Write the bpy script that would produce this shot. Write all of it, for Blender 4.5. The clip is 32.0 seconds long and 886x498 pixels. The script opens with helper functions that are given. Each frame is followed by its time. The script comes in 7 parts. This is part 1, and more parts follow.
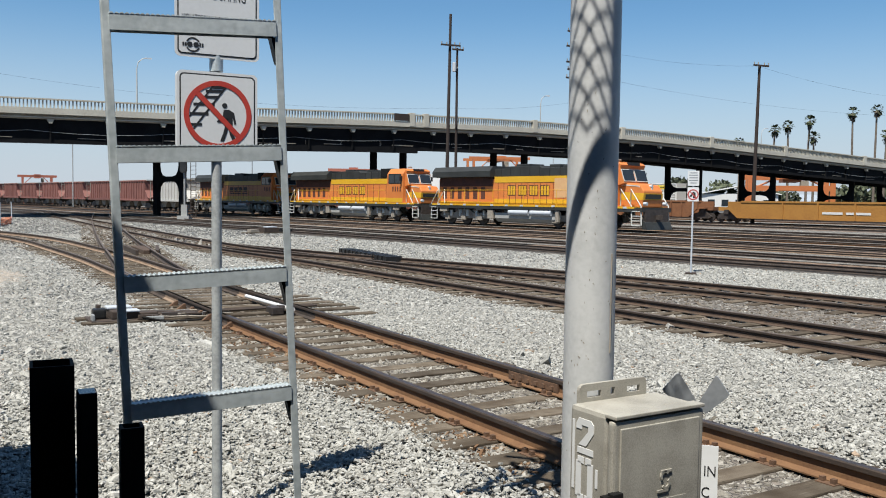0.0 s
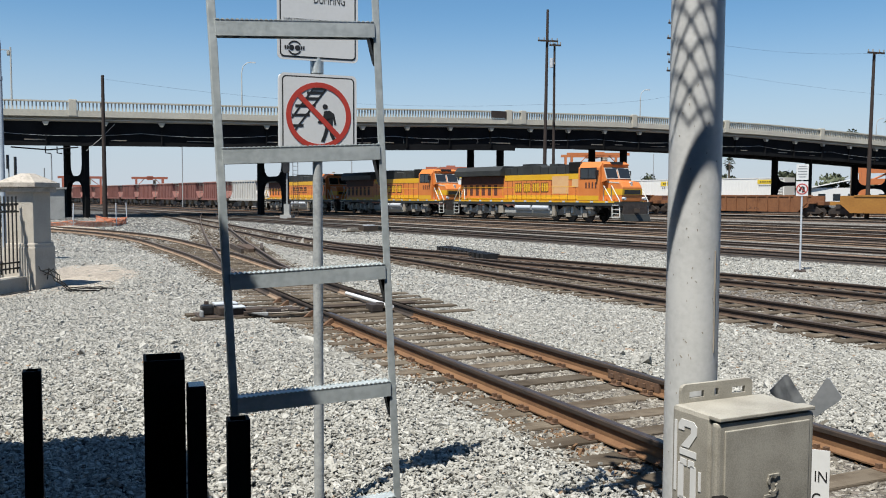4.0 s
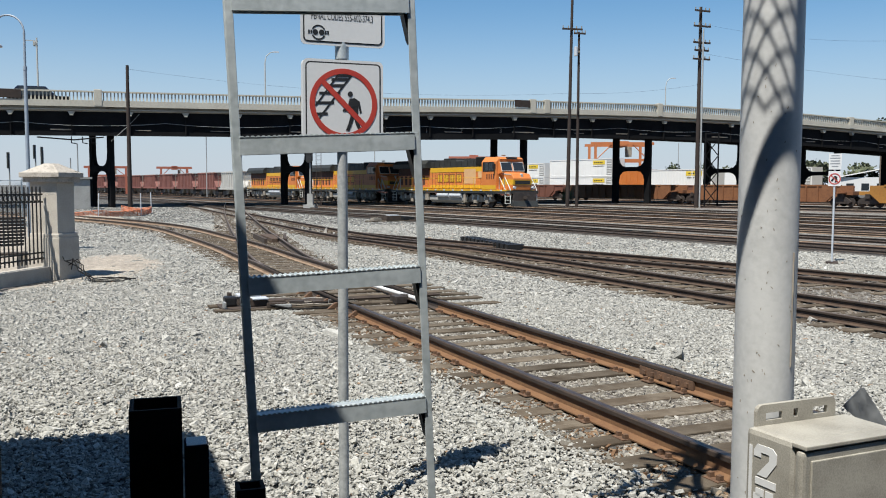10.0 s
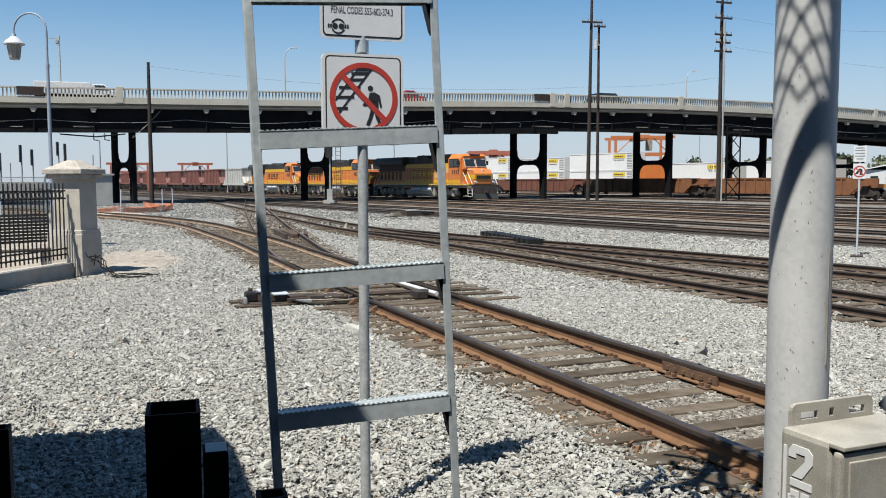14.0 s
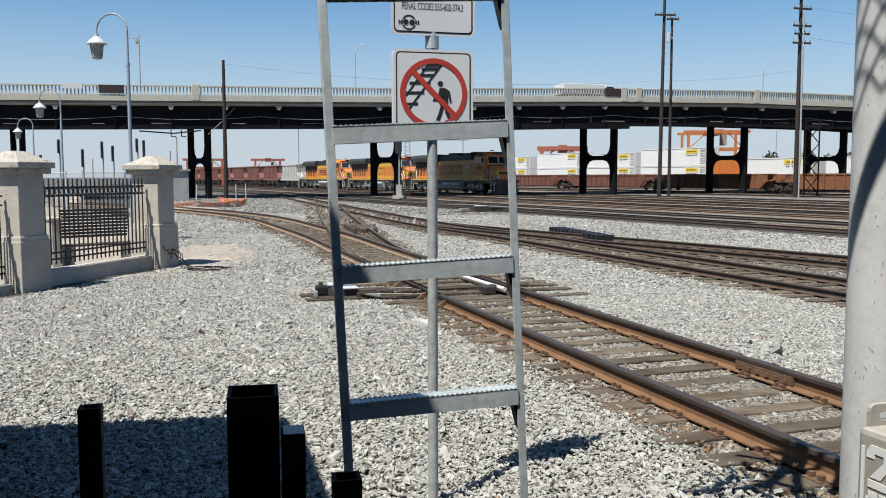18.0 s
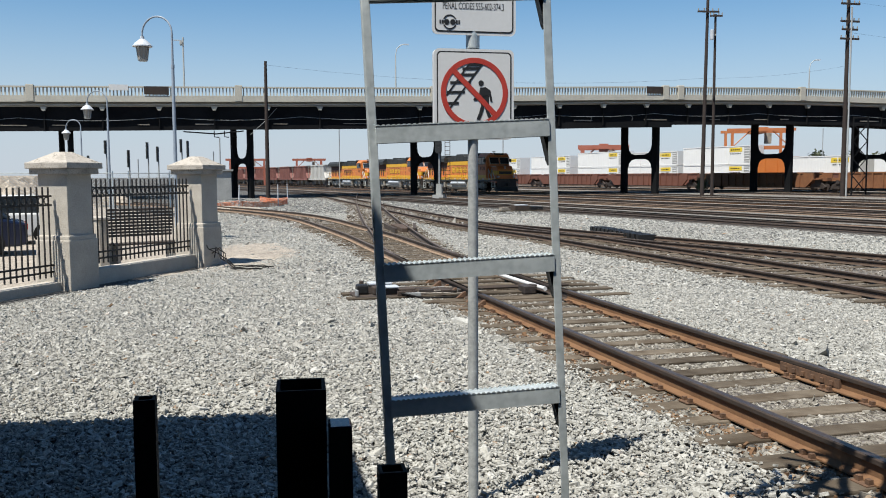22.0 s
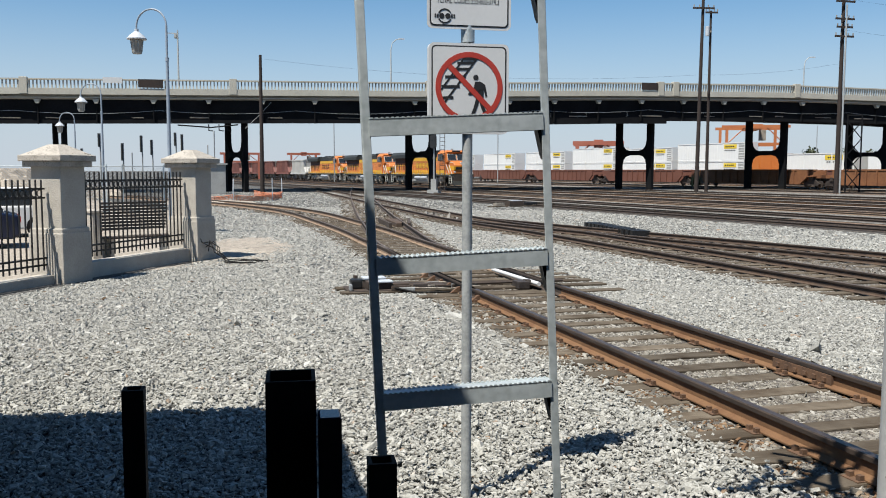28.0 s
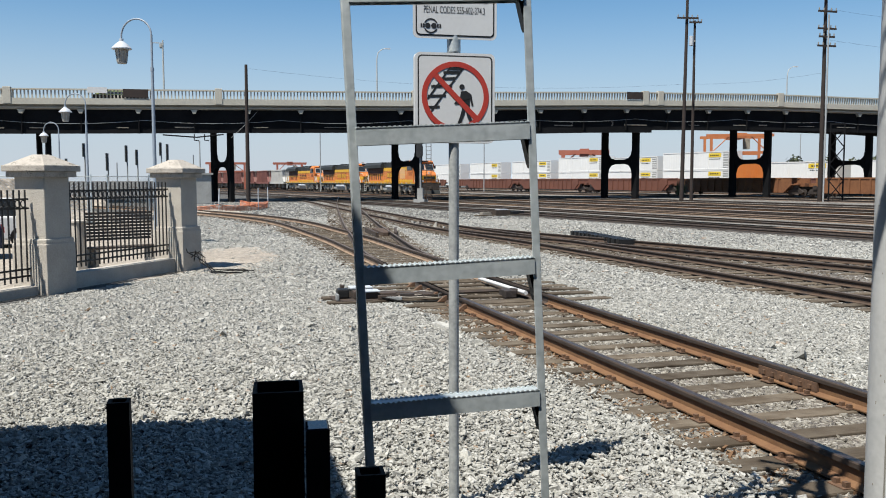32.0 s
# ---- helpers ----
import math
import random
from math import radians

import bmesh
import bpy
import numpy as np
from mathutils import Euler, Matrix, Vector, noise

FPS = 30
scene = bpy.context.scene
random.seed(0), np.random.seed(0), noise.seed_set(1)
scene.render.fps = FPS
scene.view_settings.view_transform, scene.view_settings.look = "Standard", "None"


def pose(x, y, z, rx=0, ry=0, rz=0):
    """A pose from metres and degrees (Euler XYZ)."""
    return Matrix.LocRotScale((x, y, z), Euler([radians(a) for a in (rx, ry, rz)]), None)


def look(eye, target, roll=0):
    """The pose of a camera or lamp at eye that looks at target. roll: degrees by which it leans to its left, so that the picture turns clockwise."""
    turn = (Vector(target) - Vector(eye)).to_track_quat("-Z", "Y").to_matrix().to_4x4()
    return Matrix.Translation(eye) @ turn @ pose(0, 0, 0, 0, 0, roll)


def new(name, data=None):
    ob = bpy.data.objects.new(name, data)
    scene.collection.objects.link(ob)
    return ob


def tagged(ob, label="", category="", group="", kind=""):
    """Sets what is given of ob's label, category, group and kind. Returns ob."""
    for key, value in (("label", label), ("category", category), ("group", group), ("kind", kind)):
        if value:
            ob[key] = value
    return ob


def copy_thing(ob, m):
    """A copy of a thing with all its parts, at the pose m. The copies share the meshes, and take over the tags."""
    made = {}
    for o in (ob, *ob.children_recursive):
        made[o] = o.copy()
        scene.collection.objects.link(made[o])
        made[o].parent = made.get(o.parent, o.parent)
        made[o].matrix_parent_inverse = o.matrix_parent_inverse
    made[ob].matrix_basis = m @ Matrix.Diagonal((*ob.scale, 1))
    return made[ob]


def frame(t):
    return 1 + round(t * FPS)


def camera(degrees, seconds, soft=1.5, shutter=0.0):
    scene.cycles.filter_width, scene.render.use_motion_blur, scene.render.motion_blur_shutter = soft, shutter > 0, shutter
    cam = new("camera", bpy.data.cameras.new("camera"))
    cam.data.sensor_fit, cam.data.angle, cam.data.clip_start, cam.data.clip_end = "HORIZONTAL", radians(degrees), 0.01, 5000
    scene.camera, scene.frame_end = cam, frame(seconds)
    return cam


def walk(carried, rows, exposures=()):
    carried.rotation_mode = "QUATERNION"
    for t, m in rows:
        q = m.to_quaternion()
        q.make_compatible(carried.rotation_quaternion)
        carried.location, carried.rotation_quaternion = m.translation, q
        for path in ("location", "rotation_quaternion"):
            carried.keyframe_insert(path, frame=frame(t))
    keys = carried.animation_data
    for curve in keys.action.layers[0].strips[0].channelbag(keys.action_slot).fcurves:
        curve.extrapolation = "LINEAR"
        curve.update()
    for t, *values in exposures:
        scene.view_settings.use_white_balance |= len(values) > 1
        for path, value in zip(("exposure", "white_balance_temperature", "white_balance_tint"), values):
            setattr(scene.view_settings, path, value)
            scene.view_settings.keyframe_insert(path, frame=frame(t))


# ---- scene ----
cam = camera(53.64, 32.0, soft=1.0)
PATH = [
    (0, pose(0.093, -0.243, 1.995, 86.78, -0.72, 1.54)),
    (0.5, pose(0.093, -0.243, 1.995, 86.75, -0.63, 2.36)),
    (1, pose(0.093, -0.243, 1.995, 86.75, -0.47, 3.14)),
    (1.5, pose(0.093, -0.243, 1.995, 86.67, -0.45, 3.85)),
    (2, pose(0.093, -0.243, 1.995, 86.62, -0.58, 4.87)),
    (2.5, pose(0.093, -0.243, 1.995, 86.61, -0.57, 5.75)),
    (3, pose(0.093, -0.243, 1.995, 86.63, -0.54, 6.56)),
    (3.5, pose(0.093, -0.243, 1.995, 86.62, -0.41, 7.35)),
    (4, pose(0.093, -0.243, 1.995, 86.57, -0.17, 7.88)),
    (4.5, pose(0.093, -0.243, 1.995, 86.58, -0.00, 8.35)),
    (6.5, pose(0.093, -0.243, 1.995, 86.50, 0.19, 9.09)),
    (7, pose(0.093, -0.243, 1.995, 86.45, 0.22, 9.37)),
    (7.5, pose(0.093, -0.243, 1.995, 86.54, 0.29, 9.55)),
    (8, pose(0.093, -0.243, 1.995, 86.50, 0.14, 9.96)),
    (8.5, pose(0.093, -0.243, 1.995, 86.47, -0.11, 10.08)),
    (9, pose(0.093, -0.243, 1.995, 86.64, -0.21, 10.05)),
    (9.3, pose(0.089, -0.232, 1.996, 86.61, -0.19, 10.01)),
    (9.5, pose(0.061, -0.149, 1.999, 86.34, -0.18, 9.74)),
    (10, pose(0.016, -0.013, 2.006, 85.89, -0.17, 9.36)),
    (10.5, pose(0.000, 0.034, 2.008, 85.84, -0.16, 9.12)),
    (11, pose(0.001, 0.034, 2.008, 85.95, -0.20, 9.03)),
    (12, pose(0.003, 0.032, 2.007, 85.72, -0.13, 9.26)),
    (13, pose(0.001, 0.030, 2.005, 85.62, 0.05, 10.02)),
    (14, pose(0.000, 0.027, 2.004, 85.55, 0.12, 10.63)),
    (14.5, pose(-0.001, 0.029, 2.003, 85.36, 0.10, 10.77)),
    (16.5, pose(-0.002, 0.020, 2.001, 85.29, 0.06, 12.26)),
    (17, pose(-0.001, 0.020, 2.000, 85.27, 0.09, 13.21)),
    (18, pose(0.000, 0.012, 2.001, 85.27, 0.11, 15.10)),
    (19, pose(0.001, 0.002, 2.002, 85.48, -0.06, 16.27)),
    (20, pose(0.001, -0.001, 2.001, 85.31, 0.10, 17.10)),
    (21, pose(0.000, -0.000, 2.000, 85.23, 0.21, 17.53)),
    (22, pose(0.000, -0.002, 2.000, 85.24, 0.25, 17.70)),
    (23, pose(-0.000, 0.000, 2.000, 85.12, 0.20, 17.58)),
    (24, pose(0.002, 0.002, 2.000, 85.07, 0.22, 17.52)),
    (25, pose(0.002, 0.004, 1.998, 85.07, 0.05, 17.57)),
    (25.5, pose(0.002, 0.001, 1.999, 85.11, -0.00, 17.71)),
    (27.5, pose(0.001, 0.005, 1.996, 84.99, -0.04, 17.43)),
    (28, pose(0.002, 0.002, 1.996, 84.92, -0.08, 17.36)),
    (29, pose(0.002, 0.001, 1.997, 84.83, 0.00, 17.46)),
    (30, pose(0.001, 0.004, 1.996, 84.99, -0.01, 17.12)),
    (31, pose(0.000, 0.005, 1.994, 85.14, -0.03, 16.93)),
    (32, pose(0.000, 0.004, 1.996, 85.52, 0.07, 16.47)),
]
walk(cam, PATH)

# ---- world, sun, exposure ----
SUN_ELEV = radians(64)
SUN_WAY = Vector((0.39, 0.92, 0)).normalized()      # level way in which the shadows fall
world = bpy.data.worlds.new("sky")
scene.world = world
world.use_nodes = True
wn, wl = world.node_tree.nodes, world.node_tree.links
sky = wn.new("ShaderNodeTexSky")
sky.sky_type = "NISHITA"
sky.sun_disc = False
sky.sun_elevation = SUN_ELEV
sky.sun_rotation = math.atan2(-SUN_WAY.x, -SUN_WAY.y)
sky.altitude = 300
sky.air_density, sky.dust_density, sky.ozone_density = 1.0, 0.15, 1.6
wn["Background"].inputs[1].default_value = 0.0545
tint = wn.new("ShaderNodeMix")
tint.data_type, tint.blend_type = "RGBA", "MULTIPLY"
tint.inputs[0].default_value, tint.inputs[7].default_value = 1.0, (0.70, 1.0, 1.16, 1)
wl.new(sky.outputs[0], tint.inputs[6])
# pale haze that thickens towards the horizon
way = wn.new("ShaderNodeTexCoord")
height = wn.new("ShaderNodeSeparateXYZ")
wl.new(way.outputs["Generated"], height.inputs[0])
thick = wn.new("ShaderNodeMapRange")
thick.interpolation_type = "SMOOTHSTEP"
thick.inputs[1].default_value, thick.inputs[2].default_value, thick.inputs[3].default_value, thick.inputs[4].default_value = 0.0, 0.22, 0.90, 0.0
wl.new(height.outputs[2], thick.inputs[0])
haze = wn.new("ShaderNodeMix")
haze.data_type = "RGBA"
haze.inputs[7].default_value = (5.6, 6.15, 7.05, 1)
wl.new(thick.outputs[0], haze.inputs[0])
wl.new(tint.outputs[2], haze.inputs[6])
wl.new(haze.outputs[2], wn["Background"].inputs[0])
sun = new("sun", bpy.data.lights.new("sun", "SUN"))
sun.data.energy, sun.data.angle, sun.data.color = 5.0, radians(0.53), (0.985, 0.95, 0.868)
down = Vector((SUN_WAY.x * math.cos(SUN_ELEV), SUN_WAY.y * math.cos(SUN_ELEV), -math.sin(SUN_ELEV)))
sun.matrix_world = look((-20, -40, 80), Vector((-20, -40, 80)) + down)
scene.view_settings.exposure = 0.88


# ---- materials ----
def node_mat(name):
    m = bpy.data.materials.new(name)
    m.use_nodes = True
    return m, m.node_tree.nodes, m.node_tree.links, m.node_tree.nodes["Principled BSDF"]


TONE_SCALE = 0.645          # scales the base colours down; balanced against exposure to deepen the shade


def ramp(nodes, stops, keep=1.0):
    r = nodes.new("ShaderNodeValToRGB")
    while len(r.color_ramp.elements) < len(stops):
        r.color_ramp.elements.new(0.5)
    for el, (p, c) in zip(r.color_ramp.elements, stops):
        el.position, el.color = p, (c[0] * keep, c[1] * keep, c[2] * keep, 1)
    return r


def surface(name, a, b, rough=0.7, metal=0.0, scale=6.0, fine=80.0, bump=0.15, spot=None, spot_at=0.62, vary=0.0, depth=0.01, gloss=0.5):
    """Two tones mixed by coarse and fine noise, with a bump; spot: a third tone of wear or stains."""
    m, n, l, p = node_mat(name)
    co = n.new("ShaderNodeTexCoord")
    big, small = n.new("ShaderNodeTexNoise"), n.new("ShaderNodeTexNoise")
    big.inputs["Scale"].default_value, big.inputs["Detail"].default_value = scale, 6
    small.inputs["Scale"].default_value, small.inputs["Detail"].default_value = fine, 4
    l.new(co.outputs["Object"], big.inputs["Vector"])
    l.new(co.outputs["Object"], small.inputs["Vector"])
    mixf = n.new("ShaderNodeMath")
    mixf.operation = "MULTIPLY_ADD"
    mixf.inputs[1].default_value, mixf.inputs[2].default_value = 0.45, 0.0
    l.new(small.outputs[0], mixf.inputs[0])
    add = n.new("ShaderNodeMath")
    add.operation = "MULTIPLY_ADD"
    add.inputs[1].default_value = 0.55
    l.new(big.outputs[0], add.inputs[0])
    l.new(mixf.outputs[0], add.inputs[2])
    stops = [(0.36, a), (0.64, b)]
    if spot:
        stops += [(spot_at + 0.03, b), (spot_at + 0.09, spot)]
        stops[1] = (min(0.6, spot_at - 0.02), b)
    r = ramp(n, stops, TONE_SCALE)
    l.new(add.outputs[0], r.inputs[0])
    col = r.outputs[0]
    if vary:
        info = n.new("ShaderNodeObjectInfo")
        hsv = n.new("ShaderNodeHueSaturation")
        mr = n.new("ShaderNodeMapRange")
        mr.inputs[3].default_value, mr.inputs[4].default_value = 1 - vary, 1 + vary
        l.new(info.outputs["Random"], mr.inputs[0])
        l.new(mr.outputs[0], hsv.inputs["Value"])
        l.new(col, hsv.inputs["Color"])
        col = hsv.outputs[0]
    l.new(col, p.inputs["Base Color"])
    rr = n.new("ShaderNodeMapRange")
    rr.inputs[3].default_value, rr.inputs[4].default_value = max(0.05, rough - 0.12), min(1, rough + 0.12)
    l.new(small.outputs[0], rr.inputs[0])
    l.new(rr.outputs[0], p.inputs["Roughness"])
    p.inputs["Metallic"].default_value = metal
    p.inputs["Specular IOR Level"].default_value = gloss
    if bump:
        bm_ = n.new("ShaderNodeBump")
        bm_.inputs["Strength"].default_value, bm_.inputs["Distance"].default_value = bump, depth
        l.new(add.outputs[0], bm_.inputs["Height"])
        l.new(bm_.outputs[0], p.inputs["Normal"])
    return m


def gravel_mat(name, cols, size=18.0, dark=(0.06, 0.055, 0.05), bump=1.0, patch=None):
    """Crushed stone: cells of random tone with dark joints and relief."""
    m, n, l, p = node_mat(name)
    co = n.new("ShaderNodeTexCoord")
    wob = n.new("ShaderNodeTexNoise")
    wob.inputs["Scale"].default_value = size * 0.8
    mixv = n.new("ShaderNodeMix")
    mixv.data_type = "VECTOR"
    mixv.inputs[0].default_value = 0.03
    l.new(co.outputs["Object"], wob.inputs["Vector"])
    l.new(co.outputs["Object"], mixv.inputs[4])
    l.new(wob.outputs["Color"], mixv.inputs[5])
    v = n.new("ShaderNodeTexVoronoi")
    v.inputs["Scale"].default_value = size
    v2 = n.new("ShaderNodeTexVoronoi")
    v2.feature = "DISTANCE_TO_EDGE"
    v2.inputs["Scale"].default_value = size
    l.new(mixv.outputs[1], v.inputs["Vector"])
    l.new(mixv.outputs[1], v2.inputs["Vector"])
    sep = n.new("ShaderNodeSeparateColor")
    l.new(v.outputs["Color"], sep.inputs[0])
    k = len(cols)
    r = ramp(n, [(i / (k - 1), c) for i, c in enumerate(cols)], TONE_SCALE)
    l.new(sep.outputs[0], r.inputs[0])
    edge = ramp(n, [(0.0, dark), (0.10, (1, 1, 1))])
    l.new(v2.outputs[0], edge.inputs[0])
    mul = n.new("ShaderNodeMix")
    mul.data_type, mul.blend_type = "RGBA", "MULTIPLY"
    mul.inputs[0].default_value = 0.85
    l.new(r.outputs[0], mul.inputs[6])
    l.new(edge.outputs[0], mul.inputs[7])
    big = n.new("ShaderNodeTexNoise")
    big.inputs["Scale"].default_value, big.inputs["Detail"].default_value = 0.35, 5
    l.new(co.outputs["Object"], big.inputs["Vector"])
    tone = ramp(n, [(0.35, (0.86, 0.85, 0.84)), (0.65, patch or (1.05, 1.04, 1.02))])
    l.new(big.outputs[0], tone.inputs[0])
    mul2 = n.new("ShaderNodeMix")
    mul2.data_type, mul2.blend_type = "RGBA", "MULTIPLY"
    mul2.inputs[0].default_value = 1.0
    l.new(mul.outputs[2], mul2.inputs[6])
    l.new(tone.outputs[0], mul2.inputs[7])
    mid = n.new("ShaderNodeTexNoise")
    mid.inputs["Scale"].default_value, mid.inputs["Detail"].default_value, mid.inputs["Roughness"].default_value = size * 0.22, 8, 0.8
    l.new(co.outputs["Object"], mid.inputs["Vector"])
    speck = ramp(n, [(0.36, (0.55, 0.54, 0.53)), (0.5, (0.95, 0.95, 0.95)), (0.62, (1.35, 1.34, 1.32))])
    l.new(mid.outputs[0], speck.inputs[0])
    mul3 = n.new("ShaderNodeMix")
    mul3.data_type, mul3.blend_type = "RGBA", "MULTIPLY"
    mul3.inputs[0].default_value = 1.0
    l.new(mul2.outputs[2], mul3.inputs[6])
    l.new(speck.outputs[0], mul3.inputs[7])
    l.new(mul3.outputs[2], p.inputs["Base Color"])
    p.inputs["Roughness"].default_value = 0.95
    b = n.new("ShaderNodeBump")
    b.inputs["Strength"].default_value, b.inputs["Distance"].default_value = bump, 0.03
    l.new(v2.outputs[0], b.inputs["Height"])
    l.new(b.outputs[0], p.inputs["Normal"])
    return m


def stone_mat(name, tones):
    m, n, l, p = node_mat(name)
    geo = n.new("ShaderNodeNewGeometry")
    r = ramp(n, tones, TONE_SCALE)
    l.new(geo.outputs["Random Per Island"], r.inputs[0])
    co = n.new("ShaderNodeTexCoord")
    nz = n.new("ShaderNodeTexNoise")
    nz.inputs["Scale"].default_value = 60
    l.new(co.outputs["Object"], nz.inputs["Vector"])
    t = ramp(n, [(0.3, (0.68, 0.68, 0.67)), (0.7, (1.12, 1.12, 1.11))])
    l.new(nz.outputs[0], t.inputs[0])
    mul = n.new("ShaderNodeMix")
    mul.data_type, mul.blend_type = "RGBA", "MULTIPLY"
    mul.inputs[0].default_value = 1.0
    l.new(r.outputs[0], mul.inputs[6])
    l.new(t.outputs[0], mul.inputs[7])
    l.new(mul.outputs[2], p.inputs["Base Color"])
    p.inputs["Roughness"].default_value = 1.0
    p.inputs["Specular IOR Level"].default_value = 0.15
    return m


def timber_mat(name, crack, mid, pale):
    """Old split timber: grain and dark cracks along x, tone varied from piece to piece."""
    m, n, l, p = node_mat(name)
    co, mp = n.new("ShaderNodeTexCoord"), n.new("ShaderNodeMapping")
    mp.inputs["Scale"].default_value = (1.6, 26.0, 26.0)
    info = n.new("ShaderNodeObjectInfo")
    shift = n.new("ShaderNodeVectorMath")
    shift.operation = "ADD"
    l.new(co.outputs["Object"], shift.inputs[0])
    l.new(info.outputs["Location"], shift.inputs[1])
    l.new(shift.outputs[0], mp.inputs["Vector"])
    grain, blot = n.new("ShaderNodeTexNoise"), n.new("ShaderNodeTexNoise")
    grain.inputs["Scale"].default_value, grain.inputs["Detail"].default_value, grain.inputs["Roughness"].default_value = 1.6, 8, 0.7
    blot.inputs["Scale"].default_value, blot.inputs["Detail"].default_value = 3.0, 5
    l.new(mp.outputs[0], grain.inputs["Vector"])
    l.new(shift.outputs[0], blot.inputs["Vector"])
    r = ramp(n, [(0.30, crack), (0.40, mid), (0.56, mid), (0.72, pale)], TONE_SCALE)
    l.new(grain.outputs[0], r.inputs[0])
    stain = ramp(n, [(0.35, (0.62, 0.56, 0.50)), (0.6, (1.1, 1.08, 1.05))])
    l.new(blot.outputs[0], stain.inputs[0])
    mul = n.new("ShaderNodeMix")
    mul.data_type, mul.blend_type = "RGBA", "MULTIPLY"
    mul.inputs[0].default_value = 1.0
    l.new(r.outputs[0], mul.inputs[6])
    l.new(stain.outputs[0], mul.inputs[7])
    hsv, mr = n.new("ShaderNodeHueSaturation"), n.new("ShaderNodeMapRange")
    mr.inputs[3].default_value, mr.inputs[4].default_value = 0.7, 1.3
    l.new(info.outputs["Random"], mr.inputs[0])
    l.new(mr.outputs[0], hsv.inputs["Value"])
    l.new(mul.outputs[2], hsv.inputs["Color"])
    l.new(hsv.outputs[0], p.inputs["Base Color"])
    p.inputs["Roughness"].default_value, p.inputs["Specular IOR Level"].default_value = 0.95, 0.2
    b = n.new("ShaderNodeBump")
    b.inputs["Strength"].default_value, b.inputs["Distance"].default_value = 0.8, 0.012
    l.new(grain.outputs[0], b.inputs["Height"])
    l.new(b.outputs[0], p.inputs["Normal"])
    return m


def glass_mat(name, tint=(0.02, 0.025, 0.03)):
    m, n, l, p = node_mat(name)
    p.inputs["Base Color"].default_value = (*tint, 1)
    p.inputs["Roughness"].default_value = 0.06
    p.inputs["IOR"].default_value = 1.5
    return m


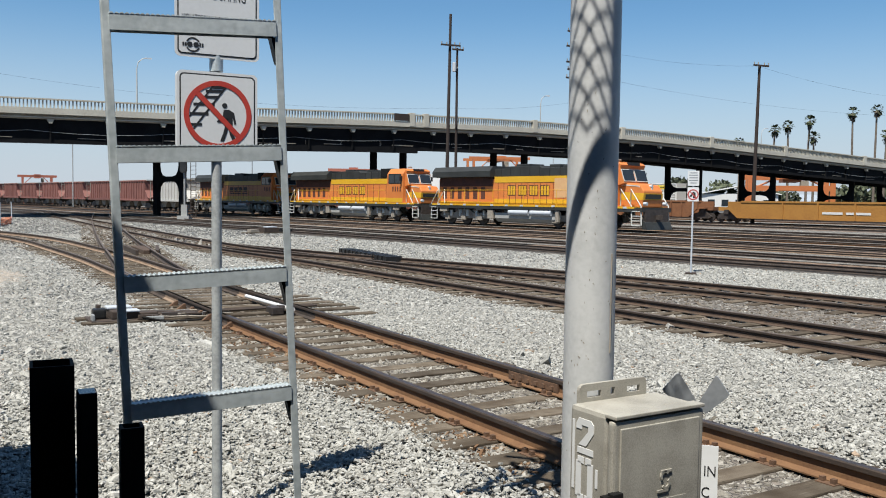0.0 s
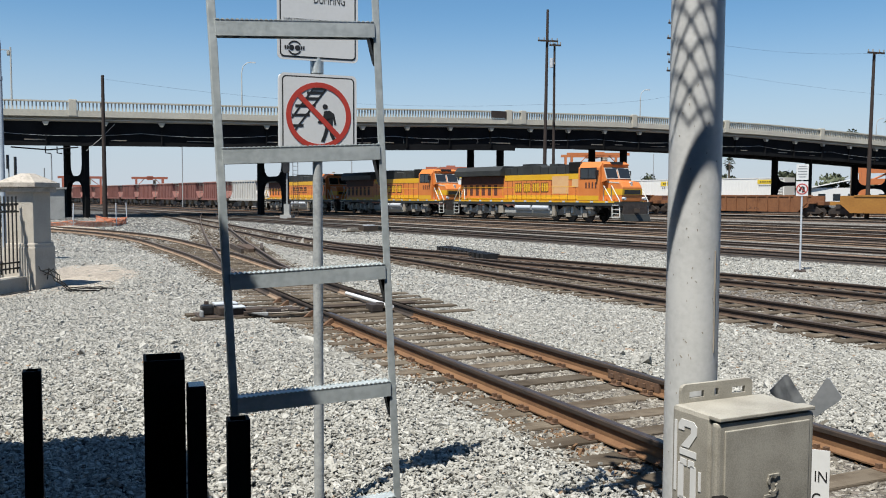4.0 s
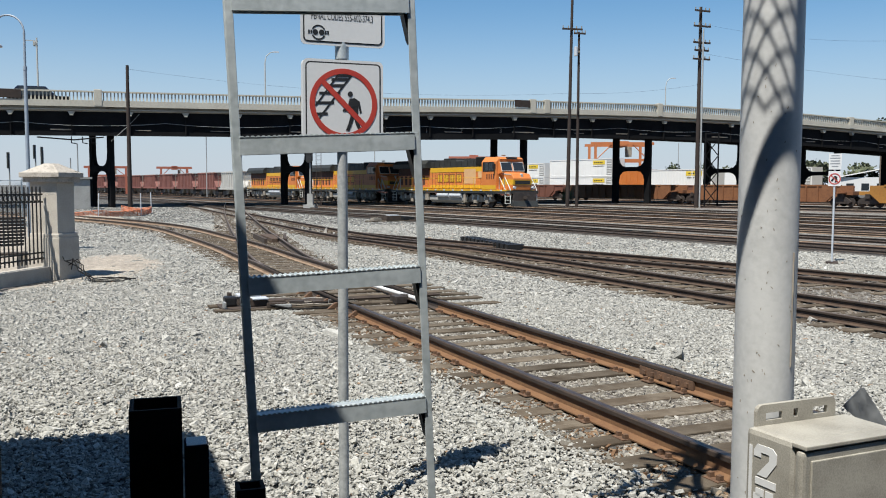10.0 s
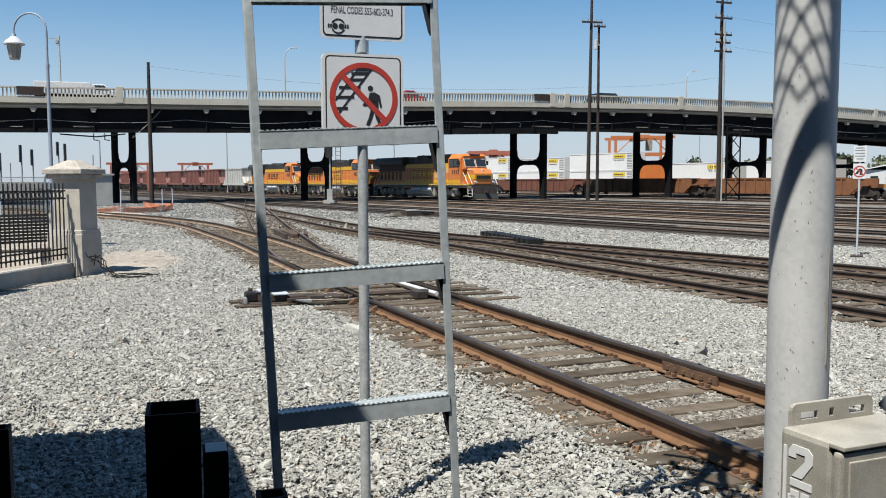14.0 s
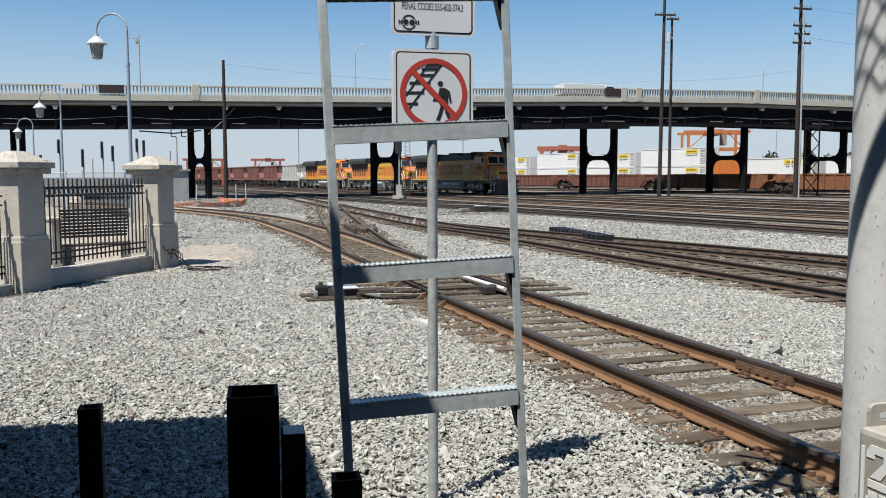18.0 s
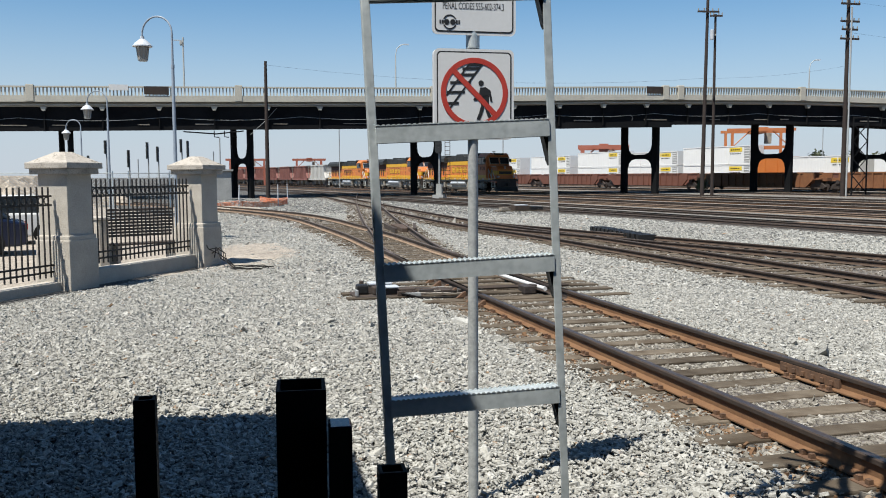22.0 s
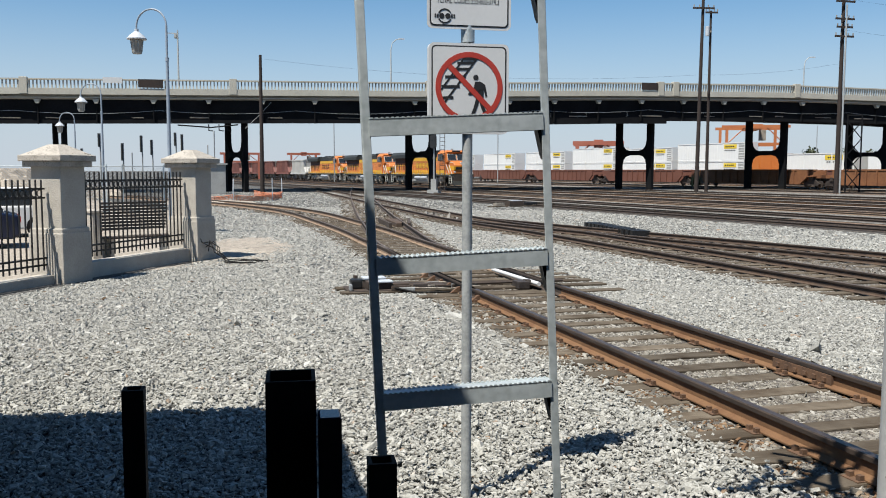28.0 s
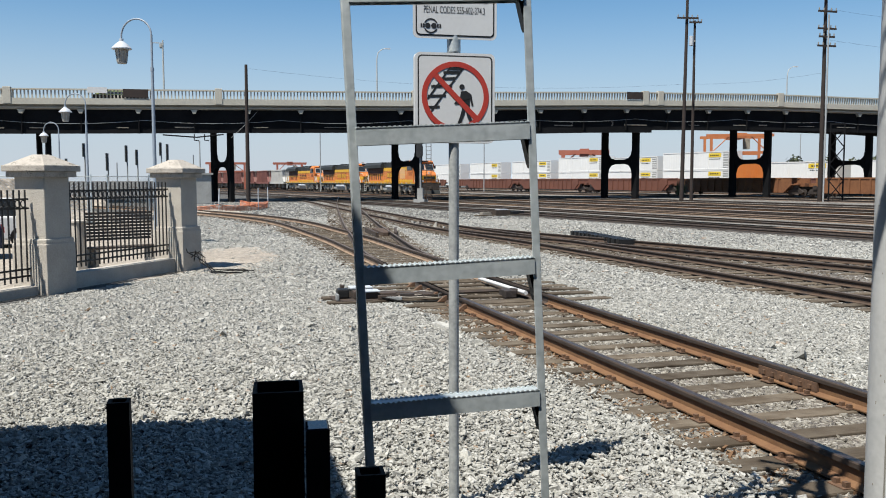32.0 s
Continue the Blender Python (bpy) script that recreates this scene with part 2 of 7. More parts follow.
M = dict(
    # gravel tones kept dark: shade in the gaps between loose stones is painted in
    gravel=gravel_mat("gap_shade_gravel", [(0.06, 0.058, 0.054), (0.10, 0.097, 0.091), (0.15, 0.146, 0.137), (0.22, 0.215, 0.20)], 19),
    ballast=gravel_mat("brown_ballast", [(0.10, 0.085, 0.07), (0.17, 0.15, 0.13), (0.24, 0.21, 0.18), (0.32, 0.30, 0.27)], 17),
    yard=gravel_mat("dark_yard_ballast", [(0.09, 0.075, 0.062), (0.15, 0.125, 0.105), (0.20, 0.175, 0.15), (0.26, 0.235, 0.21)], 9),
    oily=gravel_mat("oily_black_ballast", [(0.025, 0.022, 0.02), (0.045, 0.038, 0.034), (0.07, 0.06, 0.053), (0.11, 0.095, 0.085)], 9),
    pale_strip=gravel_mat("pale_dusty_ballast", [(0.16, 0.148, 0.13), (0.22, 0.207, 0.187), (0.29, 0.275, 0.25), (0.36, 0.345, 0.32)], 9),
    rusty_strip=gravel_mat("rust_stained_ballast", [(0.15, 0.085, 0.05), (0.22, 0.13, 0.08), (0.28, 0.18, 0.115), (0.32, 0.24, 0.17)], 9),
    dirt=gravel_mat("tan_dirt", [(0.40, 0.35, 0.29), (0.46, 0.41, 0.35), (0.5, 0.45, 0.39), (0.43, 0.385, 0.33)], 30, dark=(0.6, 0.55, 0.5), bump=0.4),
    stone=stone_mat("loose_stone", [(0.0, (0.40, 0.393, 0.365)), (0.3, (0.475, 0.466, 0.433)), (0.7, (0.535, 0.525, 0.488)), (0.955, (0.585, 0.575, 0.538)), (0.985, (0.70, 0.69, 0.66)), (0.996, (0.40, 0.28, 0.19))]),
    stone_mid=stone_mat("dusty_stone", [(0.0, (0.15, 0.132, 0.108)), (0.3, (0.27, 0.247, 0.212)), (0.7, (0.37, 0.343, 0.30)), (0.95, (0.47, 0.443, 0.40))]),
    stone_brown=stone_mat("stained_stone", [(0.0, (0.10, 0.078, 0.06)), (0.3, (0.18, 0.145, 0.112)), (0.6, (0.27, 0.232, 0.195)), (0.8, (0.36, 0.335, 0.30)), (0.95, (0.46, 0.44, 0.41))]),
    stone_rust=stone_mat("rusty_stone", [(0.0, (0.12, 0.065, 0.035)), (0.4, (0.22, 0.13, 0.075)), (0.75, (0.33, 0.22, 0.14)), (0.95, (0.45, 0.36, 0.27))]),
    rail_side=surface("rusty_rail_side", (0.150, 0.068, 0.028), (0.222, 0.115, 0.050), 0.85, 0.0, 5, 60, 0.3, spot=(0.15, 0.065, 0.03), spot_at=0.64),
    rail_dark=surface("dark_rail_side", (0.032, 0.023, 0.018), (0.08, 0.052, 0.036), 0.8, 0.0, 5, 60, 0.3),
    rail_top=surface("worn_rail_head", (0.055, 0.036, 0.026), (0.10, 0.070, 0.052), 0.38, 0.3, 4, 40, 0.1),
    rail_dull=surface("dull_brown_rail_head", (0.10, 0.075, 0.06), (0.18, 0.14, 0.115), 0.6, 0.2, 4, 40, 0.1),
    rail_brown=surface("brown_rail_side", (0.055, 0.034, 0.023), (0.115, 0.070, 0.044), 0.85, 0.0, 5, 60, 0.3),
    lamp_blue=surface("blue_grey_lamp_paint", (0.27, 0.33, 0.40), (0.36, 0.42, 0.50), 0.5, 0, 6, 60, 0.02),
    rail_tan=surface("dusty_tan_rail_side", (0.20, 0.13, 0.085), (0.34, 0.24, 0.165), 0.9, 0.0, 3, 40, 0.2),
    tie=timber_mat("weathered_timber", (0.034, 0.027, 0.020), (0.135, 0.112, 0.086), (0.27, 0.232, 0.186)),
    galv=surface("galvanized_steel", (0.60, 0.67, 0.69), (0.82, 0.89, 0.91), 0.55, 0.6, 11, 60, 0.04, spot=(0.50, 0.56, 0.58), spot_at=0.66),
    pole=surface("silver_painted_pole", (0.60, 0.61, 0.61), (0.72, 0.73, 0.73), 0.5, 0.05, 9, 70, 0.10, spot=(0.30, 0.30, 0.29), spot_at=0.69),
    post=surface("grey_post_paint", (0.34, 0.36, 0.36), (0.52, 0.54, 0.54), 0.6, 0.1, 10, 60, 0.1, spot=(0.66, 0.68, 0.68), spot_at=0.6),
    boxm=surface("beige_grey_enclosure", (0.30, 0.28, 0.238), (0.52, 0.495, 0.43), 0.6, 0.1, 9, 330, 0.35, spot=(0.74, 0.71, 0.65), spot_at=0.63, depth=0.002),
    white=surface("white_paint", (0.74, 0.74, 0.73), (0.82, 0.82, 0.81), 0.5, 0, 5, 80, 0.03),
    black=surface("black_paint", (0.012, 0.012, 0.013), (0.022, 0.022, 0.023), 0.5, 0, 8, 80, 0.05),
    tube=surface("black_steel_tube", (0.004, 0.004, 0.004), (0.009, 0.008, 0.0075), 0.8, 0.0, 20, 150, 0.12, spot=(0.03, 0.02, 0.015), spot_at=0.68, gloss=0.25),
    sign_red=surface("red_sign_film", (0.52, 0.045, 0.03), (0.60, 0.06, 0.035), 0.5, 0, 6, 60, 0.02),
    sign_white=surface("white_sign_sheet", (0.80, 0.81, 0.81), (0.86, 0.87, 0.87), 0.45, 0, 3, 50, 0.02),
    alu=surface("grey_vane_sheet", (0.30, 0.32, 0.34), (0.40, 0.42, 0.44), 0.5, 0.4, 6, 60, 0.04),
    stucco=surface("beige_stucco", (0.46, 0.42, 0.362), (0.63, 0.58, 0.505), 0.95, 0, 2.2, 42, 1.0, depth=0.02),
    stucco_worn=surface("weathered_cap_stucco", (0.30, 0.27, 0.23), (0.54, 0.49, 0.425), 0.95, 0, 4.5, 42, 1.0, spot=(0.20, 0.18, 0.15), spot_at=0.54, depth=0.02),
    concrete=surface("bridge_concrete", (0.50, 0.475, 0.405), (0.63, 0.60, 0.515), 0.85, 0, 0.5, 7, 0.1, spot=(0.34, 0.32, 0.28), spot_at=0.66),
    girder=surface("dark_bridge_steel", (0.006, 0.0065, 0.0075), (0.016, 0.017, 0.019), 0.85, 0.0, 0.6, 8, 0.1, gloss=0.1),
    iron=surface("black_fence_iron", (0.012, 0.012, 0.012), (0.03, 0.028, 0.027), 0.5, 0.3, 20, 120, 0.05),
    timber_pole=surface("brown_utility_pole", (0.022, 0.014, 0.012), (0.05, 0.033, 0.026), 0.9, 0, 2, 30, 0.3),
    orange=surface("loco_orange_paint", (0.70, 0.205, 0.045), (0.80, 0.265, 0.065), 0.5, 0, 0.8, 12, 0.03, spot=(0.52, 0.18, 0.06), spot_at=0.66),
    yellow=surface("loco_yellow_paint", (0.78, 0.42, 0.015), (0.86, 0.50, 0.03), 0.45, 0, 0.8, 12, 0.03),
    faded=surface("faded_orange_paint", (0.74, 0.42, 0.20), (0.80, 0.52, 0.26), 0.6, 0, 1.2, 10, 0.03),
    green=surface("dark_loco_green", (0.018, 0.020, 0.019), (0.045, 0.048, 0.045), 0.6, 0, 1, 14, 0.05),
    grille=surface("brown_vent_grille", (0.075, 0.026, 0.018), (0.14, 0.046, 0.03), 0.7, 0, 2, 30, 0.2),
    truck=surface("dusty_truck_grey", (0.20, 0.172, 0.138), (0.40, 0.355, 0.295), 0.85, 0, 1.5, 14, 0.2, spot=(0.10, 0.08, 0.065), spot_at=0.58),
    tank=surface("grey_fuel_tank", (0.36, 0.36, 0.34), (0.50, 0.50, 0.48), 0.6, 0.1, 1, 14, 0.08),
    wheel=surface("brown_wheel_steel", (0.05, 0.04, 0.035), (0.11, 0.09, 0.08), 0.6, 0.4, 4, 30, 0.1),
    handrail=surface("pale_handrail", (0.62, 0.62, 0.58), (0.72, 0.72, 0.68), 0.5, 0, 4, 30, 0.02),
    hopper=surface("oxide_red_hopper", (0.20, 0.075, 0.062), (0.28, 0.115, 0.095), 0.8, 0, 0.6, 8, 0.1, spot=(0.34, 0.22, 0.19), spot_at=0.66, vary=0.18),
    hopper_white=surface("dirty_white_hopper", (0.52, 0.51, 0.48), (0.64, 0.63, 0.60), 0.8, 0, 0.6, 8, 0.1, spot=(0.4, 0.34, 0.3), spot_at=0.66),
    well=surface("ochre_well_car", (0.36, 0.155, 0.028), (0.47, 0.22, 0.04), 0.7, 0, 0.5, 6, 0.08, spot=(0.22, 0.085, 0.03), spot_at=0.60),
    well_rust=surface("rusty_well_car", (0.17, 0.065, 0.026), (0.28, 0.115, 0.045), 0.8, 0, 0.6, 7, 0.1, spot=(0.14, 0.06, 0.03), spot_at=0.58),
    well_brown=surface("brown_well_car", (0.15, 0.055, 0.035), (0.22, 0.085, 0.055), 0.75, 0, 0.5, 6, 0.08),
    logo_yellow=surface("yellow_logo_film", (0.88, 0.62, 0.04), (0.95, 0.70, 0.07), 0.5, 0, 3, 40, 0.02),
    cont=surface("white_container", (0.92, 0.92, 0.90), (1.0, 1.0, 0.98), 0.5, 0, 0.4, 5, 0.03),
    cont_orange=surface("orange_container", (0.62, 0.17, 0.03), (0.70, 0.22, 0.04), 0.5, 0, 0.4, 5, 0.03),
    crane=surface("orange_crane_steel", (0.55, 0.16, 0.05), (0.65, 0.22, 0.07), 0.6, 0, 0.4, 5, 0.03),
    crane_red=surface("red_crane_steel", (0.42, 0.12, 0.07), (0.50, 0.16, 0.10), 0.6, 0, 0.4, 5, 0.03),
    palm_leaf=surface("palm_leaf", (0.035, 0.05, 0.018), (0.08, 0.10, 0.035), 0.7, 0, 2, 20, 0.1, vary=0.2),
    leaf=surface("dusty_foliage", (0.055, 0.07, 0.035), (0.12, 0.135, 0.075), 0.8, 0, 0.3, 4, 0.2, vary=0.2),
    weed=surface("dry_weed", (0.16, 0.19, 0.08), (0.28, 0.29, 0.15), 0.8, 0, 2, 20, 0.1),
    trunk=surface("palm_trunk", (0.14, 0.11, 0.085), (0.22, 0.18, 0.14), 0.9, 0, 2, 20, 0.3),
    lampm=surface("white_lamp_paint", (0.55, 0.59, 0.64), (0.66, 0.70, 0.75), 0.45, 0, 6, 60, 0.02),
    lampglass=surface("frosted_lamp_glass", (0.30, 0.29, 0.26), (0.42, 0.40, 0.36), 0.3, 0, 6, 60, 0.02),
    mesh_orange=surface("orange_plastic_net", (0.68, 0.20, 0.09), (0.78, 0.28, 0.14), 0.7, 0, 6, 40, 0.05),
    machine=surface("grey_switch_machine", (0.30, 0.31, 0.31), (0.48, 0.49, 0.49), 0.6, 0.2, 10, 70, 0.1),
    asphalt=surface("asphalt", (0.045, 0.045, 0.047), (0.075, 0.075, 0.077), 0.9, 0, 1, 30, 0.2),
    roofm=surface("unseen_roof_grey", (0.05, 0.05, 0.048), (0.08, 0.08, 0.077), 0.8, 0, 1, 20, 0.1),
    glass=glass_mat("dark_window_glass"),
    carblue=surface("dark_blue_car_paint", (0.012, 0.018, 0.045), (0.016, 0.024, 0.06), 0.2, 0.2, 2, 20, 0.0),
    carlime=surface("lime_car_paint", (0.42, 0.50, 0.16), (0.50, 0.58, 0.22), 0.3, 0.0, 2, 20, 0.0),
    carred=surface("red_car_paint", (0.45, 0.02, 0.02), (0.52, 0.03, 0.03), 0.25, 0.1, 2, 20, 0.0),
    rust=surface("orange_rust", (0.09, 0.05, 0.03), (0.20, 0.105, 0.055), 0.9, 0, 8, 50, 0.4),
    bench=surface("brown_bench_slat", (0.05, 0.035, 0.028), (0.10, 0.075, 0.06), 0.7, 0, 6, 50, 0.1),
    # distance haze is mixed into this pale blue base colour
    mountain=surface("haze_tinted_mountain", (0.34, 0.39, 0.45), (0.37, 0.42, 0.48), 1.0, 0, 0.002, 0.01, 0.0),
)


# ---- mesh helpers ----
def bx(bm, x0, x1, y0, y1, z0, z1, mi=0, m=None):
    """A box between two corners, added to bm."""
    co = [(x, y, z) for x in (x0, x1) for y in (y0, y1) for z in (z0, z1)]
    if m is not None:
        co = [m @ Vector(c) for c in co]
    v = [bm.verts.new(c) for c in co]
    for f in ((0, 1, 3, 2), (4, 6, 7, 5), (0, 4, 5, 1), (2, 3, 7, 6), (0, 2, 6, 4), (1, 5, 7, 3)):
        fa = bm.faces.new([v[i] for i in f])
        fa.material_index = mi


def rod(bm, a, b, r, sides=8, r2=None, mi=0, caps=True):
    """A round bar from a to b."""
    a, b = Vector(a), Vector(b)
    r2 = r if r2 is None else r2
    q = (b - a).to_track_quat("Z", "Y")
    rings = []
    for c, rr in ((a, r), (b, r2)):
        rings.append([bm.verts.new(c + q @ Vector((rr * math.cos(2 * math.pi * i / sides), rr * math.sin(2 * math.pi * i / sides), 0))) for i in range(sides)])
    for i in range(sides):
        j = (i + 1) % sides
        f = bm.faces.new((rings[0][i], rings[0][j], rings[1][j], rings[1][i]))
        f.smooth, f.material_index = sides > 6, mi
    if caps:
        for ring in (rings[0][::-1], rings[1]):
            cap = bm.faces.new(ring)
            cap.material_index = mi
            for e in cap.edges:
                e.smooth = False


def chain(bm, pts, r, sides=8, mi=0):
    """A round bar that follows the points in one piece."""
    pts = [Vector(p) for p in pts]
    up = None
    rings = []
    for i, p in enumerate(pts):
        d = (pts[min(i + 1, len(pts) - 1)] - pts[max(i - 1, 0)]).normalized()
        if up is None:
            up = d.orthogonal()
        up = (up - d * up.dot(d)).normalized()
        side = d.cross(up)
        rings.append([bm.verts.new(p + (up * math.cos(2 * math.pi * k / sides) + side * math.sin(2 * math.pi * k / sides)) * r) for k in range(sides)])
    for a, b in zip(rings, rings[1:]):
        for k in range(sides):
            f = bm.faces.new((a[k], a[(k + 1) % sides], b[(k + 1) % sides], b[k]))
            f.smooth, f.material_index = sides > 4, mi
    for ring in (rings[0][::-1], rings[-1]):
        cap = bm.faces.new(ring)
        cap.material_index = mi
        for e in cap.edges:
            e.smooth = False


def prism(bm, outline, y0, y1, mi=0, m=None):
    """A polygon in x and z, drawn out along y."""
    m = m or Matrix()
    a = [bm.verts.new(m @ Vector((x, y0, z))) for x, z in outline]
    b = [bm.verts.new(m @ Vector((x, y1, z))) for x, z in outline]
    n = len(outline)
    fs = [bm.faces.new(a), bm.faces.new(b[::-1])]
    for i in range(n):
        fs.append(bm.faces.new((a[i], b[i], b[(i + 1) % n], a[(i + 1) % n])))
    for f in fs:
        f.material_index = mi


def finish(bm, name, mats, bevel=0.0):
    bmesh.ops.recalc_face_normals(bm, faces=bm.faces)
    if bevel:
        bmesh.ops.bevel(bm, geom=[e for e in bm.edges if len(e.link_faces) == 2 and e.calc_face_angle() > 0.6], offset=bevel, segments=2, affect="EDGES", profile=0.6)
    me = bpy.data.meshes.new(name)
    bm.to_mesh(me)
    bm.free()
    for mt in mats if isinstance(mats, (list, tuple)) else [mats]:
        me.materials.append(mt)
    return me


def part(name, bm, mats, parent=None, label="", bevel=0.0, at=None):
    ob = new(name, finish(bm, name, mats, bevel))
    if parent is not None:
        ob.parent = parent
    if at is not None:
        ob.matrix_basis = at
    if label:
        tagged(ob, label)
    return ob


def empty(name, m, label, category, group="", kind=""):
    ob = new(name)
    ob.empty_display_size = 0.2
    ob.matrix_basis = m
    return tagged(ob, label, category, group, kind)


def letters(body, size, m, parent, mat, name="lettering", width=None):
    """Words in the built-in font, as a thin mesh under parent."""
    cu = bpy.data.curves.new(name, "FONT")
    cu.body, cu.size, cu.align_x, cu.align_y, cu.extrude, cu.resolution_u = body, size, "CENTER", "CENTER", 0.0006, 3
    tmp = bpy.data.objects.new(name, cu)
    scene.collection.objects.link(tmp)
    dg = bpy.context.evaluated_depsgraph_get()
    me = bpy.data.meshes.new_from_object(tmp.evaluated_get(dg))
    bpy.data.objects.remove(tmp)
    if width:
        xs = [v.co.x for v in me.vertices]
        k = width / (max(xs) - min(xs))
        for v in me.vertices:
            v.co.x *= k
    me.materials.clear()
    me.materials.append(mat)
    ob = new(name, me)
    ob.parent = parent
    ob.matrix_basis = m
    return ob

# ---- ground ----
def sheet(name, pts, z, mat, label, cat, kind="structure"):
    bm = bmesh.new()
    bm.faces.new([bm.verts.new((x, y, z)) for x, y in pts])
    if bm.faces[:][0].normal.z < 0:
        bmesh.ops.reverse_faces(bm, faces=bm.faces[:])
    ob = new(name, finish(bm, name, mat))
    return tagged(ob, label, cat, kind=kind)


# shows between the loose stones as painted gap shade
sheet("ground", [(-3000, -600), (3000, -600), (3000, 3800), (-3000, 3800)], 0.0, M["gravel"], "crushed stone ground of the rail yard, darkened as shade between stones", "ground")

TH_NEAR, TH_YARD = radians(33.2), radians(41.3)


def on_line(th, b, s):
    """A point b metres off the origin's line of heading th (to the left of y), s along it."""
    return (b * math.cos(th) - s * math.sin(th), b * math.sin(th) + s * math.cos(th))


def strip(name, line, half, z, mat, label, cat="ballast"):
    """A band that follows a line."""
    bm = bmesh.new()
    last = None
    for i, p in enumerate(line):
        a, b = Vector(line[max(0, i - 1)]), Vector(line[min(len(line) - 1, i + 1)])
        d = (b - a).normalized()
        n = Vector((d.y, -d.x))
        jag = 0.12 * noise.noise((p[0] * 0.7, p[1] * 0.7, 3.0)) * half
        now = [bm.verts.new((*(Vector(p) + n * (half + jag)), z)), bm.verts.new((*(Vector(p) - n * (half + jag)), z))]
        if last:
            bm.faces.new((last[0], now[0], now[1], last[1]))
        last = now
    bmesh.ops.recalc_face_normals(bm, faces=bm.faces)
    if bm.faces[:][0].normal.z < 0:
        bmesh.ops.reverse_faces(bm, faces=bm.faces[:])
    return tagged(new(name, finish(bm, name, mat)), label, cat, kind="structure")


def smooth(pts, step=0.6):
    """An even polyline through the points (Catmull-Rom)."""
    pts = [Vector(p) for p in pts]
    pts = [2 * pts[0] - pts[1]] + pts + [2 * pts[-1] - pts[-2]]
    out = []
    for i in range(1, len(pts) - 2):
        a, b, c, d = pts[i - 1:i + 3]
        n = max(1, round((c - b).length / step))
        for k in range(n):
            t = k / n
            out.append(0.5 * ((2 * b) + (c - a) * t + (2 * a - 5 * b + 4 * c - d) * t * t + (3 * b - a - 3 * c + d) * t ** 3))
    out.append(pts[-2])
    return [tuple(p) for p in out]


def offset_line(line, off):
    out = []
    for i, p in enumerate(line):
        d = (Vector(line[min(len(line) - 1, i + 1)]) - Vector(line[max(0, i - 1)])).normalized()
        out.append((p[0] + d.y * off, p[1] - d.x * off))
    return out


RAIL = [(-0.068, 0.0), (-0.068, 0.009), (-0.014, 0.026), (-0.009, 0.085), (-0.032, 0.094), (-0.034, 0.118), (-0.028, 0.126), (0.028, 0.126), (0.034, 0.118), (0.032, 0.094), (0.009, 0.085), (0.014, 0.026), (0.068, 0.009), (0.068, 0.0)]


def rail_part(line, z, side, parent, name="rail", scale=1.0, head=None, tall=None):
    bm = bmesh.new()
    rings = []
    for i, p in enumerate(line):
        d = (Vector(line[min(len(line) - 1, i + 1)]) - Vector(line[max(0, i - 1)])).normalized()
        n = Vector((d.y, -d.x))
        rings.append([bm.verts.new((p[0] + n.x * u * scale, p[1] + n.y * u * scale, z + w * (tall or scale))) for u, w in RAIL])
    k = len(RAIL)
    for a, b in zip(rings, rings[1:]):
        for i in range(k - 1):
            f = bm.faces.new((a[i], a[i + 1], b[i + 1], b[i]))
            # head sides and underside take the dark material, painting the overhang's shadow
            f.material_index = 1 if i == 6 else 2 if i in (3, 4, 5, 7, 8, 9) else 0
    bm.faces.new(rings[0])
    bm.faces.new(rings[-1][::-1])
    return part(name, bm, [side, head or M["rail_top"], M["rail_dark"]], parent)


def tie_mesh(length=2.6, w=0.22):
    bm = bmesh.new()
    bx(bm, -length / 2, length / 2, -w / 2, w / 2, -0.10, 0.0)
    return finish(bm, "tie", M["tie"], 0.012)


def plate_mesh():
    bm = bmesh.new()
    bx(bm, -0.135, 0.135, -0.075, 0.075, 0, 0.008)
    for x in (-0.085, 0.09):
        for y in (-0.045, 0.045):
            bx(bm, x - 0.018, x + 0.018, y - 0.018, y + 0.018, 0.005, 0.042)
    return finish(bm, "tie_plate", M["rust"])


TIE, PLATE = tie_mesh(), plate_mesh()


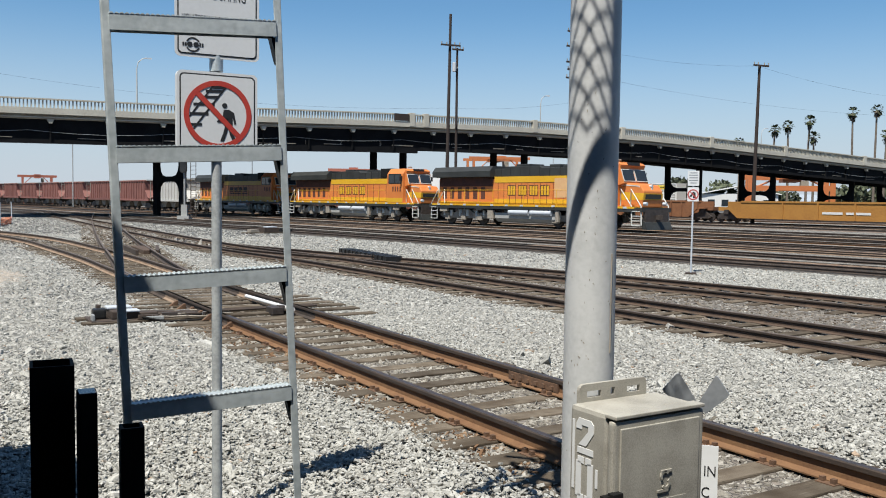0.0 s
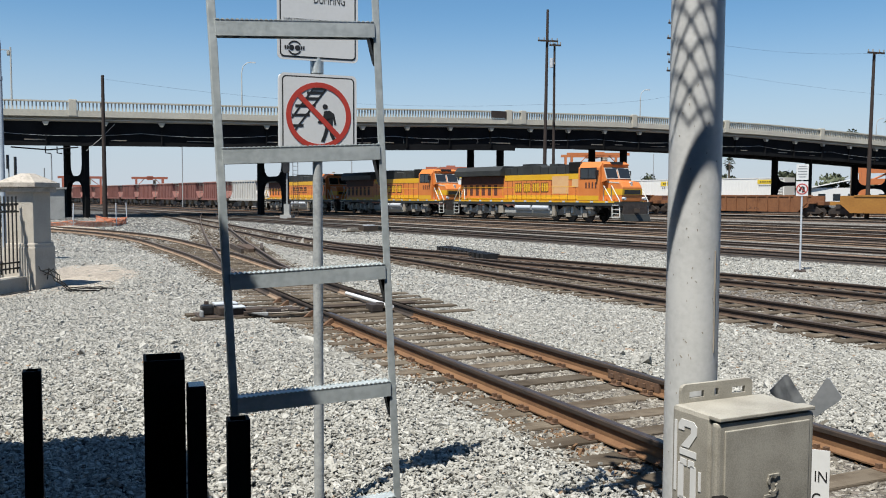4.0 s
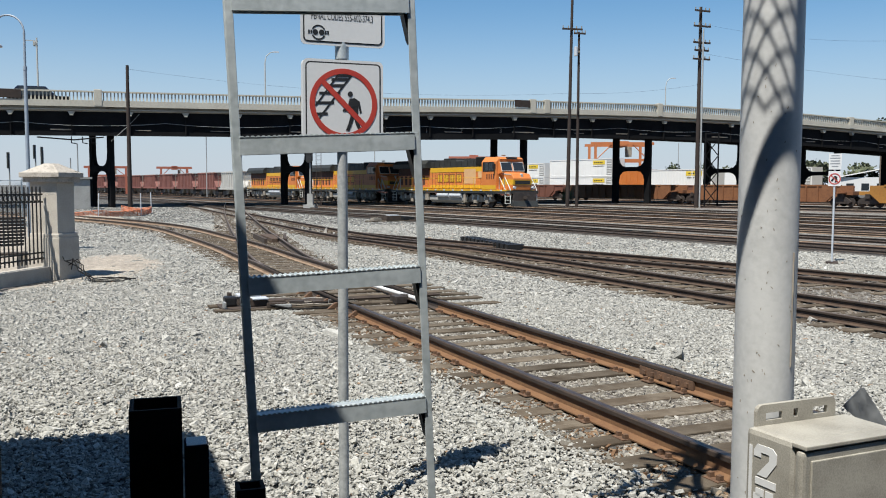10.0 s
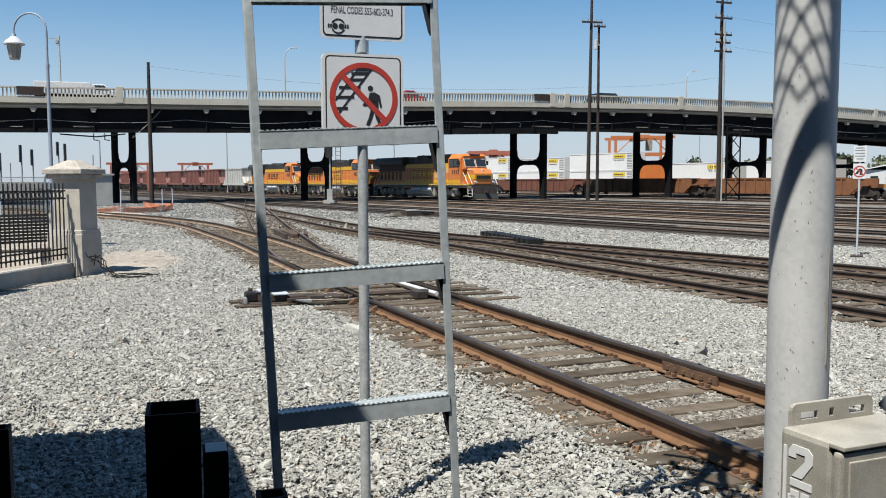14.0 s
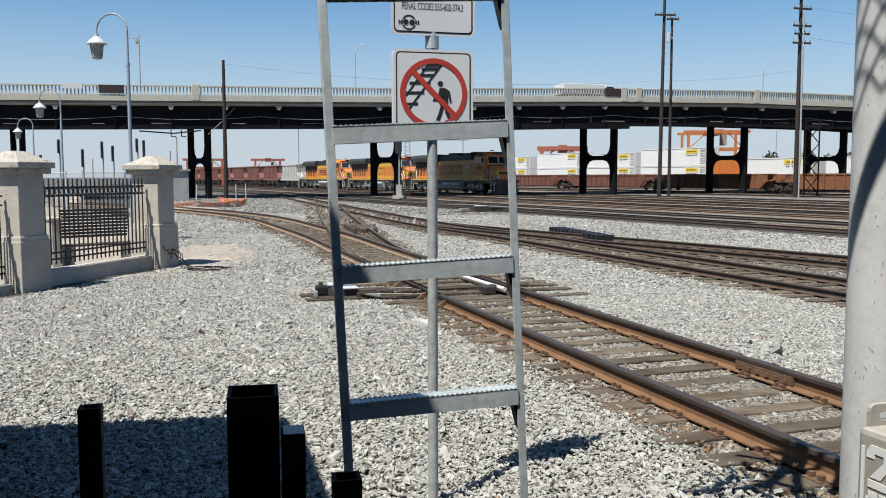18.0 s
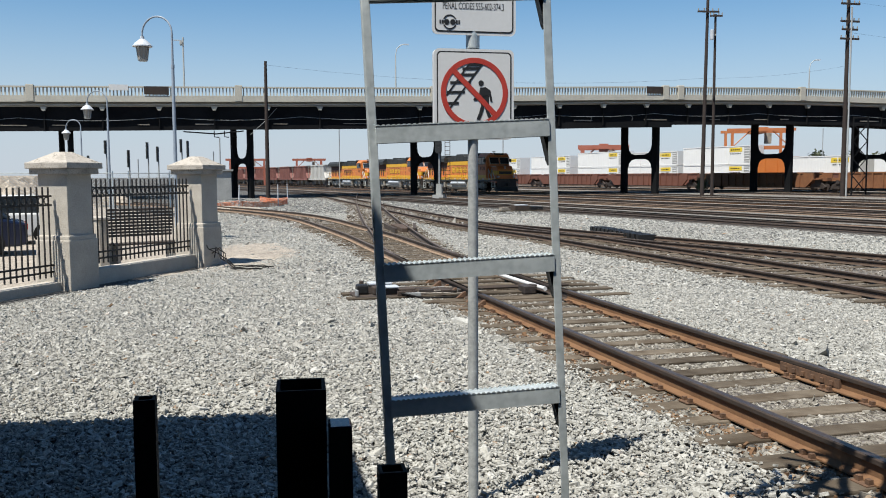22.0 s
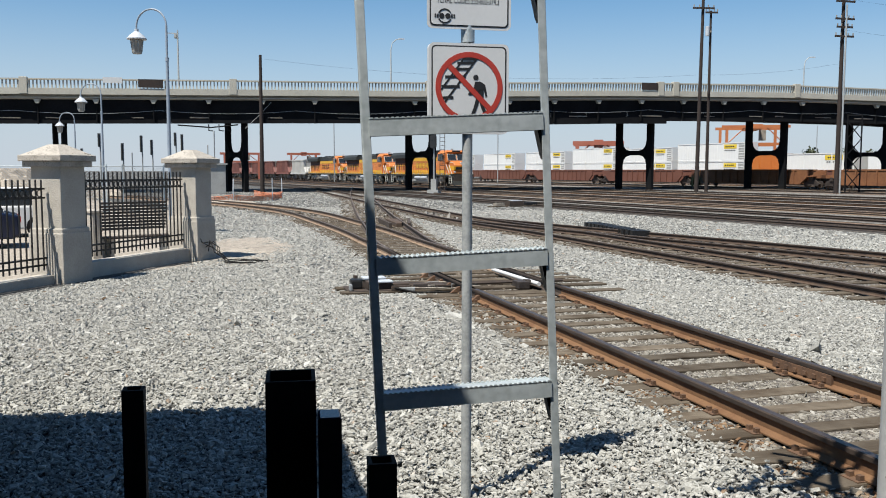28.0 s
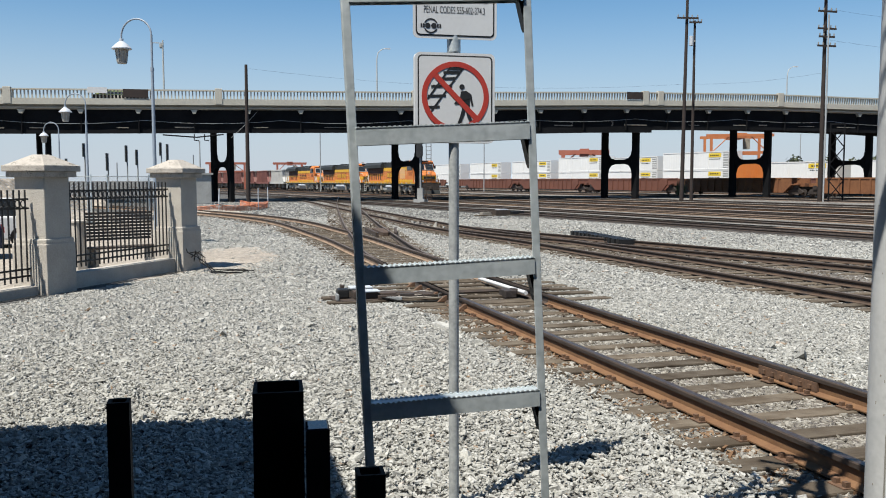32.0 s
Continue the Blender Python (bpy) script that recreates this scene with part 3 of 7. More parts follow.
def track(name, line, label, side, ties=None, z=0.036, gauge=1.47, bed=None, bed_half=1.5, plates=False, rails=(-1, 1), tie_len=1.0, heavy=0.95, tall=None):
    """A railway track along a line: rails, ties between two places along it, and its stone bed."""
    root = empty(name, Matrix(), label, "railway track", "yard tracks", "structure")
    for sgn in rails:
        rail_part(offset_line(line, sgn * gauge / 2), z, side, root, scale=heavy, head=None if plates else M["rail_dull"], tall=tall)
    if ties:
        run, nxt = 0.0, ties[0]
        for a, b in zip(line, line[1:]):
            va, vb = Vector(a), Vector(b)
            seg = (vb - va).length
            while run + seg > nxt and nxt < ties[1]:
                p = va + (vb - va) * ((nxt - run) / seg)
                ang = math.atan2(vb.y - va.y, vb.x - va.x) + math.pi / 2 + random.uniform(-0.02, 0.02)
                o = new("tie", TIE)
                o.parent = root
                o.matrix_basis = Matrix.Translation((p.x + random.uniform(-.03, .03), p.y, z - 0.003 + random.uniform(-0.012, 0.004))) @ Matrix.Rotation(ang, 4, "Z") @ Matrix.Diagonal((tie_len * random.uniform(0.97, 1.03), random.uniform(0.9, 1.1), 1, 1))
                if plates:
                    for sgn in (-1, 1):
                        q = new("tie_plate", PLATE)
                        q.parent = root
                        q.matrix_basis = Matrix.Translation((p.x, p.y, z - 0.004)) @ Matrix.Rotation(ang, 4, "Z") @ Matrix.Translation((sgn * gauge / 2, 0, 0))
                nxt += 0.52 * random.uniform(0.94, 1.06)
            run += seg
    if bed is not None:
        strip(name + "_bed", line[::3] + [line[-1]], bed_half, bed, M["ballast"], "brown stained stone bed under " + label, "ballast")
    return root


B_NEAR, S_NEAR = 4.86, 12.74          # the siding's middle line, and where the switch begins on it
NEAR = [on_line(TH_NEAR, B_NEAR, S_NEAR - 43 + i * 1.0) for i in range(44)]
track("siding_track", NEAR, "rusty siding track on grey weathered timber ties", M["rail_side"], ties=(16, 44), z=0.030, gauge=1.44, bed=0.004, bed_half=0.95, plates=True, heavy=1.05, tall=1.30)
LEFT = smooth([on_line(TH_NEAR, B_NEAR, S_NEAR), (-4.51, 15.88), (-6.71, 19.45), (-8.43, 22.15), (-10.58, 25.58), (-13.52, 29.89), (-17.35, 35.28), (-21.17, 39.59), (-25.87, 43.81), (-32.34, 48.51), (-42.14, 54.39)])
track("curved_track", LEFT, "rust brown track that curves away at the switch", M["rail_tan"], ties=(0.3, 24), z=0.030, gauge=1.44, bed=0.006, bed_half=1.1, tall=1.30)
STRAIGHT = smooth([on_line(TH_NEAR, B_NEAR, S_NEAR), (-4.51, 15.88), (-6.62, 19.36), (-8.04, 22.05), (-10.78, 27.93), (-13.72, 34.30), (-20.97, 50.57), (-28.42, 67.62), (-39.20, 93.10)])
track("lead_track", STRAIGHT, "dark lead track that runs on under the road bridge", M["rail_dark"], ties=(5, 26), z=0.030, gauge=1.44, bed=0.008, bed_half=1.2, tall=1.30)
T2 = smooth([on_line(radians(34.5), 11.35, -25 + i * 5) for i in range(11)] + [(-9.6, 33.5), (-15.5, 43), (-24, 57), (-36, 77), (-50, 100)], 1.0)
track("yard_track", T2, "dark rusted yard track on timber ties", M["rail_brown"], ties=(20, 62), bed=0.005, bed_half=1.35, heavy=1.0)
T3 = smooth([(24, -3), (14.5, 8.5), (9.0, 15.0), (4.45, 20.2), (-0.8, 25.2), (-5.2, 29.2), (-9.6, 33.5)], 1.0)
track("diverging_yard_track", T3, "dark rusted yard track that joins at a frog", M["rail_brown"], ties=(14, 46), bed=0.007, bed_half=1.2, heavy=1.0)
MID = smooth([on_line(radians(34.5), 14.0, -13), on_line(radians(34.5), 13.62, 7.5), on_line(radians(34.5), 13.2, 14.5), on_line(radians(34.5), 12.5, 21)], 1.0)
strip("stained_bed", MID, 1.15, 0.009, M["ballast"], "brown stained stone between two yard tracks")

# the wide yard beyond: dark stained ground and its parallel tracks
sheet("yard_bed", [on_line(TH_YARD, 24.2, -110), on_line(TH_YARD, 24.2, 42), on_line(TH_YARD, 30.5, 60), on_line(TH_YARD, 30, 320), on_line(TH_YARD, 112, 330), on_line(TH_YARD, 112, -110)], 0.012, M["yard"], "dark stained stone bed of the yard tracks", "ballast")
YARD_B = [25.6, 29.9, 34.0, 38.2, 42.3, 46.5, 50.8, 55.2, 66.0, 71.0, 76.0, 86.0, 95.5, 100.0]
for i, b in enumerate(YARD_B):
    line = [on_line(TH_YARD, b, -100 + k * 8) for k in range(48)]
    track("yard_track", line, "dark yard track with worn brown rails", M[("rail_dark", "rail_dark", "rail_tan", "rail_dark", "rail_side", "rail_dark", "rail_tan")[i % 7]], z=0.03 if b < 60 else 0.05, heavy=0.75)
    strip("oily_bed", line, 1.1, 0.016, M["oily"], "oil-blackened stone bed between the rails")
# dusty and rust-stained bands that run between the tracks
for k, (b, half, s0, s1, mk) in enumerate([(27.6, 0.45, -60, 30, "rusty_strip"), (28.3, 0.35, -20, 60, "pale_strip"), (31.9, 0.55, -80, 140, "pale_strip"), (36.2, 0.5, -90, 60, "rusty_strip"), (40.3, 0.6, -70, 90, "pale_strip"), (44.2, 0.55, -30, 160, "pale_strip"), (48.6, 0.7, -90, 150, "rusty_strip"), (53.0, 0.8, -60, 120, "pale_strip"), (60.0, 2.4, -90, 260, "pale_strip"), (63.5, 0.9, -90, 200, "rusty_strip"), (69.0, 1.0, -90, 200, "pale_strip"), (75.0, 1.4, -90, 260, "rusty_strip"), (82.0, 1.8, -90, 260, "pale_strip"), (91.0, 2.2, -90, 260, "rusty_strip")]):
    n = int((s1 - s0) / 3)
    strip("dust_band", [on_line(TH_YARD, b + 0.25 * noise.noise((i * 0.31, k, 1)), s0 + 3 * i) for i in range(n)], half, 0.018 + (0.05 if mk == "pale_strip" else 0.03), M[mk], "dusty band of paler stone between yard tracks")


# ---- road bridge ----
BR = Matrix.Translation((-27.0, 80.0, 0)) @ Matrix.Rotation(math.atan2(0.53, 0.848), 4, "Z")
PROFILE = [(-190, 8.2), (-90, 9.2), (-34.7, 9.85), (0, 10.4), (20.6, 10.95), (40, 11.2), (60, 11.0), (76, 10.4), (106, 9.15), (138, 7.9), (190, 5.9), (300, 1.6)]


def top_z(s):
    for (a, za), (b, zb) in zip(PROFILE, PROFILE[1:]):
        if s <= b:
            u = (s - a) / (b - a)
            return za + (zb - za) * u
    return PROFILE[-1][1]


def along(bm, s0, s1, y0, y1, zt, zb, step=4.0, mi=0):
    """A beam that follows the bridge's profile; zt and zb below the parapet's top."""
    n = max(1, round((s1 - s0) / step))
    prev = None
    for i in range(n + 1):
        s = s0 + (s1 - s0) * i / n
        z = top_z(s)
        now = [bm.verts.new((s, y, z - d)) for y, d in ((y0, zt), (y1, zt), (y1, zb), (y0, zb))]
        if prev:
            for k in range(4):
                bm.faces.new((prev[k], prev[(k + 1) % 4], now[(k + 1) % 4], now[k])).material_index = mi
        else:
            bm.faces.new(now)
        prev = now
    bm.faces.new(prev[::-1])


bridge = empty("road_bridge", BR, "long road bridge with pale concrete railing over dark steel girders", "bridge", kind="structure")
S0, S1, WIDE = -190, 300, 15.0
bm = bmesh.new()
along(bm, S0, S1, 0.5, WIDE - 0.5, 1.25, 1.75)
part("deck", bm, M["concrete"], bridge, "pale concrete deck slab")
for y in (0.0, WIDE - 0.3):
    bm = bmesh.new()
    along(bm, S0, S1, y - 0.05, y + 0.35, 0.0, 0.12)
    part("top_rail", bm, M["concrete"], bridge)
    bm = bmesh.new()
    along(bm, S0, S1, y - 0.08, y + 0.49, 0.82, 1.36)
    part("curb_beam", bm, M["concrete"], bridge)
    bm = bmesh.new()
    along(bm, S0, S1, y + 0.16, y + 0.49, 1.56, 1.66)
    part("deck_flange", bm, M["concrete"], bridge)
    bm = bmesh.new()
    s = S0
    while s < 150:
        z = top_z(s)
        bx(bm, s, s + 0.11, y + 0.06, y + 0.22, z - 0.83, z - 0.11)
        s += 0.30 if -110 < s else 1.2
    tagged(part("baluster", bm, M["concrete"], bridge), kind="stuff")
for s in [-150, -120, -90, -72, -54, -35, -17.6, 0.6, 25.0, 26.7, 41.1, 54.5, 70, 84.8, 102.8, 118, 133]:
    bm = bmesh.new()
    z = top_z(s)
    bx(bm, s - 0.32, s + 0.32, -0.14, 0.42, z - 1.3, z + 0.12)
    part("railing_post", bm, M["concrete"], bridge, bevel=0.03)
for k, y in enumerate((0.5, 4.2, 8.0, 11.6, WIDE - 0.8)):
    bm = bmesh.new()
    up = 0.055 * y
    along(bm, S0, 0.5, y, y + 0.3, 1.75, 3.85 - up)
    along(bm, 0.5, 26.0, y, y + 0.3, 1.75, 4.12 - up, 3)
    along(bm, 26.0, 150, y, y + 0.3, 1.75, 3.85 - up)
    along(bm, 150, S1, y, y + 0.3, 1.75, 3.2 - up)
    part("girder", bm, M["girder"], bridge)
bm = bmesh.new()
s = -110
while s < 150:
    z = top_z(s)
    bx(bm, s - 0.05, s + 0.05, 0.30, 0.5, z - 3.85, z - 1.8)
    prism(bm, [(s - 0.28, z - 1.76), (s + 0.28, z - 1.76), (s + 0.12, z - 2.1), (s - 0.12, z - 2.1)], 0.1, 0.5, 1)
    s += 4.75
tagged(part("stiffener", bm, [M["girder"], M["concrete"]], bridge), kind="stuff")
BENTS = [-95, -76, -56, -32.2, -16.6, 1.4, 25.0, 41.1, 54.5, 70.0, 84.8, 102.8, 118, 133]
SKEW = radians(50) - math.atan2(0.53, 0.848)          # the bents stand nearly along the tracks


def bent(s):
    z = top_z(s) - 3.4
    root = bridge
    d = Vector((-math.sin(SKEW), math.cos(SKEW), 0))
    n = Vector((d.y, -d.x, 0))
    m = Matrix(((d.x, n.x, 0, s), (d.y, n.y, 0, 2.0), (0, 0, 1, 0), (0, 0, 0, 1)))
    span = 4.6
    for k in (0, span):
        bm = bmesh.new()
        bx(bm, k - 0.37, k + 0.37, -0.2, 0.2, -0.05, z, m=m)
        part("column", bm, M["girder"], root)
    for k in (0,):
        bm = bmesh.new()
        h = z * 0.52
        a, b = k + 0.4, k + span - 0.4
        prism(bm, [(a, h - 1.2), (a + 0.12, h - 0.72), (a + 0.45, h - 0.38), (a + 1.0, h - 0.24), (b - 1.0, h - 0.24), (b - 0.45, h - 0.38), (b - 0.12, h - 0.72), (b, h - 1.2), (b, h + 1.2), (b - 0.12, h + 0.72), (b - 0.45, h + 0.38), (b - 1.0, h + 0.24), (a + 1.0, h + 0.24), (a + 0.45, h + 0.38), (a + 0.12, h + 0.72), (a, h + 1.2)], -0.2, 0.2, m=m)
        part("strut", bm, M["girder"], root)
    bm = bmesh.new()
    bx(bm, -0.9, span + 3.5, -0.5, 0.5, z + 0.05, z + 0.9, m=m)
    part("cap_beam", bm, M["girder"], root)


for s in BENTS:
    bent(s)

# ---- ladder beside the siding ----
LL, LR = Vector((-0.729, 1.832, 0)), Vector((-0.374, 2.006, 0))
lad = Matrix.Translation((*((LL + LR) / 2).to_2d(), 0)) @ Matrix.Rotation(math.atan2(LR.y - LL.y, LR.x - LL.x), 4, "Z") @ Matrix.Translation((0, 0, 1.8)) @ Matrix.Rotation(radians(-2.6), 4, "Y") @ Matrix.Translation((0, 0, -1.8))
ladder = empty("steel_ladder", lad, "galvanized steel ladder with serrated rungs on the gravel", "ladder")
HALF = (LR - LL).length / 2
for sgn in (-1, 1):
    bm = bmesh.new()
    x = sgn * (HALF + 0.012)
    bx(bm, x - 0.0045, x + 0.0045, -0.008, 0.022, 0.0, 3.9)
    bx(bm, x - 0.009 - 0.006 * sgn, x + 0.009 - 0.006 * sgn, -0.012, -0.006, 0.0, 3.9)
    part("side_rail", bm, M["galv"], ladder, bevel=0.0015)


def rung_mesh():
    bm = bmesh.new()
    bx(bm, -HALF, HALF, -0.016, -0.012, -0.038, 0.0)
    bx(bm, -HALF, HALF, 0.020, 0.024, -0.038, 0.0)
    bx(bm, -HALF, HALF, -0.016, 0.024, -0.004, 0.0005)
    n = 34
    for i in range(n):
        x = -HALF + 2 * HALF * (i + 0.5) / n
        for y in (-0.014, 0.022):
            prism(bm, [(x - 0.005, 0.0), (x - 0.002, 0.0032), (x + 0.002, 0.0032), (x + 0.005, 0.0)], y - 0.003, y + 0.003)
    return finish(bm, "rung", M["galv"])


RUNG = rung_mesh()
for i in range(12):
    o = new("rung", RUNG)
    o.parent = ladder
    o.matrix_basis = Matrix.Translation((0, 0, 2.43 - 0.3105 * (i - 4)))
    bm = bmesh.new()
    prism(bm, [(HALF - 0.012, -0.038), (HALF + 0.003, -0.038), (HALF + 0.003, -0.105), (HALF - 0.001, -0.095)], -0.006, 0.026)
    g = part("rung_bracket", bm, M["iron"], ladder)
    g.matrix_basis = o.matrix_basis.copy()

# ---- sign post ----
POST = Vector((-1.382, 4.93, 0))
SA = radians(30)
signpost = empty("sign_post", Matrix.Translation(POST) @ Matrix.Rotation(SA, 4, "Z"), "grey steel post with two white warning signs in the gravel", "sign post")
bm = bmesh.new()
rod(bm, (0, 0.035, -0.1), (0, 0.035, 3.62), 0.030, 20)
part("post", bm, M["post"], signpost)
bm = bmesh.new()
rod(bm, (0, 0.035, 2.735), (0, 0.035, 2.83), 0.040, 20)
part("clamp_sleeve", bm, M["galv"], signpost)


def plate(w, z0, z1, name, depth):
    """A sign sheet with rounded corners and a black line round it."""
    def rounded(w, a, b, r, y0, y1, nm, mat, parent):
        bm = bmesh.new()
        pts = []
        for cx, cz, st in ((w / 2 - r, b - r, 0), (-w / 2 + r, b - r, 90), (-w / 2 + r, a + r, 180), (w / 2 - r, a + r, 270)):
            for k in range(5):
                an = radians(st + 22.5 * k)
                pts.append((cx + r * math.cos(an), cz + r * math.sin(an)))
        prism(bm, pts, y0, y1)
        return part(nm, bm, mat, parent)
    board = rounded(w, z0, z1, 0.03, -0.002, depth, name, M["sign_white"], signpost)
    rounded(w - 0.03, z0 + 0.015, z1 - 0.015, 0.025, -0.0035, -0.0021, "border_line", M["black"], board)
    rounded(w - 0.046, z0 + 0.023, z1 - 0.023, 0.02, -0.005, -0.0036, "sign_face", M["sign_white"], board)
    return board


upper = plate(0.495, 2.805, 3.53, "warning_sign", 0.003)
lower = plate(0.474, 2.212, 2.727, "prohibition_sign", 0.045)
FACE = Matrix.Rotation(radians(90), 4, "X")
DY = -0.0056
letters("NO", 0.165, Matrix.Translation((-0.162, DY, 3.225)) @ FACE, upper, M["black"], width=0.116)
letters("TRESPASSING", 0.105, Matrix.Translation((0.064, DY, 3.26)) @ FACE, upper, M["black"], width=0.285)
letters("DUMPING", 0.085, Matrix.Translation((0.069, DY, 3.17)) @ FACE, upper, M["black"], width=0.19)
letters("VIOLATORS WILL BE PROSECUTED", 0.056, Matrix.Translation((-0.005, DY, 3.028)) @ FACE, upper, M["black"], width=0.405)
letters("PENAL CODES 555-602-374.3", 0.056, Matrix.Translation((-0.005, DY, 2.965)) @ FACE, upper, M["black"], width=0.36)


def ring(bm, cx, cz, r0, r1, y0, y1, a0=0, a1=360, n=48, mi=0):
    m = max(3, round(n * (a1 - a0) / 360))
    for i in range(m):
        t0, t1 = radians(a0 + (a1 - a0) * i / m), radians(a0 + (a1 - a0) * (i + 1) / m)
        prism(bm, [(cx + r0 * math.cos(t0), cz + r0 * math.sin(t0)), (cx + r1 * math.cos(t0), cz + r1 * math.sin(t0)), (cx + r1 * math.cos(t1), cz + r1 * math.sin(t1)), (cx + r0 * math.cos(t1), cz + r0 * math.sin(t1))], y0, y1, mi)


bm = bmesh.new()
ring(bm, -0.145, 2.875, 0.034, 0.042, DY - 0.001, DY, 25, 155)
ring(bm, -0.145, 2.875, 0.034, 0.042, DY - 0.001, DY, 205, 335)
for x in (-0.163, -0.127):
    ring(bm, x, 2.875, 0.0, 0.016, DY - 0.001, DY, n=16)
for x in (-0.200, -0.186, -0.104, -0.090):
    prism(bm, [(x - 0.005, 2.865), (x + 0.005, 2.865), (x + 0.005, 2.886), (x - 0.005, 2.886)], DY - 0.001, DY)
part("emblem", bm, M["black"], upper)

# the pictogram: track, walking shape, red ring and bar
CZ = 2.478


def shrink(bm, k=0.845):
    for v in bm.verts:
        v.co.x, v.co.z = v.co.x * k, CZ + (v.co.z - CZ) * k


def bar(bm, a, b, w, y0):
    d = (Vector(b) - Vector(a)).normalized() * (w / 2)
    prism(bm, [(a[0] - d.y, CZ + a[1] + d.x), (a[0] + d.y, CZ + a[1] - d.x), (b[0] + d.y, CZ + b[1] - d.x), (b[0] - d.y, CZ + b[1] + d.x)], y0, DY)


bm = bmesh.new()
bar(bm, (-0.195, -0.02), (-0.033, 0.2), 0.012, DY - 0.0010)
bar(bm, (-0.172, -0.105), (0.055, 0.194), 0.013, DY - 0.0010)
for xa, xb, zz in ((-0.19, -0.112, -0.075), (-0.194, -0.068, 0.0), (-0.170, -0.024, 0.066), (-0.105, 0.0, 0.118), (-0.085, 0.033, 0.16), (-0.046, 0.059, 0.187)):
    bar(bm, (xa, zz), (xb, zz + 0.004), 0.018, DY - 0.0013)
shrink(bm)
part("track_symbol", bm, M["black"], lower)
bm = bmesh.new()
ring(bm, 0.046, CZ + 0.066, 0.0, 0.0185, DY - 0.0012, DY, n=20)
for pts in ([(0.040, 0.036), (0.076, 0.040), (0.112, 0.018), (0.127, -0.058), (0.113, -0.062), (0.102, -0.012), (0.100, -0.088), (0.046, -0.088), (0.042, -0.030), (0.0, -0.034), (-0.009, -0.046), (-0.004, -0.054), (0.034, -0.052), (0.032, 0.0)],
            [(0.046, -0.085), (0.074, -0.085), (0.056, -0.14), (0.038, -0.185), (0.014, -0.180), (0.032, -0.135)],
            [(0.070, -0.085), (0.100, -0.085), (0.104, -0.13), (0.132, -0.184), (0.108, -0.19), (0.082, -0.135)]):
    prism(bm, [(x, CZ + z) for x, z in pts], DY - 0.0013, DY)
shrink(bm)
part("walker_symbol", bm, M["black"], lower)
bm = bmesh.new()
ring(bm, 0.0, CZ, 0.200, 0.236, DY - 0.0022, DY, n=64)
d = 0.215 * math.sqrt(0.5)
prism(bm, [(-d - 0.013, CZ + d - 0.013), (-d + 0.013, CZ + d + 0.013), (d + 0.013, CZ - d + 0.013), (d - 0.013, CZ - d - 0.013)], DY - 0.0020, DY)
shrink(bm)
part("red_ring", bm, M["sign_red"], lower)

# ---- pole with enclosure ----
PX, PY, PR = 0.425, 2.09, 0.0665
mast = empty("steel_mast", Matrix.Translation((PX, PY, 0)), "thick silver painted steel mast in the gravel", "mast")
bm = bmesh.new()
rod(bm, (0, 0, -0.1), (0, 0, 4.6), PR, 40)
part("tube", bm, M["pole"], mast)
bm = bmesh.new()
bx(bm, PR * 0.70, PR * 0.70 + 0.003, -PR * 0.73, -PR * 0.62, 1.60, 1.86)
part("dark_streak", bm, M["truck"], mast, "dark worn streak of old tape")

random.seed(23)
bm = bmesh.new()
for k in range(60):
    a, z = radians(random.gauss(-95, 30)), random.uniform(1.2, 2.45)
    w, h, t = random.uniform(0.0004, 0.0012), random.uniform(0.0008, 0.0035), random.uniform(-0.8, 0.8)
    m = Matrix.Rotation(a, 4, "Z") @ Matrix.Translation((PR, 0, z)) @ Matrix.Rotation(t, 4, "X")
    bx(bm, -0.002, 0.0006, -w, w, -h, h, m=m)
tagged(part("paint_scrape", bm, M["truck"], mast, "dark scrapes in the silver paint"), kind="stuff")

BOX = Matrix.Translation((0.444, 1.758, 1.125)) @ Matrix.Rotation(radians(33.3), 4, "Z")
enc = empty("metal_enclosure", BOX, "weathered grey metal signal box on the mast, locked with a padlock", "electrical box")
W_, D_, H_ = 0.286, 0.162, 0.375
bm = bmesh.new()
bx(bm, 0, W_, 0.028, D_, 0, H_)
part("body", bm, M["boxm"], enc, bevel=0.012)
bm = bmesh.new()
bx(bm, -0.006, W_ + 0.006, 0.0, 0.022, -0.006, H_ - 0.012)
door = part("door", bm, M["boxm"], enc, bevel=0.008)
bm = bmesh.new()
bx(bm, 0.014, W_ - 0.012, -0.004, 0.002, 0.012, H_ - 0.03)
part("door_panel", bm, M["boxm"], door, bevel=0.002)
bm = bmesh.new()
bx(bm, -0.003, W_ + 0.005, -0.004, 0.034, H_ - 0.008, H_ + 0.001)
part("drip_edge", bm, M["boxm"], enc, bevel=0.002)
Z0 = H_ - 0.002
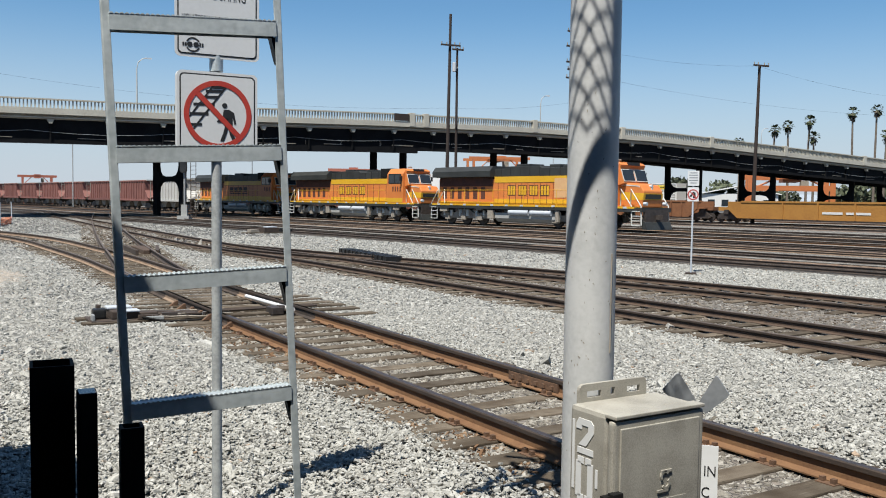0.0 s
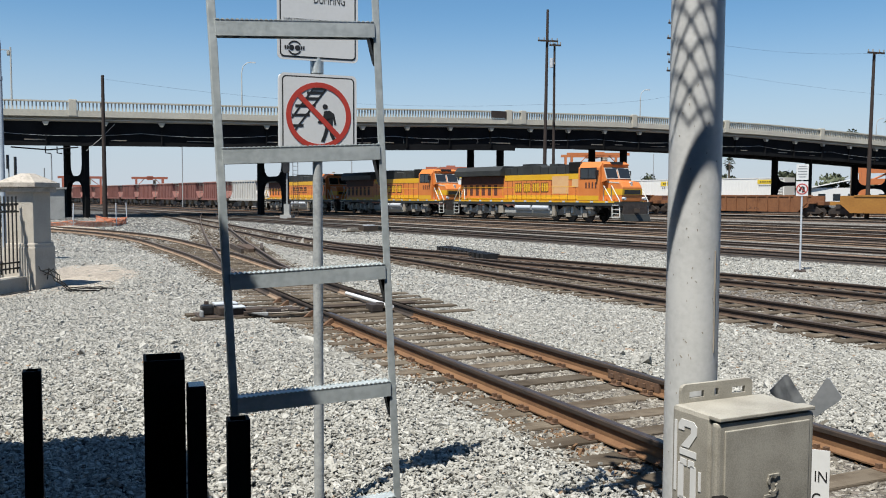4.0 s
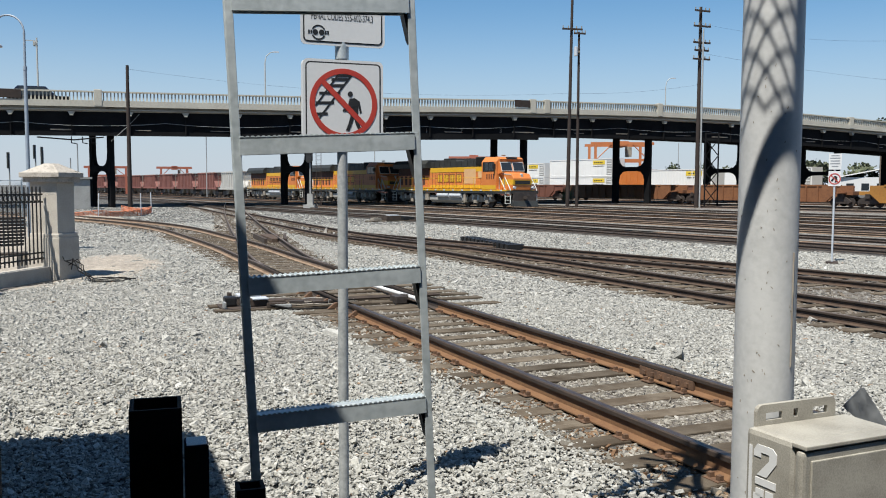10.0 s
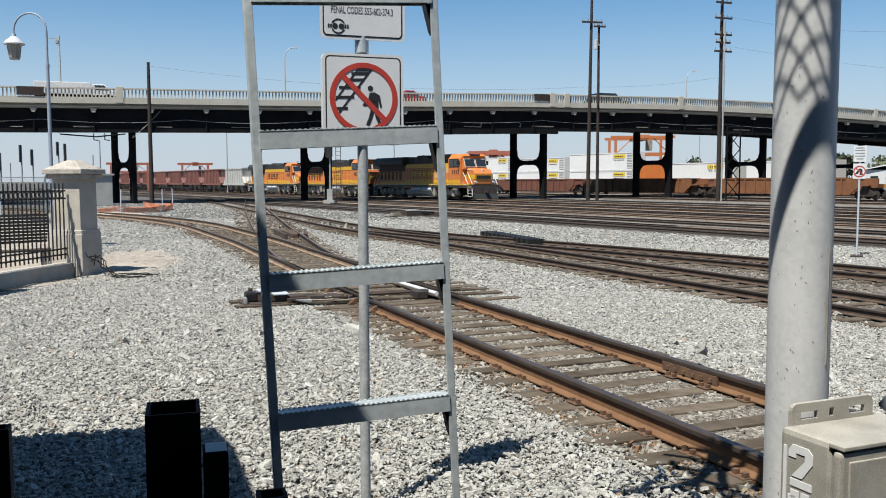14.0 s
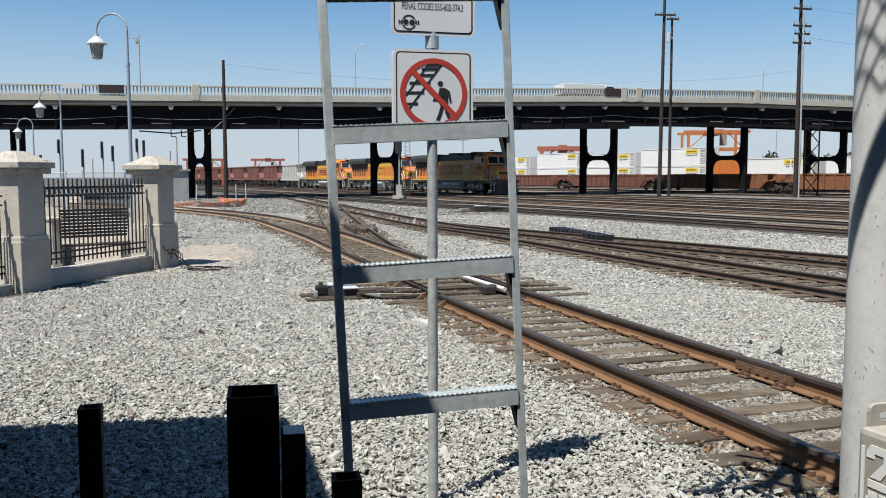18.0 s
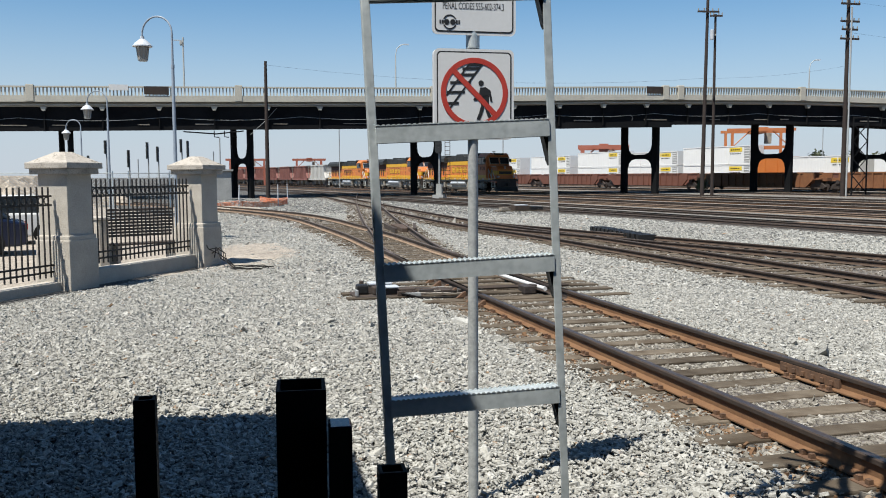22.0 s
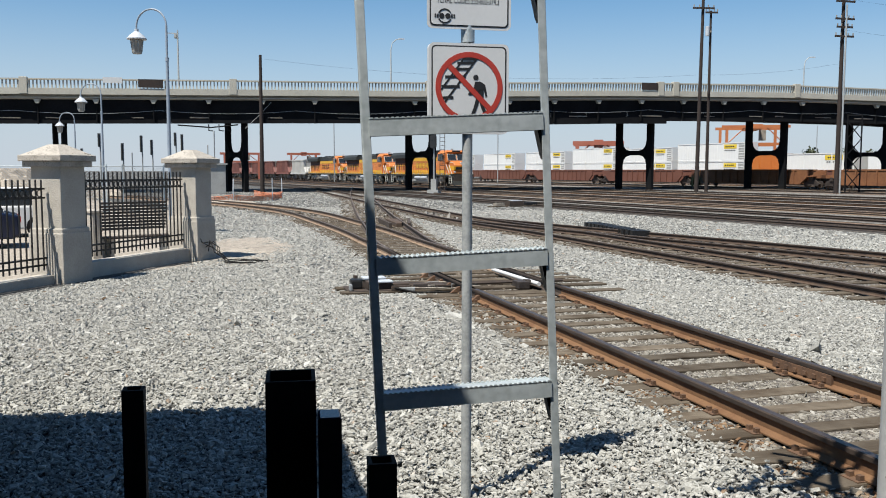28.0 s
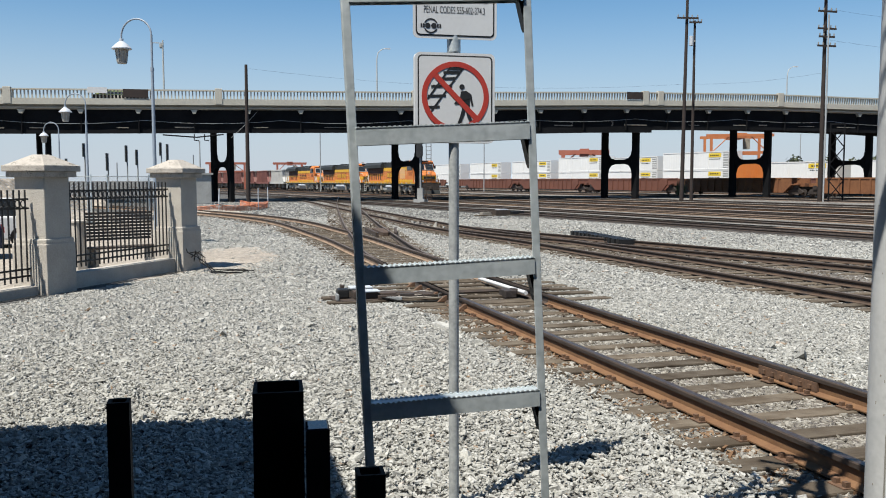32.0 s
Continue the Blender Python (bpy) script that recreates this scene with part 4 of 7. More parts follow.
def slotted_bar(x0, x1, h, r, y0, y1, holes):
    """An upright bar with rounded upper corners and slots through it; each slot is (from, to, low, high)."""
    bm = bmesh.new()
    cuts = [x0] + [v for a, c, _, _ in holes for v in (a, c)] + [x1]
    for i, (a, c) in enumerate(zip(cuts, cuts[1:])):
        if i % 2:
            _, _, lo, hi = holes[i // 2]
            bx(bm, a, c, y0, y1, Z0, Z0 + lo)
            bx(bm, a, c, y0, y1, Z0 + hi, Z0 + h)
        else:
            left = [(a + r - r * math.cos(t), Z0 + h - r + r * math.sin(t)) for t in (0, 0.52, 1.05, 1.57)] if i == 0 else [(a, Z0 + h)]
            right = [(c - r + r * math.sin(t), Z0 + h - r + r * math.cos(t)) for t in (0, 0.52, 1.05, 1.57)] if i == len(cuts) - 2 else [(c, Z0 + h)]
            prism(bm, [(a, Z0)] + left + right + [(c, Z0)], y0, y1)
    bmesh.ops.remove_doubles(bm, verts=bm.verts, dist=0.0004)
    return bm


part("mounting_ear", slotted_bar(0.020, 0.246, 0.046, 0.014, D_ - 0.010, D_, ((0.044, 0.090, 0.012, 0.028), (0.122, 0.136, 0.012, 0.030), (0.178, 0.222, 0.012, 0.028))), M["boxm"], enc)
for z in (0.06, 0.30):
    bm = bmesh.new()
    rod(bm, (W_ + 0.010, 0.02, z - 0.02), (W_ + 0.010, 0.02, z + 0.02), 0.008, 10)
    part("hinge", bm, M["boxm"], enc)
bm = bmesh.new()
bx(bm, -0.018, 0.014, -0.016, 0.004, 0.176, 0.200)
bx(bm, -0.034, -0.002, -0.006, 0.012, 0.182, 0.194)
part("hasp", bm, M["tube"], enc, bevel=0.002)
bm = bmesh.new()
bx(bm, -0.010, 0.026, -0.040, -0.016, 0.125, 0.166)
part("padlock", bm, M["tube"], enc, bevel=0.004)
bm = bmesh.new()
ring(bm, 0.008, 0.166, 0.009, 0.0145, -0.032, -0.024, 0, 180, 24)
part("shackle", bm, M["machine"], enc)
# raised maker's mark on the door as plain shapes, and a stencil on the side
bm = bmesh.new()
MX, MZ = W_ * 0.545, 0.205
ring(bm, MX, MZ + 0.010, 0.008, 0.0145, -0.0075, -0.003, 30, 220, 28)
ring(bm, MX + 0.004, MZ - 0.008, 0.008, 0.0145, -0.0075, -0.003, 210, 400, 28)
bx(bm, MX - 0.024, MX + 0.012, -0.0075, -0.003, MZ - 0.028, MZ - 0.022)
bx(bm, MX - 0.012, MX + 0.022, -0.0075, -0.003, MZ + 0.019, MZ + 0.025)
part("maker_mark", bm, M["boxm"], door)
for x0, x1 in ((0.26, 0.53), (0.57, 0.80)):
    bm = bmesh.new()
    bx(bm, W_ * x0, W_ * x1, -0.0058, -0.003, 0.148, 0.160)
    part("mark_bar", bm, M["boxm"], door)
SIDE = Matrix.Rotation(radians(-90), 4, "Z") @ FACE


def stencil(cz, strokes):
    """White stencil strokes on the box's side; across towards the door, up from cz."""
    bm = bmesh.new()
    for u0, u1, v0, v1 in strokes:
        bx(bm, -0.0016, 0.001, 0.106 - 1.05 * u1, 0.106 - 1.05 * u0, cz + v0, cz + v1)
    part("stencil", bm, M["sign_white"], enc)


bm = bmesh.new()
prism(bm, [(0.106 - 1.05 * u, 0.2806 + 0.8 * v) for u, v in ((-0.029, 0.066), (-0.020, 0.083), (0.020, 0.083), (0.031, 0.071), (0.031, 0.046), (0.006, 0.002), (-0.020, 0.002), (0.012, 0.048), (0.012, 0.063), (-0.010, 0.063), (-0.010, 0.050), (-0.029, 0.050))], -0.0016, 0.001, m=Matrix(((0, 1, 0, 0), (1, 0, 0, 0), (0, 0, 1, 0), (0, 0, 0, 1))))
part("stencil", bm, M["sign_white"], enc)
stencil(0.262, [(-0.024, 0.030, 0.0, 0.015)])
stencil(0.146, [(-0.028, -0.010, 0.010, 0.096), (0.012, 0.030, 0.010, 0.096), (-0.022, -0.001, 0.092, 0.108), (0.004, 0.024, 0.092, 0.108), (-0.022, -0.001, 0.0, 0.016), (0.004, 0.024, 0.0, 0.016)])
stencil(0.044, [(-0.030, -0.015, 0.0, 0.092), (-0.007, 0.009, 0.012, 0.070), (0.017, 0.032, 0.0, 0.092), (-0.020, 0.022, 0.0, 0.016)])
stencil(0, [(-0.042, -0.034, 0.17, 0.34)])
stencil(0, [(0.038, 0.046, 0.19, 0.235)])

# ---- switch target and small plate ----
TX, TY = 0.832, 2.51
stand = empty("switch_target", Matrix.Translation((TX, TY, 0)) @ Matrix.Rotation(radians(-18), 4, "Z"), "low switch marker with two grey diamond vanes and a white plate", "switch marker")
bm = bmesh.new()
rod(bm, (0, 0.01, 0), (0, 0.01, 1.36), 0.007, 10)
part("mast_rod", bm, M["rail_dark"], stand)
for sgn, k in ((-1, 1.0), (1, 0.86)):
    bm = bmesh.new()
    prism(bm, [(sgn * x * k, z) for x, z in ((-0.008, 1.350), (0.030, 1.335), (0.106, 1.395), (0.112, 1.405), (0.070, 1.455), (0.060, 1.458), (0.022, 1.398))], -0.0015, 0.0015, m=Matrix.Rotation(radians(-14 * sgn), 4, "Z"))
    part("vane", bm, M["alu"], stand)
bm = bmesh.new()
bx(bm, -0.06, 0.066, -0.014, -0.011, 0.96, 1.236)
pl = part("plate", bm, M["sign_white"], stand)
letters("IN", 0.048, Matrix.Translation((0.042, -0.0145, 1.153)) @ FACE, pl, M["black"], width=0.034)
letters("C", 0.048, Matrix.Translation((0.030, -0.0145, 1.085)) @ FACE, pl, M["black"], width=0.024)
bm = bmesh.new()
bx(bm, -0.10, 0.10, -0.08, 0.08, 0, 0.10)
part("stand_base", bm, M["machine"], stand, bevel=0.02)


# ---- dark upright tubes close by ----
def tube(x, y, top, w, d, rz, label):
    t = 0.0035
    m = Matrix.Translation((x, y, 0)) @ Matrix.Rotation(radians(rz), 4, "Z")
    bm = bmesh.new()
    for x0, x1, y0, y1 in ((-w / 2, w / 2, -d / 2, -d / 2 + t), (-w / 2, w / 2, d / 2 - t, d / 2), (-w / 2, -w / 2 + t, -d / 2 + t, d / 2 - t), (w / 2 - t, w / 2, -d / 2 + t, d / 2 - t)):
        bx(bm, x0, x1, y0, y1, 0, top)
    bmesh.ops.remove_doubles(bm, verts=bm.verts, dist=1e-6)
    ob = part("steel_tube_post", bm, M["tube"])
    ob.matrix_basis = m
    return tagged(ob, label, "post", "tube posts")


tube(-0.379, 0.738, 1.803, 0.046, 0.05, 27, "wide black square steel tube post, open on top")
tube(-0.512, 0.681, 1.794, 0.0195, 0.0195, 30, "thin black square steel tube post")
narrow = tube(-0.329, 0.716, 1.775, 0.0205, 0.03, 27, "narrow black steel post with a closed top beside the wide tube")
bm = bmesh.new()
bx(bm, -0.0095, 0.0095, -0.0145, 0.0145, 1.770, 1.7765)
# blue of the mirrored sky is put into the cap's colour
part("end_cap", bm, M["carblue"], narrow, "smooth end cap, tinted dark blue as reflected sky", 0.001)
tube(-0.280, 0.720, 1.737, 0.025, 0.025, 27, "short black square steel tube post")


# ---- stucco pillars and iron fence ----
def pillar(x, y, rz, k=1.0):
    root = empty("stucco_pillar", Matrix.Translation((x, y, 0)) @ Matrix.Rotation(radians(rz), 4, "Z"), "beige stucco gate pillar with a pyramid cap", "pillar", "fence pillars")
    a = 0.36 * k
    for nm, h, z0, z1, bev in (("plinth", a + 0.06, -0.1, 0.90, 0.02), ("moulding", a + 0.045, 0.88, 0.98, 0.025), ("shaft", a + 0.005, 0.96, 2.08, 0.02), ("cap_slab", a + 0.10, 2.06, 2.16, 0.015), ("cap_slab", a + 0.15, 2.16, 2.27, 0.015)):
        bm = bmesh.new()
        bx(bm, -h, h, -h, h, z0, z1)
        part(nm, bm, M["stucco_worn" if nm == "cap_slab" else "stucco"], root, bevel=bev)
    bm = bmesh.new()
    h = a + 0.12
    v = [bm.verts.new(c) for c in ((-h, -h, 2.27), (h, -h, 2.27), (h, h, 2.27), (-h, h, 2.27))]
    u = [bm.verts.new(c) for c in ((-0.1, -0.1, 2.46), (0.1, -0.1, 2.46), (0.1, 0.1, 2.46), (-0.1, 0.1, 2.46))]
    bm.faces.new(u)
    for i in range(4):
        bm.faces.new((v[i], v[(i + 1) % 4], u[(i + 1) % 4], u[i]))
    bm.faces.new(v[::-1])
    part("pyramid_cap", bm, M["stucco_worn"], root)
    return root


P2, P1, P0 = (-11.28, 12.98), (-11.28, 17.15), (-11.3, 8.3)
for p in (P2, P1, P0):
    pillar(*p, 0, 0.86)


def fence(a, b, low=0.0):
    A, Bv = Vector(a), Vector(b)
    L = (Bv - A).length
    m = Matrix.Translation((*A, -low)) @ Matrix.Rotation(math.atan2(Bv.y - A.y, Bv.x - A.x), 4, "Z")
    root = empty("iron_fence", m, "black iron fence with a ring band on a stucco curb", "fence", "iron fences")
    bm = bmesh.new()
    bx(bm, 0, L, -0.16, 0.16, -0.05, 0.32)
    part("curb_wall", bm, M["stucco"], root, bevel=0.015)
    for z in (0.50, 0.62, 1.68, 1.84):
        bm = bmesh.new()
        bx(bm, 0, L, -0.016, 0.016, z - 0.016, z + 0.016)
        part("bar", bm, M["iron"], root)
    bm = bmesh.new()
    bx(bm, -0.011, 0.011, -0.011, 0.011, 0.40, 2.0)
    pk = finish(bm, "picket", M["iron"])
    bm = bmesh.new()
    for i in range(14):
        t0, t1 = 2 * math.pi * i / 14, 2 * math.pi * (i + 1) / 14
        rod(bm, (0.055 * math.cos(t0), 0, 1.76 + 0.06 * math.sin(t0)), (0.055 * math.cos(t1), 0, 1.76 + 0.06 * math.sin(t1)), 0.010, 5)
    rg = finish(bm, "ring", M["iron"])
    n = int(L / 0.135)
    for i in range(n + 1):
        o = new("picket", pk)
        o.parent = root
        o.matrix_basis = Matrix.Translation((L * (i + 0.5) / (n + 1), 0, 0))
        o = new("ring", rg)
        o.parent = root
        o.matrix_basis = Matrix.Translation((L * (i + 0.0) / (n + 1) + 0.02, 0, 0))


fence((P2[0], P2[1] + 0.36), (P1[0], P1[1] - 0.36), 0.03)
fence((P0[0], P0[1] + 0.36), (P2[0], P2[1] - 0.36), 0.16)


# ---- goose-neck lamps behind the fence ----
def gooseneck(x, y, h, rz):
    root = empty("gooseneck_lamp", Matrix.Translation((x, y, 0)) @ Matrix.Rotation(radians(rz), 4, "Z"), "white goose-neck street lamp with a bell shade", "street lamp", "goose-neck lamps")
    bm = bmesh.new()
    rod(bm, (0, 0, 0), (0, 0, h * 0.78), 0.065, 12, 0.045)
    rod(bm, (0, 0, h * 0.78), (0, 0, h - 0.5), 0.034, 12)
    part("pole", bm, M["lamp_blue"], root)
    bm = bmesh.new()
    rod(bm, (0, 0, h * 0.772), (0, 0, h * 0.788), 0.055, 12)
    part("collar", bm, M["lamp_blue"], root)
    bm = bmesh.new()
    pts = [(0.5 * math.cos(radians(a)) - 0.5, 0, h - 0.5 + 0.5 * math.sin(radians(a))) for a in range(0, 181, 6)] + [(-1.0, 0, h - 0.58)]
    chain(bm, pts, 0.028, 8)
    part("arm", bm, M["lamp_blue"], root)
    bm = bmesh.new()
    rod(bm, (-1.0, 0, h - 0.57), (-1.0, 0, h - 0.65), 0.06, 12)
    rod(bm, (-1.0, 0, h - 0.65), (-1.0, 0, h - 0.75), 0.08, 18, 0.20)
    rod(bm, (-1.0, 0, h - 0.75), (-1.0, 0, h - 0.85), 0.20, 18, 0.29)
    rod(bm, (-1.0, 0, h - 0.85), (-1.0, 0, h - 0.88), 0.295, 18, 0.295)
    part("shade", bm, M["lampm"], root)
    bm = bmesh.new()
    rod(bm, (-1.0, 0, h - 0.88), (-1.0, 0, h - 1.27), 0.19, 8, 0.14)
    lantern = part("lantern", bm, M["lampglass"], root)
    bm = bmesh.new()
    for k in range(8):
        a = math.pi / 4 * k
        rod(bm, (-1.0 + 0.192 * math.cos(a), 0.192 * math.sin(a), h - 0.88), (-1.0 + 0.142 * math.cos(a), 0.142 * math.sin(a), h - 1.27), 0.012, 5)
    rod(bm, (-1.0, 0, h - 1.27), (-1.0, 0, h - 1.31), 0.15, 8, 0.13)
    part("lantern_frame", bm, M["post"], lantern)


gooseneck(-15.9, 23.05, 6.83, 4)
gooseneck(-28.0, 35.25, 6.1, 12)
gooseneck(-39.85, 47.5, 5.75, 12)


# ---- utility poles ----
def utility(x, y, h, arms, r=0.19, lean=0.0, rz=20):
    root = empty("utility_pole", Matrix.Translation((x, y, 0)) @ Matrix.Rotation(radians(lean), 4, "Y") @ Matrix.Rotation(radians(rz), 4, "Z"), "brown wooden utility pole in the yard", "utility pole", "utility poles")
    bm = bmesh.new()
    rod(bm, (0, 0, -0.1), (0, 0, h), r, 12, r * 0.62)
    part("pole", bm, M["timber_pole"], root)
    for z, w in arms:
        bm = bmesh.new()
        bx(bm, -w / 2, w / 2, -r - 0.1, -r + 0.02, z - 0.08, z + 0.08)
        part("crossarm", bm, M["timber_pole"], root)
        for k in (-0.46, -0.2, 0.2, 0.46):
            bm = bmesh.new()
            rod(bm, (k * w, -r - 0.04, z + 0.08), (k * w, -r - 0.04, z + 0.3), 0.05, 6)
            part("insulator", bm, M["truck"], root)
    return root


utility(-36.6, 66.1, 11.6, [], 0.19, rz=0)
utility(-1.9, 85.5, 19.9, [(16.9, 2.0)], 0.2, 0.6)
utility(-1.05, 88.6, 17.2, [(17.0, 1.2)], 0.17)
utility(10.1, 85.2, 18.6, [(18.2, 1.7), (16.8, 1.9), (15.3, 1.9), (14.6, 1.6), (13.8, 1.9)], 0.22, rz=32)
can = empty("transformer", Matrix.Translation((-1.32, 88.25, 14.8)), "small white transformer can hung between two utility poles", "transformer")
bm = bmesh.new()
rod(bm, (0, 0, 0), (0, 0, 0.9), 0.2, 12)
part("tank", bm, M["lampm"], can, bevel=0.03)
bm = bmesh.new()
bx(bm, -0.05, 0.36, 0.05, 0.42, 0.35, 0.5)
part("bracket", bm, M["truck"], can)
pale = empty("pale_pole", Matrix.Translation((10.35, 84.9, 0)), "pale slender pole beside the utility pole", "pole")
bm = bmesh.new()
rod(bm, (0, 0, 0), (0, 0, 16.5), 0.075, 8)
part("shaft", bm, M["post"], pale)
utility(27.2, 83.6, 15.0, [(14.9, 1.7)], 0.2, 0.8)
utility(58.9, 104.6, 14.4, [(14.2, 2.0), (12.4, 1.8), (8.0, 1.3)], 0.24)


def wire(a, b, sag, r=0.007):
    A, Bv = Vector(a), Vector(b)
    bm = bmesh.new()
    pts = [A.lerp(Bv, i / 14) - Vector((0, 0, sag * 4 * (i / 14) * (1 - i / 14))) for i in range(15)]
    chain(bm, pts, r, 4)
    return tagged(part("overhead_wire", bm, M["girder"]), "thin dark overhead wire between utility poles", "wire", "overhead wires")


wire((-36.6, 66.1, 11.3), (-1.9, 85.5, 10.9), 0.9)
wire((-1.9, 85.5, 10.9), (10.1, 85.2, 11.5), 0.3)
wire((10.1, 85.2, 17.1), (27.2, 83.6, 14.9), 0.6)
wire((27.2, 83.6, 14.9), (58.9, 104.6, 14.2), 0.9)
wire((10.1, 85.2, 14.4), (58.9, 104.6, 12.4), 1.2)

# ---- small sign across the tracks ----
far_sign = empty("far_sign_post", Matrix.Translation((6.4, 24.4, 0)) @ Matrix.Rotation(radians(-14), 4, "Z"), "thin steel post with two small warning signs between tracks", "sign post")
bm = bmesh.new()
rod(bm, (0, 0.03, 0), (0, 0.03, 2.86), 0.026, 10)
part("post", bm, M["lampm"], far_sign)
bm = bmesh.new()
bx(bm, -0.15, 0.15, -0.28, 0.28, 0, 0.05)
part("base_plate", bm, M["rail_dark"], far_sign)
for z0, z1 in ((1.82, 2.31), (2.36, 2.88)):
    bm = bmesh.new()
    bx(bm, -0.19, 0.19, -0.004, 0.004, z0, z1)
    sg = part("sign_sheet", bm, M["sign_white"], far_sign)
    sg.matrix_basis = Matrix.Translation((0, 0, 0.58)) @ Matrix.Diagonal((0.8, 1, 0.8, 1))
    if z0 < 2:
        bm = bmesh.new()
        ring(bm, 0, 2.055, 0.15, 0.185, -0.009, -0.005, n=32)
        prism(bm, [(-0.13, 2.165), (-0.11, 2.185), (0.13, 1.945), (0.11, 1.925)], -0.009, -0.005)
        part("red_ring", bm, M["sign_red"], sg)
        bm = bmesh.new()
        prism(bm, [(0.0, 1.93), (0.09, 1.95), (0.08, 2.12), (0.02, 2.15)], -0.008, -0.005)
        prism(bm, [(-0.13, 1.98), (-0.05, 1.97), (0.03, 2.14), (-0.01, 2.15)], -0.008, -0.005)
        part("symbol", bm, M["black"], sg)
    else:
        bm = bmesh.new()
        for z, w in ((2.81, 0.24), (2.73, 0.30), (2.64, 0.28), (2.55, 0.30), (2.46, 0.20)):
            bx(bm, -w / 2, w / 2, -0.007, -0.005, z - 0.016, z + 0.016)
        part("writing_bars", bm, M["alu"], sg)


# ---- railway vehicles ----
def yard_pose(b, s, z=0.14):
    x, y = on_line(TH_YARD, b, s)
    return Matrix.Translation((x, y, z)) @ Matrix.Rotation(TH_YARD - math.pi / 2, 4, "Z")


def wheelset(parent, x, r=0.5, name="wheelset"):
    bm = bmesh.new()
    for y in (-0.74, 0.74):
        rod(bm, (0, y - 0.07, 0), (0, y + 0.07, 0), r, 20)
        rod(bm, (0, y - 0.16, 0), (0, y + 0.16, 0), 0.16, 10)
        bx(bm, -r * 0.7, r * 0.7, y - 0.075, y + 0.075, -0.05, 0.05)
    rod(bm, (0, -0.7, 0), (0, 0.7, 0), 0.09, 8)
    o = part(name, bm, M["wheel"], parent)
    o.matrix_basis = Matrix.Translation((x, 0, r))
    return o


WHEELS = []


def locomotive(i):
    """Six-axle road engine; its nose coupler at x = 0, its body towards -x."""
    root = empty("locomotive", yard_pose(46.0, 60), "orange and yellow diesel locomotive with a dark roof", "locomotive", "coupled locomotives")
    L = 22.3

    def blk(name, x0, x1, y, z0, z1, mat, bev=0.0, parent=None, label=""):
        bm = bmesh.new()
        bx(bm, x0, x1, -y, y, z0, z1)
        return part(name, bm, mat, parent or root, label, bev)
    blk("frame_sill", -L + 0.5, -0.6, 1.50, 1.22, 1.50, M["green"])
    blk("sill_stripe", -L + 0.9, -1.2, 1.512, 1.44, 1.56, M["yellow"])
    bm = bmesh.new()
    for k in range(13):
        for y in (-1.52, 1.52):
            bx(bm, -L + 1.6 + k * 1.55, -L + 1.9 + k * 1.55, y - 0.01, y + 0.01, 1.44, 1.56)
    tagged(part("sill_reflector", bm, M["lampm"], root), kind="stuff")
    # long hood: orange with yellow bands, seams of its doors, dark roof
    hood = blk("long_hood", -L + 1.2, -5.0, 1.02, 1.56, 3.45, M["orange"], 0.03)
    blk("yellow_band", -14.6, -5.0, 1.030, 3.18, 3.62, M["yellow"], 0, hood)
    blk("lower_band", -14.6, -5.0, 1.028, 1.58, 1.98, M["yellow"], 0, hood)
    blk("lower_band", -L + 1.2, -14.6, 1.026, 1.58, 1.74, M["yellow"], 0, hood)
    bm = bmesh.new()
    x = -14.2
    while x < -5.3:
        bx(bm, x - 0.018, x + 0.018, -1.034, 1.034, 1.62, 3.16)
        x += 0.62 if -14.3 < x < -9 else 0.95
    bx(bm, -14.6, -5.2, -1.0335, 1.0335, 3.15, 3.18)
    part("door_seam", bm, M["grille"], hood)
    bm = bmesh.new()
    for k in range(12):
        z = 2.92 + k * 0.058
        bx(bm, -L + 1.3, -14.8, -1.05, 1.05, z, z + 0.03)
    part("vent_slat", bm, M["grille"], hood)
    blk("vent_grille", -L + 1.3, -14.8, 1.034, 2.9, 3.60, M["grille"], 0, hood)
    for k in range(6):
        blk("hood_grille", -L + 1.7 + k * 0.9, -L + 2.15 + k * 0.9, 1.032, 1.95, 2.85, M["grille"], 0.0, hood)
    bm = bmesh.new()
    prism(bm, [(-L + 0.8, 3.6), (-5.0, 3.6), (-5.0, 4.2), (-9.8, 4.2), (-10.0, 4.36), (-13.4, 4.36), (-13.6, 4.2), (-L + 0.8, 4.3)], -1.0, 1.0)
    roof = part("hood_roof", bm, M["green"], root, bevel=0.04)
    bm = bmesh.new()
    prism(bm, [(-1.52, 3.62), (1.52, 3.62), (1.52, 4.05), (1.2, 4.42), (-1.2, 4.42), (-1.52, 4.05)], -L + 0.9, -14.6, m=Matrix(((0, 1, 0, 0), (1, 0, 0, 0), (0, 0, 1, 0), (0, 0, 0, 1))))
    part("radiator_wing", bm, M["green"], roof)
    bm = bmesh.new()
    for k in range(9):
        x = -13.9 + k * 0.98
        bx(bm, x - 0.02, x + 0.02, -1.02, 1.02, 3.64, 4.2)
    part("roof_seam", bm, M["black"], roof)
    blk("roof_hatch", -7.9, -6.9, 0.85, 4.2, 4.34, M["green"], 0.03, roof)
    blk("dynamic_brake", -6.6, -5.2, 1.05, 3.75, 4.5, M["green"], 0.05, roof)
    blk("roof_fan", -12.6, -11.2, 0.75, 4.36, 4.52, M["green"], 0.05, roof)
    blk("exhaust_stack", -9.6, -8.6, 0.4, 4.2, 4.46, M["green"], 0.03, roof)
    for y in (-1.0, 1.0):
        bm = bmesh.new()
        bx(bm, -6.5, -5.3, y - 0.07, y + 0.07, 3.78, 4.45)
        part("intake_screen", bm, M["tube"], roof)
